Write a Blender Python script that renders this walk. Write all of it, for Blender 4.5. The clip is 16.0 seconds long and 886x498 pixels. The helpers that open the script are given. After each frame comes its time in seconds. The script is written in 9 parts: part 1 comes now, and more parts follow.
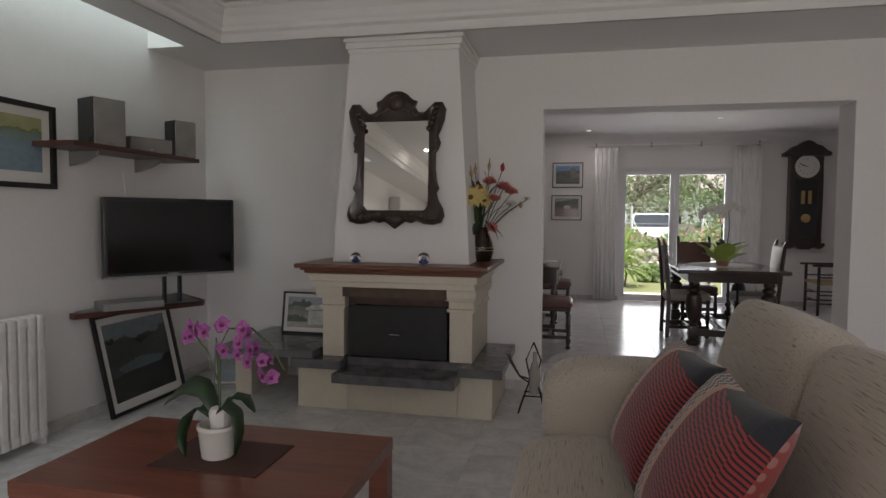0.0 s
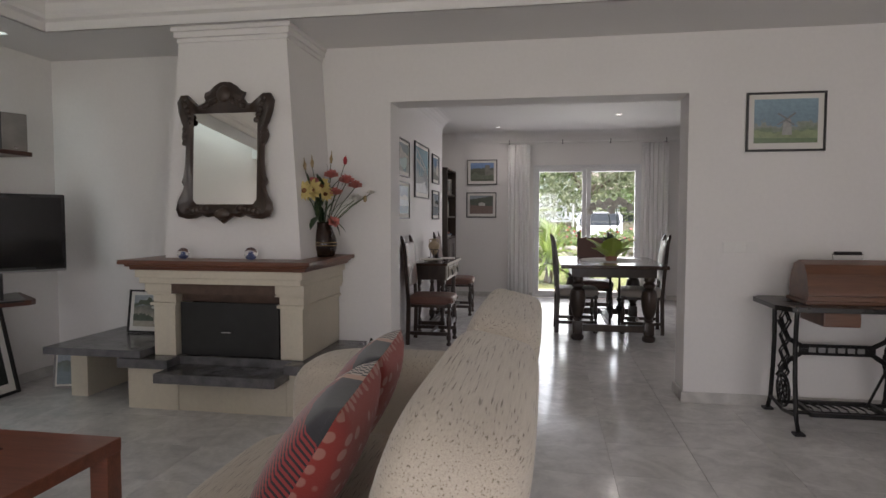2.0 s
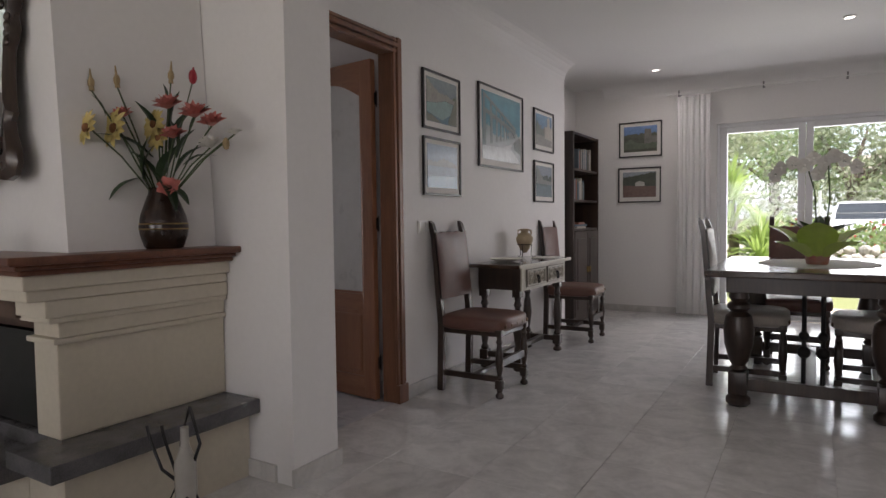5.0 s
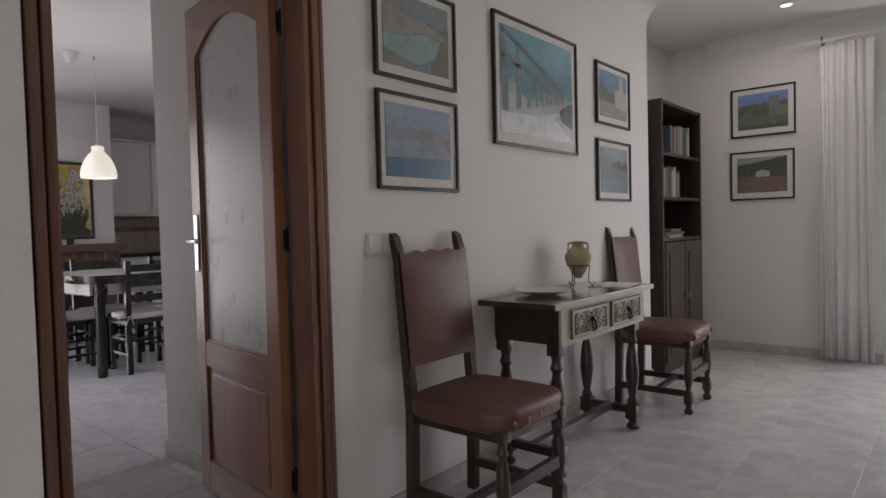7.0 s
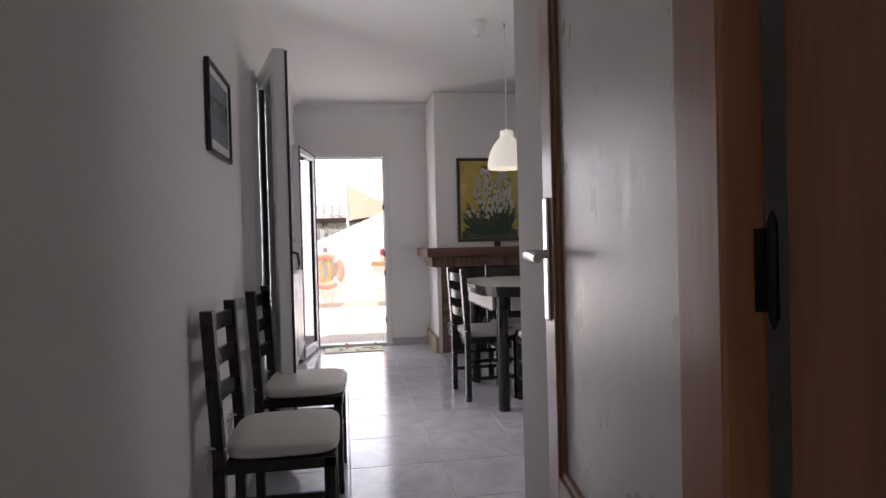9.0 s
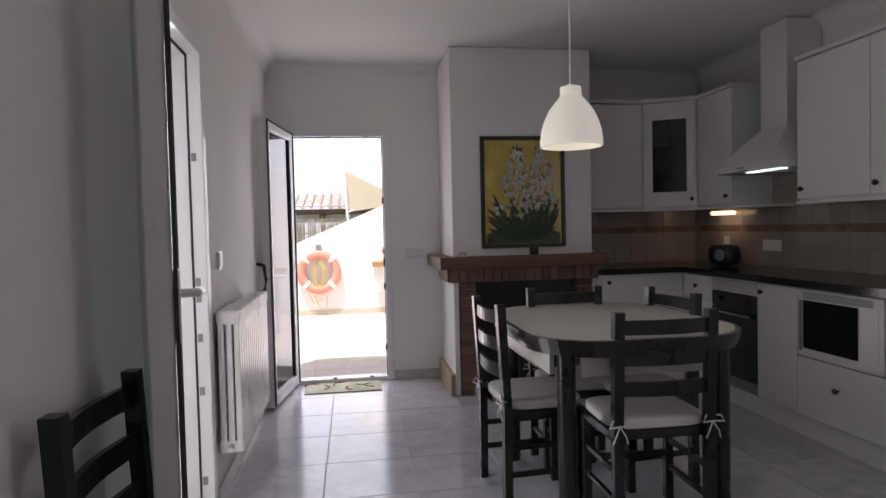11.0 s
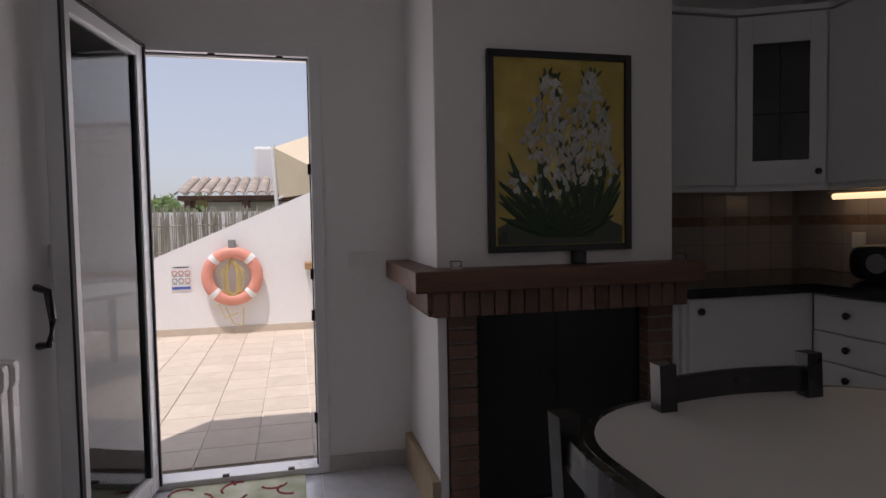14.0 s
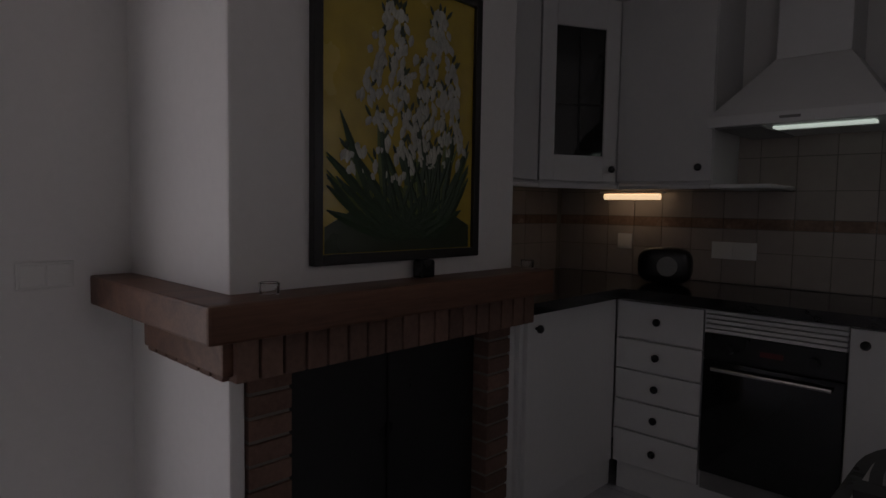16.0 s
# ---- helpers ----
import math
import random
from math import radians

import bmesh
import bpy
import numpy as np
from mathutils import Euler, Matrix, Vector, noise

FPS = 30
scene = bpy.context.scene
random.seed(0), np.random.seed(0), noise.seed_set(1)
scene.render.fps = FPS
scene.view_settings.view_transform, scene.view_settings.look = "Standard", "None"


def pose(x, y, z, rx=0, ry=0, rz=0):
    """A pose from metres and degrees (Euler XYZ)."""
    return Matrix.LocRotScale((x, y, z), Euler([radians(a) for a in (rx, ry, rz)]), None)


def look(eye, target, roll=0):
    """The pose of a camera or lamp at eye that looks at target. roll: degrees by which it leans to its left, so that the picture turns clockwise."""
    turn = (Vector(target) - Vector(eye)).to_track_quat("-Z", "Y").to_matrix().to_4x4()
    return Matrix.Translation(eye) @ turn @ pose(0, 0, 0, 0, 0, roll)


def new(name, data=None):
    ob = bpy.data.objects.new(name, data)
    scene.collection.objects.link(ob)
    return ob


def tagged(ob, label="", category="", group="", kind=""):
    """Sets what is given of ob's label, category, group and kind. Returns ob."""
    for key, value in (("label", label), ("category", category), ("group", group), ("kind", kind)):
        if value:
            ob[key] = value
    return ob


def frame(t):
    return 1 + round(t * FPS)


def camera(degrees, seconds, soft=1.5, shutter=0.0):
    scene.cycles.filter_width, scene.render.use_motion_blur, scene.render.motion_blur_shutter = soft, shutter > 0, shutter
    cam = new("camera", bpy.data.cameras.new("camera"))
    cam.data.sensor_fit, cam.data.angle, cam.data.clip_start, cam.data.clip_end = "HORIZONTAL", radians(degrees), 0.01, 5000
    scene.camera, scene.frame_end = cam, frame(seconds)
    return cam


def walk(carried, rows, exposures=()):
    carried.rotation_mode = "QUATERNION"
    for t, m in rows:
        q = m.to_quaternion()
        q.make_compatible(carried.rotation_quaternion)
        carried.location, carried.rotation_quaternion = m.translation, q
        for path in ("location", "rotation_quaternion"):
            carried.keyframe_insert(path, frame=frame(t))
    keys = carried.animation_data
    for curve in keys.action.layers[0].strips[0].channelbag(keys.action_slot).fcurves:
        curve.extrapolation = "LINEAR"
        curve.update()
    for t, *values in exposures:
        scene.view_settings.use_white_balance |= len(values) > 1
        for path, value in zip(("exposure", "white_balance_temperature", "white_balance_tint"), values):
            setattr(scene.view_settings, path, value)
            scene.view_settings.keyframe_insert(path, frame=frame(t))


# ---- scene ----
cam = camera(71.6, 16.0)

PATH = [
    (0, (0.319, 0.346, 1.303), (-0.105, 2.298, 1.199), 0.4),
    (0.5, (0.363, 0.341, 1.33), (0.129, 2.324, 1.229), 0.4),
    (1, (0.581, 0.344, 1.318), (0.383, 2.332, 1.219), 0.4),
    (1.5, (0.859, 0.42, 1.293), (0.602, 2.401, 1.193), 0.3),
    (2, (1.193, 0.591, 1.262), (0.86, 2.561, 1.16), 0.1),
    (2.5, (1.482, 0.846, 1.224), (0.933, 2.766, 1.122), -0.2),
    (3, (1.653, 1.252, 1.211), (0.962, 3.126, 1.112), -0.4),
    (3.5, (1.846, 1.72, 1.195), (1.104, 3.574, 1.094), -0.4),
    (3.7, (1.909, 1.908, 1.185), (1.136, 3.75, 1.084), -0.4),
    (5.8, (1.788, 3.924, 1.059), (0.683, 5.589, 0.968), -0.8),
    (6, (1.75, 4.102, 1.071), (0.65, 5.77, 0.979), -0.8),
    (6.5, (1.576, 4.516, 1.102), (0.456, 6.17, 1.016), -1.0),
    (7, (1.422, 4.854, 1.097), (0.128, 6.378, 1.03), -1.5),
    (7.5, (1.227, 5.184, 1.054), (-0.382, 6.37, 1.003), -1.6),
    (8, (0.918, 5.465, 1.032), (-0.858, 6.384, 0.994), -1.7),
    (8.5, (0.505, 5.695, 1.068), (-1.387, 6.34, 1.032), -1.9),
    (9, (0.108, 5.768, 1.104), (-1.867, 6.085, 1.076), -1.5),
    (9.2, (-0.044, 5.783, 1.101), (-2.028, 6.034, 1.078), -1.2),
    (11.5, (-1.741, 5.992, 1.263), (-3.716, 6.297, 1.185), -1.3),
    (12, (-2.073, 6.066, 1.205), (-4.039, 6.43, 1.143), -1.1),
    (12.5, (-2.434, 6.131, 1.231), (-4.382, 6.573, 1.135), -1.0),
    (13, (-2.767, 6.149, 1.27), (-4.717, 6.582, 1.168), -1.0),
    (13.5, (-3.116, 6.12, 1.219), (-5.064, 6.565, 1.134), -1.0),
    (14, (-3.443, 6.107, 1.227), (-5.384, 6.578, 1.13), -1.0),
    (14.5, (-3.732, 6.059, 1.233), (-5.641, 6.646, 1.13), -0.8),
    (15, (-4.006, 6.026, 1.218), (-5.781, 6.937, 1.091), -0.3),
    (15.5, (-4.268, 6.02, 1.231), (-5.922, 7.137, 1.098), 0.2),
    (16, (-4.493, 5.982, 1.242), (-5.878, 7.419, 1.106), 0.9),
]
# exposure follows the camera's own metering
K, TINT = 6350, 19
EXPOSURE = [(t, stops, K, TINT) for t, stops in (
    (0, 0.72), (1, 0.92), (1.5, 1.02), (3.5, 1.1), (6, 1.22), (7, 1.25), (7.5, 1.22), (8, 1.1), (8.5, 0.92), (9, 0.92), (11.5, 0.42), (12.5, -0.05), (13.5, -0.3), (14.5, -0.52), (15, -0.75), (16, -0.9))]
walk(cam, [(t, look(eye, target, roll)) for t, eye, target, roll in PATH], EXPOSURE)

# ---- world, sun, large lights ----
SUN_DIR = Vector((-0.24, 0.19, -0.95)).normalized()
world = bpy.data.worlds.new("sky")
scene.world = world
world.use_nodes = True
wn, wl = world.node_tree.nodes, world.node_tree.links
sky = wn.new("ShaderNodeTexSky")
sky.sky_type = "NISHITA"
sky.sun_disc = False
sky.sun_elevation = math.asin(-SUN_DIR.z)
sky.sun_rotation = math.atan2(-SUN_DIR.x, -SUN_DIR.y)
sky.dust_density = 2.0
# a thin bright haze over the whole sky
haze = wn.new("ShaderNodeMix")
haze.data_type = "RGBA"
haze.inputs["Factor"].default_value = 0.5
haze.inputs["B"].default_value = (6.4, 6.7, 7.1, 1)
wl.new(sky.outputs[0], haze.inputs["A"]), wl.new(haze.outputs["Result"], wn["Background"].inputs[0])
wn["Background"].inputs[1].default_value = 0.15

sun = new("sun", bpy.data.lights.new("sun", "SUN"))
sun.data.energy, sun.data.angle, sun.data.color = 4.6, radians(0.6), (1.0, 0.95, 0.88)
sun.rotation_euler = SUN_DIR.to_track_quat("-Z", "Y").to_euler()


def opening_light(name, eye, target, sx, sy, watts, color=(1, 1, 1)):
    """Sky light in a window's or a door's opening, or fill in an added one."""
    ob = new(name, bpy.data.lights.new(name, "AREA"))
    ob.data.shape, ob.data.size, ob.data.size_y = "RECTANGLE", sx, sy
    ob.data.energy, ob.data.color = watts, color
    ob.matrix_world = look(eye, target)
    return ob


opening_light("garden_door_light", (1.8, 10.60, 1.05), (1.8, 0, 0.6), 1.5, 1.9, 17, (1.0, 0.99, 0.97))
opening_light("skylight_light", (-2.58, 2.33, 3.2), (-2.58, 2.33, 0), 0.24, 3.9, 8.0, (0.80, 1.0, 0.95))
# two fill lamps for the living room, in openings added behind the view
opening_light("living_back_fill", (0.5, -3.95, 1.3), (1.3, 3, 0.7), 2.2, 1.8, 24, (1.0, 0.96, 0.90))
opening_light("living_side_fill", (4.46, -1.6, 1.3), (0.5, 4.0, 0.8), 2.3, 1.8, 16, (1.0, 0.96, 0.90))
opening_light("terrace_door_light", (-6.62, 5.82, 1.05), (0, 6.4, 0.6), 0.7, 1.9, 5.5, (1.0, 0.97, 0.96))
opening_light("kitchen_window_light", (-2.4, 8.99, 1.6), (-3.2, 5, 1.0), 0.95, 0.95, 3.2, (1.0, 0.97, 0.96))
opening_light("side_door_light", (-3.79, 5.16, 1.02), (-1.7, 6.9, 0.8), 0.66, 1.9, 11.5, (1.0, 0.98, 0.95))

# the lit recessed spots of the ceilings
for x, y, z, w in ((0.47, 9.75, 2.588, 1.2), (2.09, 8.85, 2.588, 1.2), (2.9, 6.6, 2.588, 1.2), (-1.75, -0.1, 2.728, 1.6)):
    dl = new("spot_lamp", bpy.data.lights.new("spot_lamp", "AREA"))
    dl.data.shape, dl.data.size, dl.data.energy, dl.data.color = "DISK", 0.065, w, (1.0, 0.93, 0.84)
    dl.matrix_world = look((x, y, z), (x + 0.001, y, 0))

# ---- materials ----


def leafy(m, col):
    """Lets light through thin leaves."""
    n, l = m.node_tree.nodes, m.node_tree.links
    tr, mx = n.new("ShaderNodeBsdfTranslucent"), n.new("ShaderNodeMixShader")
    tr.inputs[0].default_value, mx.inputs[0].default_value = (*col, 1), 0.45
    l.new(n["Principled BSDF"].outputs[0], mx.inputs[1]), l.new(tr.outputs[0], mx.inputs[2]), l.new(mx.outputs[0], n["Material Output"].inputs[0])
    return m


def node_mat(name):
    m = bpy.data.materials.new(name)
    m.use_nodes = True
    return m, m.node_tree.nodes, m.node_tree.links, m.node_tree.nodes["Principled BSDF"]


def rgba(c, k=1.0):
    return (min(c[0] * k, 1), min(c[1] * k, 1), min(c[2] * k, 1), 1)


def surface(name, col, rough=0.5, metal=0.0, fine=60.0, coarse=3.0, var=0.12, bump=0.1, stretch=(1, 1, 1), depth=0.002,
            col2=None, coat=0.0, sheen=0.0, spread=0.0, rvar=0.1, trans=0.0):
    """Colour with variation at two scales, fine relief and uneven gloss, in world metres."""
    m, n, l, b = node_mat(name)
    geo = n.new("ShaderNodeNewGeometry")
    mp = n.new("ShaderNodeMapping")
    mp.inputs["Scale"].default_value = stretch
    l.new(geo.outputs["Position"], mp.inputs[0])
    nf, nc = n.new("ShaderNodeTexNoise"), n.new("ShaderNodeTexNoise")
    nf.inputs["Scale"].default_value, nc.inputs["Scale"].default_value = fine, coarse
    nf.inputs["Detail"].default_value, nc.inputs["Detail"].default_value = 4, 5
    l.new(mp.outputs[0], nf.inputs[0]), l.new(mp.outputs[0], nc.inputs[0])
    mix = n.new("ShaderNodeMath")
    mix.operation = "MULTIPLY_ADD"
    mix.inputs[1].default_value = 0.45
    l.new(nf.outputs[0], mix.inputs[0])
    half = n.new("ShaderNodeMath")
    half.operation = "MULTIPLY"
    half.inputs[1].default_value = 0.55
    l.new(nc.outputs[0], half.inputs[0]), l.new(half.outputs[0], mix.inputs[2])
    ramp = n.new("ShaderNodeValToRGB")
    ramp.color_ramp.elements[0].position, ramp.color_ramp.elements[1].position = 0.3, 0.7
    ramp.color_ramp.elements[0].color = rgba(col, 1 - var) if col2 is None else rgba(col2)
    ramp.color_ramp.elements[1].color = rgba(col, 1 + var)
    l.new(mix.outputs[0], ramp.inputs[0])
    last = ramp.outputs[0]
    if spread:
        info, hsv = n.new("ShaderNodeObjectInfo"), n.new("ShaderNodeHueSaturation")
        mr = n.new("ShaderNodeMapRange")
        mr.inputs[3].default_value, mr.inputs[4].default_value = 1 - spread, 1 + spread
        l.new(info.outputs["Random"], mr.inputs[0]), l.new(mr.outputs[0], hsv.inputs["Value"])
        l.new(last, hsv.inputs["Color"])
        last = hsv.outputs[0]
    l.new(last, b.inputs["Base Color"])
    rr = n.new("ShaderNodeMapRange")
    rr.inputs[3].default_value, rr.inputs[4].default_value = max(rough - rvar, 0.02), min(rough + rvar, 1)
    l.new(nc.outputs[0], rr.inputs[0]), l.new(rr.outputs[0], b.inputs["Roughness"])
    b.inputs["Metallic"].default_value = metal
    b.inputs["Coat Weight"].default_value = coat
    b.inputs["Coat Roughness"].default_value = 0.15
    b.inputs["Sheen Weight"].default_value = sheen
    if trans:
        b.inputs["Transmission Weight"].default_value = trans
    if bump:
        bp = n.new("ShaderNodeBump")
        bp.inputs["Strength"].default_value, bp.inputs["Distance"].default_value = bump, depth
        l.new(mix.outputs[0], bp.inputs["Height"]), l.new(bp.outputs[0], b.inputs["Normal"])
    return m


def wood(name, dark, light, rough=0.4, axis=0, coat=0.15, scale=9.0, bump=0.15):
    """Wood with long grain along one axis of the world."""
    st = [1.0, 1.0, 1.0]
    st[axis] = 0.08
    m, n, l, b = node_mat(name)
    geo, mp = n.new("ShaderNodeNewGeometry"), n.new("ShaderNodeMapping")
    mp.inputs["Scale"].default_value = st
    l.new(geo.outputs["Position"], mp.inputs[0])
    w, f = n.new("ShaderNodeTexNoise"), n.new("ShaderNodeTexNoise")
    w.inputs["Scale"].default_value, w.inputs["Detail"].default_value, w.inputs["Distortion"].default_value = scale, 6, 1.2
    f.inputs["Scale"].default_value, f.inputs["Detail"].default_value = scale * 14, 3
    l.new(mp.outputs[0], w.inputs[0]), l.new(mp.outputs[0], f.inputs[0])
    add = n.new("ShaderNodeMath")
    add.operation = "MULTIPLY_ADD"
    add.inputs[1].default_value = 0.35
    k = n.new("ShaderNodeMath")
    k.operation = "MULTIPLY"
    k.inputs[1].default_value = 0.65
    l.new(w.outputs[0], k.inputs[0]), l.new(f.outputs[0], add.inputs[0]), l.new(k.outputs[0], add.inputs[2])
    ramp = n.new("ShaderNodeValToRGB")
    ramp.color_ramp.elements[0].position, ramp.color_ramp.elements[1].position = 0.35, 0.65
    ramp.color_ramp.elements[0].color, ramp.color_ramp.elements[1].color = rgba(dark), rgba(light)
    l.new(add.outputs[0], ramp.inputs[0]), l.new(ramp.outputs[0], b.inputs["Base Color"])
    b.inputs["Roughness"].default_value = rough
    b.inputs["Coat Weight"].default_value = coat
    b.inputs["Coat Roughness"].default_value = 0.2
    bp = n.new("ShaderNodeBump")
    bp.inputs["Strength"].default_value, bp.inputs["Distance"].default_value = bump, 0.001
    l.new(add.outputs[0], bp.inputs["Height"]), l.new(bp.outputs[0], b.inputs["Normal"])
    return m


def marble(name, base, vein, rough, spread=0.04):
    """Polished stone with clouds and soft veins."""
    m, n, l, b = node_mat(name)
    geo, info = n.new("ShaderNodeNewGeometry"), n.new("ShaderNodeObjectInfo")
    off = n.new("ShaderNodeVectorMath")
    off.operation = "SCALE"
    off.inputs[0].default_value = (7.0, 3.0, 5.0)
    l.new(info.outputs["Random"], off.inputs["Scale"])
    add = n.new("ShaderNodeVectorMath")
    l.new(geo.outputs["Position"], add.inputs[0]), l.new(off.outputs[0], add.inputs[1])
    c, v = n.new("ShaderNodeTexNoise"), n.new("ShaderNodeTexNoise")
    c.inputs["Scale"].default_value, c.inputs["Detail"].default_value, c.inputs["Distortion"].default_value = 4.2, 7, 1.5
    v.inputs["Scale"].default_value, v.inputs["Detail"].default_value, v.inputs["Distortion"].default_value = 13.0, 5, 2.5
    l.new(add.outputs[0], c.inputs[0]), l.new(add.outputs[0], v.inputs[0])
    mx = n.new("ShaderNodeMath")
    mx.operation = "MULTIPLY_ADD"
    mx.inputs[1].default_value = 0.3
    k = n.new("ShaderNodeMath")
    k.operation = "MULTIPLY"
    k.inputs[1].default_value = 0.7
    l.new(c.outputs[0], k.inputs[0]), l.new(v.outputs[0], mx.inputs[0]), l.new(k.outputs[0], mx.inputs[2])
    ramp = n.new("ShaderNodeValToRGB")
    ramp.color_ramp.elements[0].position, ramp.color_ramp.elements[1].position = 0.36, 0.62
    ramp.color_ramp.elements[0].color, ramp.color_ramp.elements[1].color = rgba(vein), rgba(base)
    l.new(mx.outputs[0], ramp.inputs[0])
    hsv, mr = n.new("ShaderNodeHueSaturation"), n.new("ShaderNodeMapRange")
    mr.inputs[3].default_value, mr.inputs[4].default_value = 1 - spread, 1 + spread
    l.new(info.outputs["Random"], mr.inputs[0]), l.new(mr.outputs[0], hsv.inputs["Value"])
    l.new(ramp.outputs[0], hsv.inputs["Color"]), l.new(hsv.outputs[0], b.inputs["Base Color"])
    rr = n.new("ShaderNodeMapRange")
    rr.inputs[3].default_value, rr.inputs[4].default_value = rough * 0.75, rough * 1.35
    l.new(v.outputs[0], rr.inputs[0]), l.new(rr.outputs[0], b.inputs["Roughness"])
    return m


def picture(name, sky_c, far_c, near_c, horizon=0.5, scale=14.0, spots=None):
    """A printed landscape: sky, a rough skyline and ground, on the picture's own height."""
    m, n, l, b = node_mat(name)
    tc, sep = n.new("ShaderNodeTexCoord"), n.new("ShaderNodeSeparateXYZ")
    l.new(tc.outputs["Generated"], sep.inputs[0])
    nz, fine = n.new("ShaderNodeTexNoise"), n.new("ShaderNodeTexNoise")
    nz.inputs["Scale"].default_value, nz.inputs["Detail"].default_value = 4.0, 6
    fine.inputs["Scale"].default_value, fine.inputs["Detail"].default_value = scale, 6
    l.new(tc.outputs["Generated"], nz.inputs[0]), l.new(tc.outputs["Generated"], fine.inputs[0])
    wav = n.new("ShaderNodeMath")
    wav.operation = "MULTIPLY_ADD"
    wav.inputs[1].default_value = -0.55
    l.new(nz.outputs[0], wav.inputs[0]), l.new(sep.outputs["Z"], wav.inputs[2])
    wob = n.new("ShaderNodeMath")
    wob.operation = "MULTIPLY_ADD"
    wob.inputs[1].default_value = 0.15
    l.new(fine.outputs[0], wob.inputs[0]), l.new(wav.outputs[0], wob.inputs[2])
    ramp = n.new("ShaderNodeValToRGB")
    e = ramp.color_ramp.elements
    h = horizon - 0.2
    e[0].position, e[0].color = max(h - 0.25, 0.0), rgba(near_c)
    e[1].position, e[1].color = h, rgba(far_c)
    for p, c in ((h + 0.015, rgba(sky_c, 0.85)), (min(h + 0.4, 1.0), rgba(sky_c))):
        q = e.new(p)
        q.color = c
    l.new(wob.outputs[0], ramp.inputs[0])
    mixc = n.new("ShaderNodeMix")
    mixc.data_type, mixc.blend_type = "RGBA", "MULTIPLY"
    mixc.inputs["Factor"].default_value = 0.3
    grey = n.new("ShaderNodeValToRGB")
    grey.color_ramp.elements[0].position, grey.color_ramp.elements[1].position = 0.35, 0.6
    grey.color_ramp.elements[0].color = (0.45, 0.45, 0.45, 1)
    l.new(fine.outputs[0], grey.inputs[0])
    l.new(ramp.outputs[0], mixc.inputs["A"]), l.new(grey.outputs[0], mixc.inputs["B"])
    l.new(mixc.outputs["Result"], b.inputs["Base Color"])
    b.inputs["Roughness"].default_value = 0.25
    b.inputs["Coat Weight"].default_value = 0.25
    b.inputs["Coat Roughness"].default_value = 0.08
    return m


def glass(name, tint=(1, 1, 1), rough=0.0):
    m, n, l, b = node_mat(name)
    b.inputs["Base Color"].default_value = rgba(tint)
    b.inputs["Transmission Weight"].default_value = 1
    b.inputs["Roughness"].default_value = rough
    b.inputs["IOR"].default_value = 1.45
    return m


def pane_glass(name):
    """Thin clear window glass: a see-through sheet with its own gloss."""
    m, n, l, b = node_mat(name)
    tr, gl, mx, fr = (n.new("ShaderNodeBsdfTransparent"), n.new("ShaderNodeBsdfGlossy"), n.new("ShaderNodeMixShader"), n.new("ShaderNodeFresnel"))
    gl.inputs["Roughness"].default_value = 0.01
    fr.inputs[0].default_value = 1.5
    tr.inputs[0].default_value = (0.94, 0.96, 0.95, 1)
    l.new(fr.outputs[0], mx.inputs[0]), l.new(tr.outputs[0], mx.inputs[1]), l.new(gl.outputs[0], mx.inputs[2])
    l.new(mx.outputs[0], n["Material Output"].inputs[0])
    return m


def glow(name, col, strength):
    m, n, l, b = node_mat(name)
    b.inputs["Base Color"].default_value = rgba(col)
    b.inputs["Emission Color"].default_value = rgba(col)
    b.inputs["Emission Strength"].default_value = strength
    return m


WALL = surface("white_plaster", (0.80, 0.78, 0.765), 0.75, fine=38, coarse=1.6, var=0.03, bump=0.25, depth=0.0025)
CEIL = surface("ceiling_paint", (0.80, 0.785, 0.77), 0.8, fine=50, coarse=1.2, var=0.025, bump=0.12)
MARBLE = marble("grey_white_marble", (0.74, 0.725, 0.71), (0.56, 0.55, 0.545), 0.16)
KFLOOR = marble("pale_blue_grey_tile", (0.60, 0.60, 0.63), (0.47, 0.475, 0.51), 0.14)
GROUT = surface("floor_grout", (0.60, 0.585, 0.57), 0.8, fine=120, var=0.1)
SKIRT = marble("marble_skirting", (0.62, 0.60, 0.575), (0.47, 0.455, 0.44), 0.3)
TERRACE = marble("tan_terrace_tile", (0.59, 0.505, 0.41), (0.52, 0.44, 0.355), 0.5, 0.06)
TGROUT = surface("pale_grout", (0.72, 0.68, 0.62), 0.9, var=0.1)
STONE = surface("cream_stone", (0.66, 0.60, 0.49), 0.6, fine=45, coarse=4, var=0.07, bump=0.3, depth=0.002)
GRANITE = surface("dark_granite", (0.115, 0.112, 0.118), 0.22, fine=240, coarse=12, var=0.55, bump=0.05)
BLACKTOP = surface("black_worktop", (0.018, 0.017, 0.018), 0.12, fine=300, coarse=10, var=0.5, bump=0.0)
SOOT = surface("sooty_firebox", (0.018, 0.016, 0.015), 0.85, fine=30, coarse=5, var=0.5, bump=0.4, depth=0.005)
SMOKE_SHADE = surface("smoke_stain_and_shade", (0.10, 0.062, 0.045), 0.7, fine=25, coarse=5, var=0.4, bump=0.2)
IRON = surface("black_iron", (0.018, 0.017, 0.017), 0.42, metal=0.6, fine=150, coarse=10, var=0.4, bump=0.3)
CHROME = surface("brushed_chrome", (0.62, 0.61, 0.60), 0.22, metal=1.0, fine=200, var=0.06, bump=0.02)
BRASS = surface("worn_brass", (0.50, 0.36, 0.16), 0.32, metal=1.0, fine=90, var=0.25, bump=0.1)
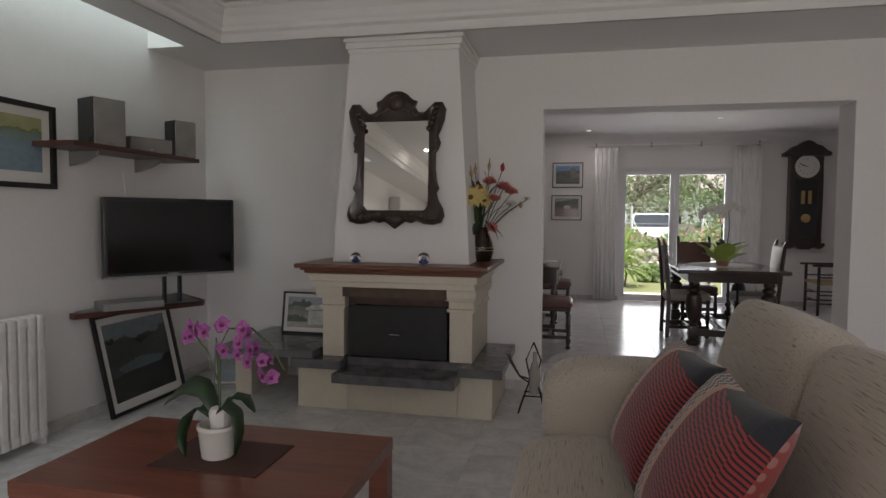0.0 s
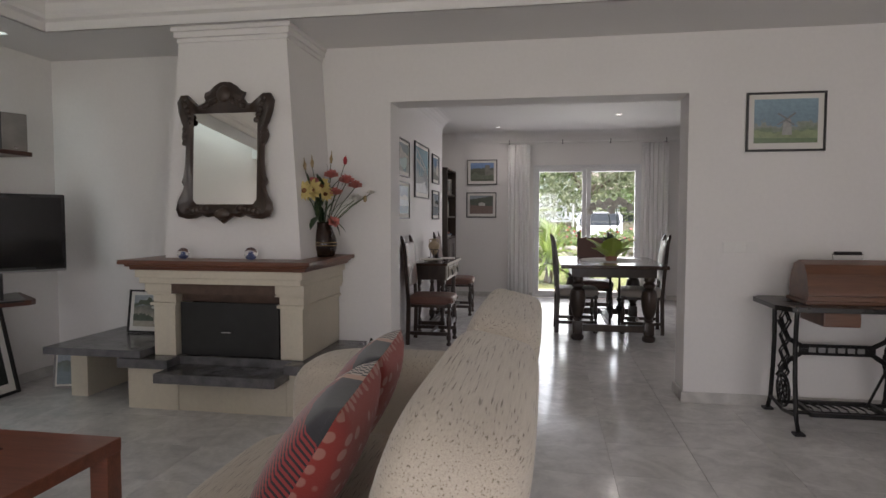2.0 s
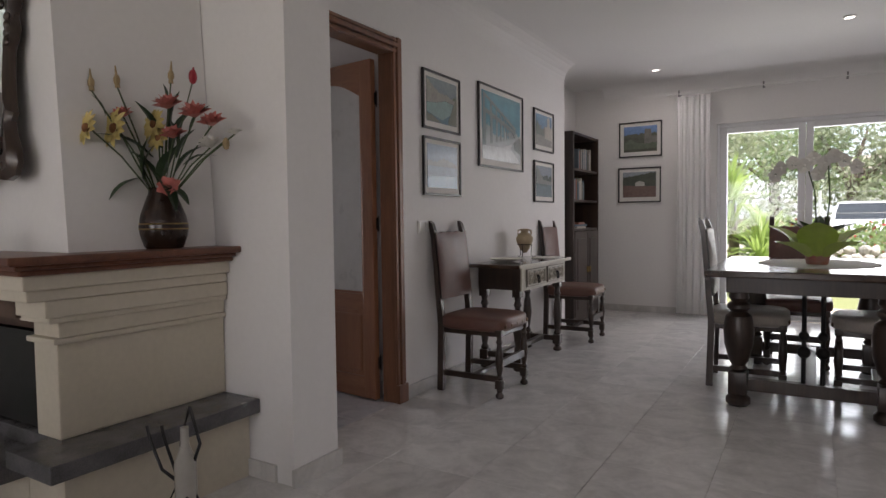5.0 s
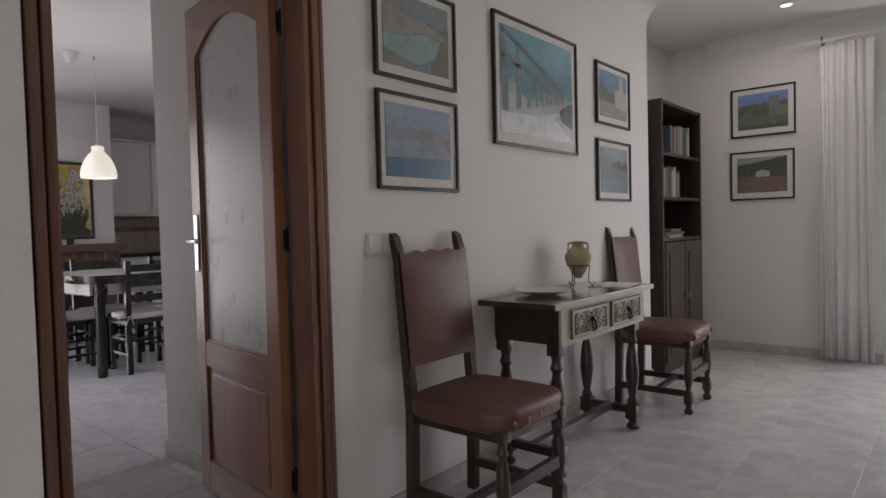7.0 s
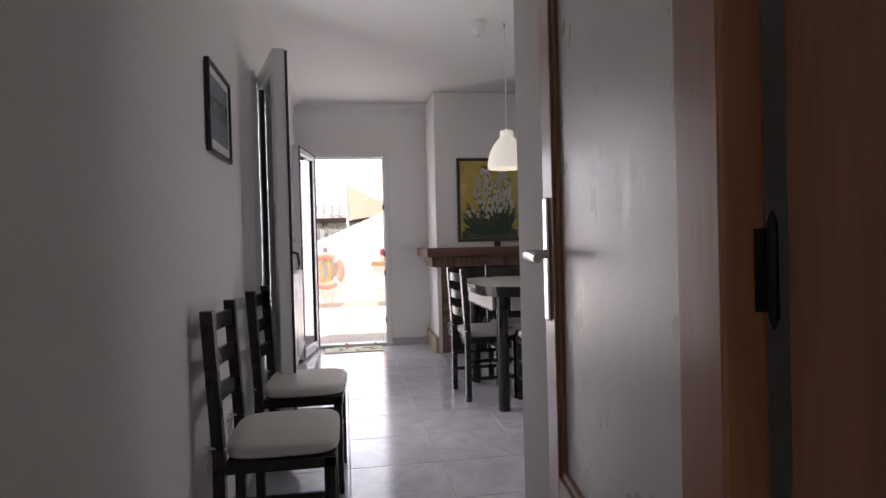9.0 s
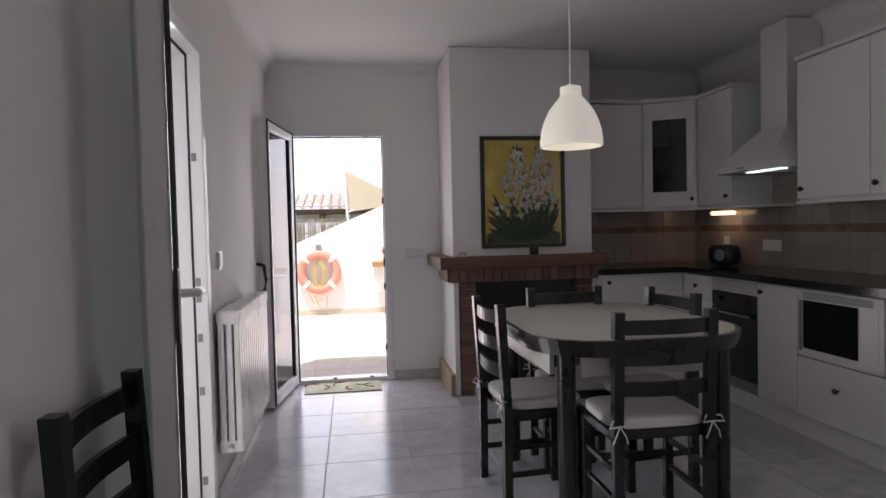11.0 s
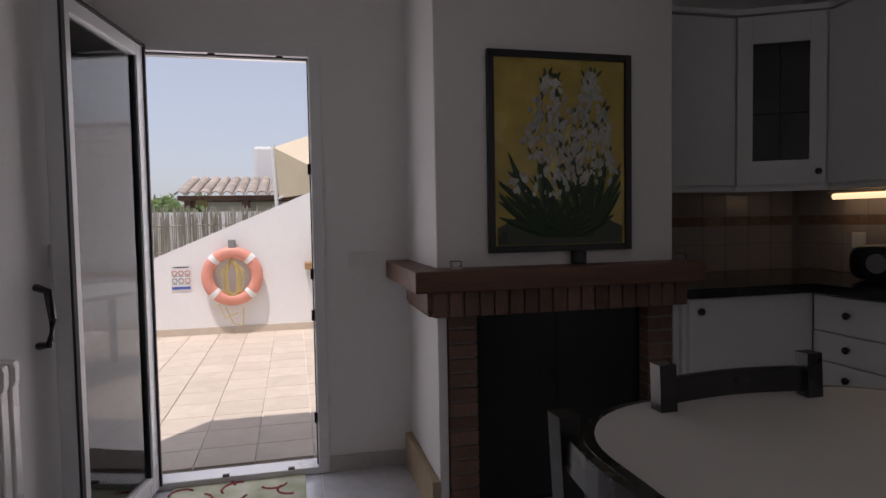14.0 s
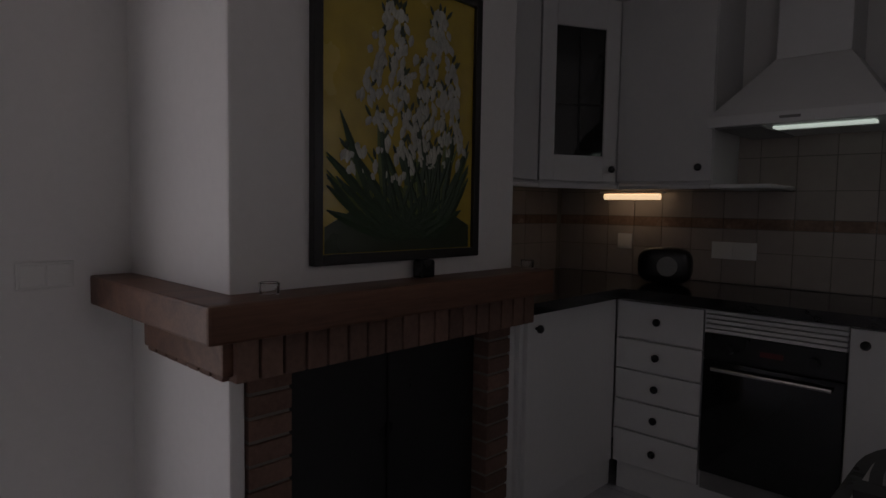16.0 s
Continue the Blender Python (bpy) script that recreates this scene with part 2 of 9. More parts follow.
STUD = surface("dull_bronze_stud", (0.17, 0.11, 0.07), 0.5, metal=0.8, fine=90, var=0.25, bump=0.1)
LEDGEWD = wood("ochre_ledge_wood", (0.30, 0.17, 0.065), (0.42, 0.26, 0.11), 0.6, 1, 0.0)
BLACKPL = surface("black_plastic", (0.012, 0.012, 0.013), 0.3, fine=100, var=0.3, bump=0.03)
SCREEN = surface("black_screen", (0.006, 0.006, 0.007), 0.12, fine=10, var=0.2, bump=0.0, rvar=0.02)
GREYPL = surface("grey_plastic", (0.24, 0.235, 0.23), 0.45, fine=100, var=0.12, bump=0.05)
SPKCLOTH = surface("speaker_cloth", (0.23, 0.21, 0.195), 0.85, fine=500, coarse=8, var=0.25, bump=0.4)
WHITEPL = surface("white_plastic", (0.76, 0.75, 0.73), 0.35, fine=100, var=0.03, bump=0.03)
PVC = surface("white_door_profile", (0.76, 0.76, 0.77), 0.3, fine=80, coarse=2, var=0.04, bump=0.02)
RUBBER = surface("door_seal", (0.03, 0.03, 0.032), 0.7, fine=80, var=0.3)
LACQ = surface("white_lacquer_front", (0.74, 0.735, 0.735), 0.33, fine=40, coarse=2, var=0.03, bump=0.03)
RADPAINT = surface("radiator_enamel", (0.76, 0.745, 0.715), 0.28, fine=60, coarse=3, var=0.04, bump=0.04)
COFFEE = wood("reddish_table_wood", (0.15, 0.042, 0.022), (0.25, 0.078, 0.042), 0.33, 0)
OAKDARK = wood("dark_carved_oak", (0.016, 0.009, 0.006), (0.05, 0.028, 0.018), 0.35, 2, 0.3)
OAKTOP = wood("dark_oak_top", (0.028, 0.015, 0.010), (0.075, 0.042, 0.027), 0.16, 1, 0.6)
MANTEL = wood("mantel_wood", (0.085, 0.028, 0.014), (0.19, 0.068, 0.034), 0.38, 0)
DOORWD = wood("orange_brown_door_wood", (0.23, 0.096, 0.047), (0.345, 0.155, 0.08), 0.35, 2, 0.25)
# the door wood again, darkened for the shade on the casing
SHADEDWD = wood("shaded_casing_wood", (0.125, 0.055, 0.030), (0.235, 0.105, 0.056), 0.36, 2, 0.25)
DOORWDX = wood("orange_brown_rail_wood", (0.23, 0.096, 0.047), (0.345, 0.155, 0.08), 0.35, 0, 0.25)
SHELFWD = wood("dark_red_shelf", (0.055, 0.018, 0.012), (0.095, 0.032, 0.02), 0.4, 1)
BOXWOOD = wood("brown_case_wood", (0.085, 0.032, 0.015), (0.17, 0.07, 0.034), 0.35, 0, 0.35)
BEAM = wood("brown_mantel_beam", (0.085, 0.036, 0.02), (0.18, 0.083, 0.047), 0.5, 1, 0.1)
BLACKWD = surface("black_lacquered_wood", (0.011, 0.010, 0.010), 0.28, fine=60, coarse=6, var=0.4, bump=0.08)
LEATHER = surface("brown_leather", (0.135, 0.062, 0.046), 0.42, fine=110, coarse=5, var=0.25, bump=0.35)
CREAMLEA = surface("pale_leather", (0.45, 0.41, 0.37), 0.45, fine=110, coarse=5, var=0.12, bump=0.3)
CUSHWHITE = surface("white_seat_cloth", (0.66, 0.64, 0.61), 0.9, fine=220, coarse=6, var=0.08, bump=0.5)
FRAMEBLK = surface("black_picture_frame", (0.014, 0.013, 0.012), 0.35, fine=80, var=0.4, bump=0.05)
PAPER = surface("white_mount_card", (0.74, 0.72, 0.68), 0.8, fine=200, var=0.03, bump=0.05)
BRICK = surface("dark_red_brick", (0.17, 0.10, 0.075), 0.8, fine=70, coarse=8, var=0.3, bump=0.5, spread=0.25)
MORTAR = surface("grey_mortar", (0.20, 0.18, 0.16), 0.9, fine=90, var=0.15, bump=0.4)
WTILE = surface("beige_wall_tile", (0.38, 0.335, 0.305), 0.2, fine=20, coarse=4, var=0.07, bump=0.02, spread=0.05)
BORDER = surface("brown_border_tile", (0.24, 0.16, 0.12), 0.25, fine=60, coarse=10, var=0.35, bump=0.05, spread=0.1)
TERRA = surface("clay_jar", (0.42, 0.33, 0.22), 0.8, fine=60, coarse=9, var=0.2, bump=0.4)
CERAMIC = surface("white_ceramic", (0.72, 0.69, 0.63), 0.2, fine=60, var=0.04, bump=0.02)
CREAMTOP = surface("cream_tabletop", (0.57, 0.55, 0.52), 0.4, fine=220, coarse=3, var=0.03, bump=0.0)
RED = surface("red_petals", (0.34, 0.018, 0.028), 0.55, fine=60, var=0.2, bump=0.1)
PINK = surface("pink_petals", (0.60, 0.20, 0.17), 0.55, fine=60, var=0.2, bump=0.1)
YELLOW = surface("cream_yellow_petals", (0.66, 0.53, 0.20), 0.55, fine=60, var=0.15, bump=0.1)
WHITEP = surface("white_petals", (0.75, 0.73, 0.68), 0.55, fine=60, var=0.08, bump=0.1)
MAGENTA = surface("magenta_petals", (0.36, 0.095, 0.31), 0.5, fine=60, var=0.3, bump=0.1)
LIP = surface("dark_purple_lip", (0.14, 0.012, 0.07), 0.5, fine=60, var=0.2)
LEAF = surface("dark_green_leaf", (0.024, 0.05, 0.02), 0.4, fine=40, coarse=6, var=0.3, bump=0.15)
STEM = surface("green_stem", (0.06, 0.09, 0.035), 0.5, fine=60, var=0.2)
BARK = surface("grey_bark", (0.13, 0.10, 0.075), 0.9, fine=40, coarse=6, var=0.35, bump=0.7, depth=0.02)
MIRROR = surface("mirror_silver", (0.64, 0.63, 0.60), 0.012, metal=1.0, var=0.0, bump=0.0, rvar=0.004)
PANE = pane_glass("window_pane")
BALLGLASS = glass("clear_glass")
FIREGL = surface("sooty_fire_glass", (0.010, 0.010, 0.010), 0.42, fine=14, coarse=5, var=0.5, bump=0.05)
SMOKEGL = surface("dark_cabinet_glass", (0.012, 0.012, 0.012), 0.06, fine=8, var=0.2, bump=0.0, rvar=0.02)
FROST = surface("frosted_glass", (0.66, 0.67, 0.66), 0.3, fine=30, coarse=12, var=0.05, bump=0.5, depth=0.004)
PENDANT = glow("lit_white_shade", (0.86, 0.82, 0.70), 0.22)
SPOT = glow("lit_spot", (1.0, 0.95, 0.85), 2.0)
TUBE = glow("lit_tube", (1.0, 0.72, 0.40), 1.6)
HOODLAMP = glow("lit_hood_lamp", (0.85, 1.0, 0.85), 0.8)
RINGRED = surface("faded_red_buoy", (0.72, 0.30, 0.22), 0.5, fine=40, coarse=6, var=0.08, bump=0.1)
ROPE = surface("yellow_rope", (0.55, 0.42, 0.14), 0.8, fine=200, var=0.2, bump=0.5)
RENDERW = surface("white_render", (0.80, 0.79, 0.775), 0.85, fine=25, coarse=1.5, var=0.03, bump=0.4, depth=0.004)
ROOFTILE = surface("weathered_roof_tile", (0.37, 0.31, 0.26), 0.85, fine=40, coarse=5, var=0.3, bump=0.4, spread=0.15)
REED = surface("grey_reed_screen", (0.42, 0.38, 0.32), 0.9, fine=18, coarse=3, var=0.4, bump=0.7, stretch=(6, 6, 0.4), depth=0.01)
CANVAS = surface("cream_canvas", (0.62, 0.52, 0.38), 0.85, fine=200, var=0.08, bump=0.2)
GRASS = surface("dry_lawn", (0.21, 0.22, 0.085), 0.95, fine=70, coarse=1.2, var=0.4, bump=0.8, depth=0.03)
ROAD = surface("pale_road", (0.36, 0.34, 0.31), 0.9, fine=60, var=0.15, bump=0.3)
FIELDST = surface("field_stone", (0.42, 0.38, 0.33), 0.85, fine=30, coarse=6, var=0.25, bump=0.5, spread=0.25)
CARPAINT = surface("white_car_paint", (0.80, 0.80, 0.80), 0.2, fine=5, var=0.02, bump=0.0, coat=0.6)
CARGLASS = surface("car_window", (0.03, 0.035, 0.04), 0.08, fine=5, var=0.2, bump=0.0)
WRAP = surface("lime_wrapping", (0.42, 0.55, 0.12), 0.4, fine=20, coarse=7, var=0.15, bump=0.3)

# ---- building helpers ----


def thing(name, label, category, m=None, group=""):
    """A top-level Empty at the base of a thing."""
    ob = new(name)
    if m is not None:
        ob.matrix_basis = m
    return tagged(ob, label, category, group)


def part(name, bm, material, parent=None, label="", smooth=False):
    """Links a bmesh as one mesh object, under a thing or a part where one is given."""
    me = bpy.data.meshes.new(name)
    bmesh.ops.recalc_face_normals(bm, faces=bm.faces[:])
    bm.to_mesh(me)
    bm.free()
    me.materials.append(material)
    if smooth:
        me.shade_smooth()
        me.set_sharp_from_angle(angle=radians(38))
    ob = new(name, me)
    if parent is not None:
        ob.parent = parent
    return tagged(ob, label)


def single(name, bm, material, label, category, m=None, group="", smooth=False):
    """A thing that is one mesh."""
    ob = part(name, bm, material, None, "", smooth)
    if m is not None:
        ob.matrix_basis = m
    return tagged(ob, label, category, group)


def box(bm, x0, y0, z0, x1, y1, z1, bevel=0.0, seg=2):
    r = bmesh.ops.create_cube(bm, size=1.0)
    vs = r["verts"]
    for v in vs:
        v.co = Vector(((x0 + x1) / 2 + v.co.x * (x1 - x0), (y0 + y1) / 2 + v.co.y * (y1 - y0), (z0 + z1) / 2 + v.co.z * (z1 - z0)))
    if bevel:
        es = list({e for v in vs for e in v.link_edges})
        bmesh.ops.bevel(bm, geom=es, offset=bevel, segments=seg, affect="EDGES", profile=0.6)
    return bm


def boxes(*rows, bevel=0.0):
    bm = bmesh.new()
    for r in rows:
        box(bm, *r, bevel=bevel)
    return bm


def lathe(bm, profile, cx=0.0, cy=0.0, seg=16, cap=True):
    """A turned body from (radius, z) pairs."""
    rings = []
    for r, z in profile:
        rings.append([bm.verts.new((cx + r * math.cos(a), cy + r * math.sin(a), z)) for a in (2 * math.pi * i / seg for i in range(seg))])
    for a, b in zip(rings, rings[1:]):
        for i in range(seg):
            bm.faces.new((a[i], a[(i + 1) % seg], b[(i + 1) % seg], b[i]))
    if cap:
        bm.faces.new(rings[0][::-1]), bm.faces.new(rings[-1])
    return bm


def tube(bm, pts, r, seg=8, r2=None):
    """A round bar along points, tapering to r2."""
    pts = [Vector(p) for p in pts]
    rings, up = [], Vector((0, 0, 1))
    for i, p in enumerate(pts):
        d = (pts[min(i + 1, len(pts) - 1)] - pts[max(i - 1, 0)]).normalized()
        s = d.cross(up if abs(d.z) < 0.95 else Vector((1, 0, 0))).normalized()
        q = s.cross(d)
        k = r if r2 is None else r + (r2 - r) * i / (len(pts) - 1)
        rings.append([bm.verts.new(p + k * (s * math.cos(a) + q * math.sin(a))) for a in (2 * math.pi * j / seg for j in range(seg))])
    for a, b in zip(rings, rings[1:]):
        for j in range(seg):
            bm.faces.new((a[j], a[(j + 1) % seg], b[(j + 1) % seg], b[j]))
    bm.faces.new(rings[0][::-1]), bm.faces.new(rings[-1])
    return bm


def prism(bm, outline, axis, a, b):
    """An outline of 2D points drawn out along an axis from a to b. axis 0: (y, z), 1: (x, z), 2: (x, y)."""
    def at(p, d):
        return {0: (d, p[0], p[1]), 1: (p[0], d, p[1]), 2: (p[0], p[1], d)}[axis]
    lo, hi = [bm.verts.new(at(p, a)) for p in outline], [bm.verts.new(at(p, b)) for p in outline]
    n = len(outline)
    for i in range(n):
        bm.faces.new((lo[i], lo[(i + 1) % n], hi[(i + 1) % n], hi[i]))
    bm.faces.new(lo[::-1]), bm.faces.new(hi)
    return bm


def pillow(bm, cx, cy, cz, sx, sy, sz, n=14, p=4.0, crown=1.0):
    """A stuffed block: a rounded box with bulging faces."""
    r = bmesh.ops.create_cube(bm, size=2.0)
    es = list({e for v in r["verts"] for e in v.link_edges})
    bmesh.ops.subdivide_edges(bm, edges=es, cuts=n - 1, use_grid_fill=True)
    done = [v for v in bm.verts if v.tag is False]
    for v in done:
        x, y, z = v.co
        k = (abs(x) ** p + abs(y) ** p + abs(z) ** p) ** (1 / p)
        v.co = Vector((cx + x / k * sx / 2, cy + y / k * sy / 2, cz + z / k * sz / 2))
        v.tag = True
    return bm


def blob(bm, c, r, seg=10, squash=(1, 1, 1)):
    bmesh.ops.create_uvsphere(bm, u_segments=seg, v_segments=max(seg // 2 + 1, 4), radius=1.0,
                              matrix=Matrix.Translation(c) @ Matrix.Diagonal((r * squash[0], r * squash[1], r * squash[2], 1)))
    return bm


def leaf(bm, base, tip, width, bow=0.1, side=None, n=5):
    """A bent leaf with a folded midrib from base to tip."""
    base, tip = Vector(base), Vector(tip)
    d = tip - base
    s = d.cross(side if side is not None else Vector((0, 0, 1)))
    s = s.normalized() if s.length > 1e-5 else Vector((1, 0, 0))
    up = s.cross(d).normalized()
    rows = []
    for i in range(n + 1):
        t = i / n
        w = width * math.sin(math.pi * min(t * 0.92 + 0.06, 1)) ** 0.8 / 2
        c = base + d * t + up * bow * d.length * math.sin(math.pi * t)
        rows.append([bm.verts.new(c - s * w), bm.verts.new(c - up * w * 0.25), bm.verts.new(c + s * w)])
    for a, b in zip(rows, rows[1:]):
        for j in range(2):
            bm.faces.new((a[j], a[j + 1], b[j + 1], b[j]))
    return bm


def structure(name, bm, material, label=""):
    return tagged(part(name, bm, material), label, kind="structure")


# ---- large structure ----
structure("floor_living", boxes((-2.72, -4.0, -0.14, 4.5, 4.97, -0.004)), GROUT, "grey grout bed under the marble tiles")
structure("floor_dining", boxes((-0.72, 4.97, -0.14, 4.5, 10.42, -0.004)), GROUT, "grey grout bed under the marble tiles")
structure("floor_kitchen", boxes((-6.46, 5.29, -0.14, -0.72, 9.0, -0.004)), GROUT, "grey grout bed under the kitchen tiles")
structure("wall_fireplace", boxes(
    (-2.95, 4.97, -0.14, -0.25, 5.29, 3.4), (-0.25, 4.97, -0.14, 0.065, 5.24, 3.4), (0.065, 4.97, 2.10, 2.125, 5.24, 3.4),
    (2.125, 4.97, -0.14, 4.7, 5.24, 3.4)), WALL, "white plastered wall with a wide opening")
structure("wall_kitchen_side", boxes(
    (-3.38, 4.97, -0.14, -2.95, 5.29, 3.0), (-4.20, 4.97, 2.06, -3.38, 5.29, 3.0), (-6.70, 4.97, -0.14, -4.20, 5.29, 3.0)), WALL)
structure("wall_passage", boxes(
    (-0.37, 5.29, -0.14, -0.25, 5.33, 3.0), (-0.37, 5.33, 2.10, -0.25, 6.19, 3.0), (-0.37, 6.19, -0.14, -0.25, 9.05, 3.0),
    (-0.72, 9.00, -0.14, -0.37, 9.05, 3.0), (-0.72, 9.05, -0.14, -0.60, 10.42, 3.0), (-0.37, 5.29, 2.98, -0.25, 5.33, 2.99)), WALL)
structure("wall_passage_right", boxes((-1.62, 6.27, -0.14, -0.37, 6.39, 3.0)), WALL)
structure("wall_kitchen_near", boxes((-1.62, 6.39, -0.14, -1.50, 9.0, 3.0)), WALL)
structure("wall_kitchen_right", boxes((-6.70, 9.0, -0.14, -2.9, 9.2, 3.0), (-2.9, 9.0, -0.14, -1.9, 9.2, 1.1), (-2.9, 9.0, 2.1, -1.9, 9.2, 3.0), (-1.9, 9.0, -0.14, -0.72, 9.2, 3.0)), WALL)
structure("wall_kitchen_far", boxes(
    (-6.70, 5.29, -0.14, -6.46, 5.40, 3.0), (-6.70, 5.40, 2.055, -6.46, 6.25, 3.0), (-6.70, 6.25, -0.14, -6.46, 9.0, 3.0)), WALL)
structure("wall_dining_back", boxes(
    (-0.72, 10.42, -0.14, 0.97, 10.66, 3.0), (0.97, 10.42, 2.09, 2.63, 10.66, 3.0), (2.63, 10.42, -0.14, 4.7, 10.66, 3.0)), WALL)
structure("wall_dining_right", boxes((4.5, 5.24, -0.14, 4.7, 10.42, 3.0)), WALL)
# the opening is added for the side fill lamp
structure("wall_living_right", boxes((4.5, -4.0, -0.14, 4.7, -2.8, 3.4), (4.5, -2.8, 2.25, 4.7, -0.4, 3.4), (4.5, -2.8, -0.14, 4.7, -0.4, 0.35), (4.5, -0.4, -0.14, 4.7, 4.97, 3.4)), WALL)
structure("wall_living_left", boxes(
    (-2.95, -4.0, -0.14, -2.72, 4.97, 3.4)), WALL)
# the opening is added for the back fill lamp
structure("wall_living_back", boxes((-2.95, -4.2, -0.14, -0.65, -4.0, 3.4), (-0.65, -4.2, 2.2, 1.65, -4.0, 3.4), (1.65, -4.2, -0.14, 4.7, -4.0, 3.4),
                                   (-0.65, -4.2, -0.14, 1.65, -4.0, 0.4)), WALL)
# living-room ceiling: a lowered border with a moulding, a raised middle and a slot of skylight along the wall
structure("ceiling_living", boxes(
    (-2.06, -3.3, 2.74, 4.0, 4.20, 2.9),
    (-2.72, 4.28, 2.50, 4.5, 4.97, 2.9), (-2.42, -4.0, 2.50, -2.14, 4.28, 2.9), (4.08, -4.0, 2.50, 4.5, 4.28, 2.9),
    (-2.14, -4.0, 2.50, 4.08, -3.38, 2.9), (-2.72, -4.0, 2.50, -2.42, 0.3, 2.9),
    (-2.72, 4.28, 2.9, -2.42, 4.36, 3.4), (-2.42, 0.3, 2.9, -2.34, 4.36, 3.4), (-2.72, 0.22, 2.9, -2.42, 0.3, 3.4)), CEIL)


def cornice(bm, x0, y0, x1, y1, inward):
    """A stepped plaster moulding along one edge of the raised ceiling."""
    prof = [(0.0, 2.50), (0.0, 2.74), (0.105, 2.74), (0.105, 2.72), (0.085, 2.71), (0.06, 2.665), (0.05, 2.62), (0.04, 2.60), (0.04, 2.575), (0.012, 2.56), (0.012, 2.50)]
    a, b = Vector((x0, y0)), Vector((x1, y1))
    k = Vector(inward)
    d = (b - a).normalized()
    lo = [bm.verts.new((*(a + k * (p - 0.0) + d * p), z)) for p, z in prof]
    hi = [bm.verts.new((*(b + k * (p - 0.0) - d * p), z)) for p, z in prof]
    for i in range(len(prof) - 1):
        bm.faces.new((lo[i], lo[i + 1], hi[i + 1], hi[i]))
    return bm


cb = bmesh.new()
cornice(cb, -2.14, 4.28, 4.08, 4.28, (0, -1))
cornice(cb, -2.14, -3.38, -2.14, 4.28, (1, 0))
cornice(cb, 4.08, 4.28, 4.08, -3.38, (-1, 0))
structure("trim_living", cb, CEIL, "stepped white plaster moulding round the raised ceiling")


def coved(name, x0, y0, x1, y1, z, r=0.16, y2=None):
    """A flat ceiling whose edges curve down to the walls."""
    bm = bmesh.new()
    box(bm, x0, y0, z, x1, y1, z + 0.12)
    ang = [math.pi / 2 * i / 6 for i in range(7)]
    arc = [(r * (1 - math.sin(a)), -r * (1 - math.cos(a))) for a in ang]
    for ax, c, s, lo, hi in ((1, x0, 1, y0, y2 or y1), (1, x1, -1, y0, y1), (0, y0, 1, x0, x1), (0, y1, -1, x0, x1)):
        va = [bm.verts.new((c + s * p, lo, z - 0.003 + q) if ax else (lo, c + s * p, z - 0.003 + q)) for p, q in arc]
        vb = [bm.verts.new((c + s * p, hi, z - 0.003 + q) if ax else (hi, c + s * p, z - 0.003 + q)) for p, q in arc]
        for i in range(6):
            bm.faces.new((va[i], va[i + 1], vb[i + 1], vb[i]))
    return structure(name, bm, CEIL)


coved("ceiling_dining", -0.25, 5.24, 4.5, 10.42, 2.60, 0.16, 9.05)
structure("ceiling_nook", boxes((-0.60, 9.05, 2.60, -0.25, 10.42, 2.72)), CEIL)
coved("ceiling_kitchen", -6.46, 5.29, -1.62, 9.0, 2.56, 0.12)
structure("ceiling_passage", boxes((-1.62, 5.29, 2.56, -0.37, 6.27, 2.68)), CEIL)
# unseen slab added to keep sun and sky out of the skylight slot
structure("roof_slot_block", boxes((-2.95, -4.2, 3.4, 4.7, 4.99, 3.5)), RENDERW)
# unseen walls added to dim the light on the shutter
structure("wall_shutter_shade", boxes((-4.9, 3.5, -0.2, -2.96, 3.7, 2.8), (-5.1, 3.5, -0.2, -4.9, 4.97, 1.7)), RENDERW)
# house roof; the second box is an unseen overhang added to shade the shutter
structure("roof_and_shutter_shade", boxes((-6.70, 4.99, 2.80, 4.7, 10.66, 2.98), (-4.9, 3.7, 2.80, -2.96, 4.99, 2.98)), RENDERW)
# skirtings
sk = []
for r in ((-2.72, 4.955, 0, -0.03, 4.97, 0.075), (2.125, 4.955, 0, 4.5, 4.97, 0.075), (-2.72, -4, 0, -2.705, 4.955, 0.075),
          (-0.25, 6.22, 0, -0.235, 9.05, 0.075), (-0.60, 10.405, 0, 0.97, 10.42, 0.075), (2.63, 10.405, 0, 4.5, 10.42, 0.075),
          (-0.25, 5.24, 0, 0.065, 5.255, 0.075), (0.065, 4.955, 0, 0.08, 5.255, 0.075), (2.11, 4.955, 0, 2.125, 5.255, 0.075),
          (-1.62, 6.255, 0, -0.37, 6.27, 0.075), (-3.30, 5.29, 0, -0.37, 5.305, 0.075), (-6.46, 5.29, 0, -4.28, 5.305, 0.075),
          (-6.46, 6.25, 0, -6.445, 6.65, 0.075), (-1.635, 6.255, 0, -1.62, 8.4, 0.075)):
    sk.append(r)
for i, r in enumerate(sk):
    structure("baseboard_%d" % (i + 1), boxes(r, bevel=0.003), SKIRT, "low grey-white marble skirting")

# ---- doors and windows ----


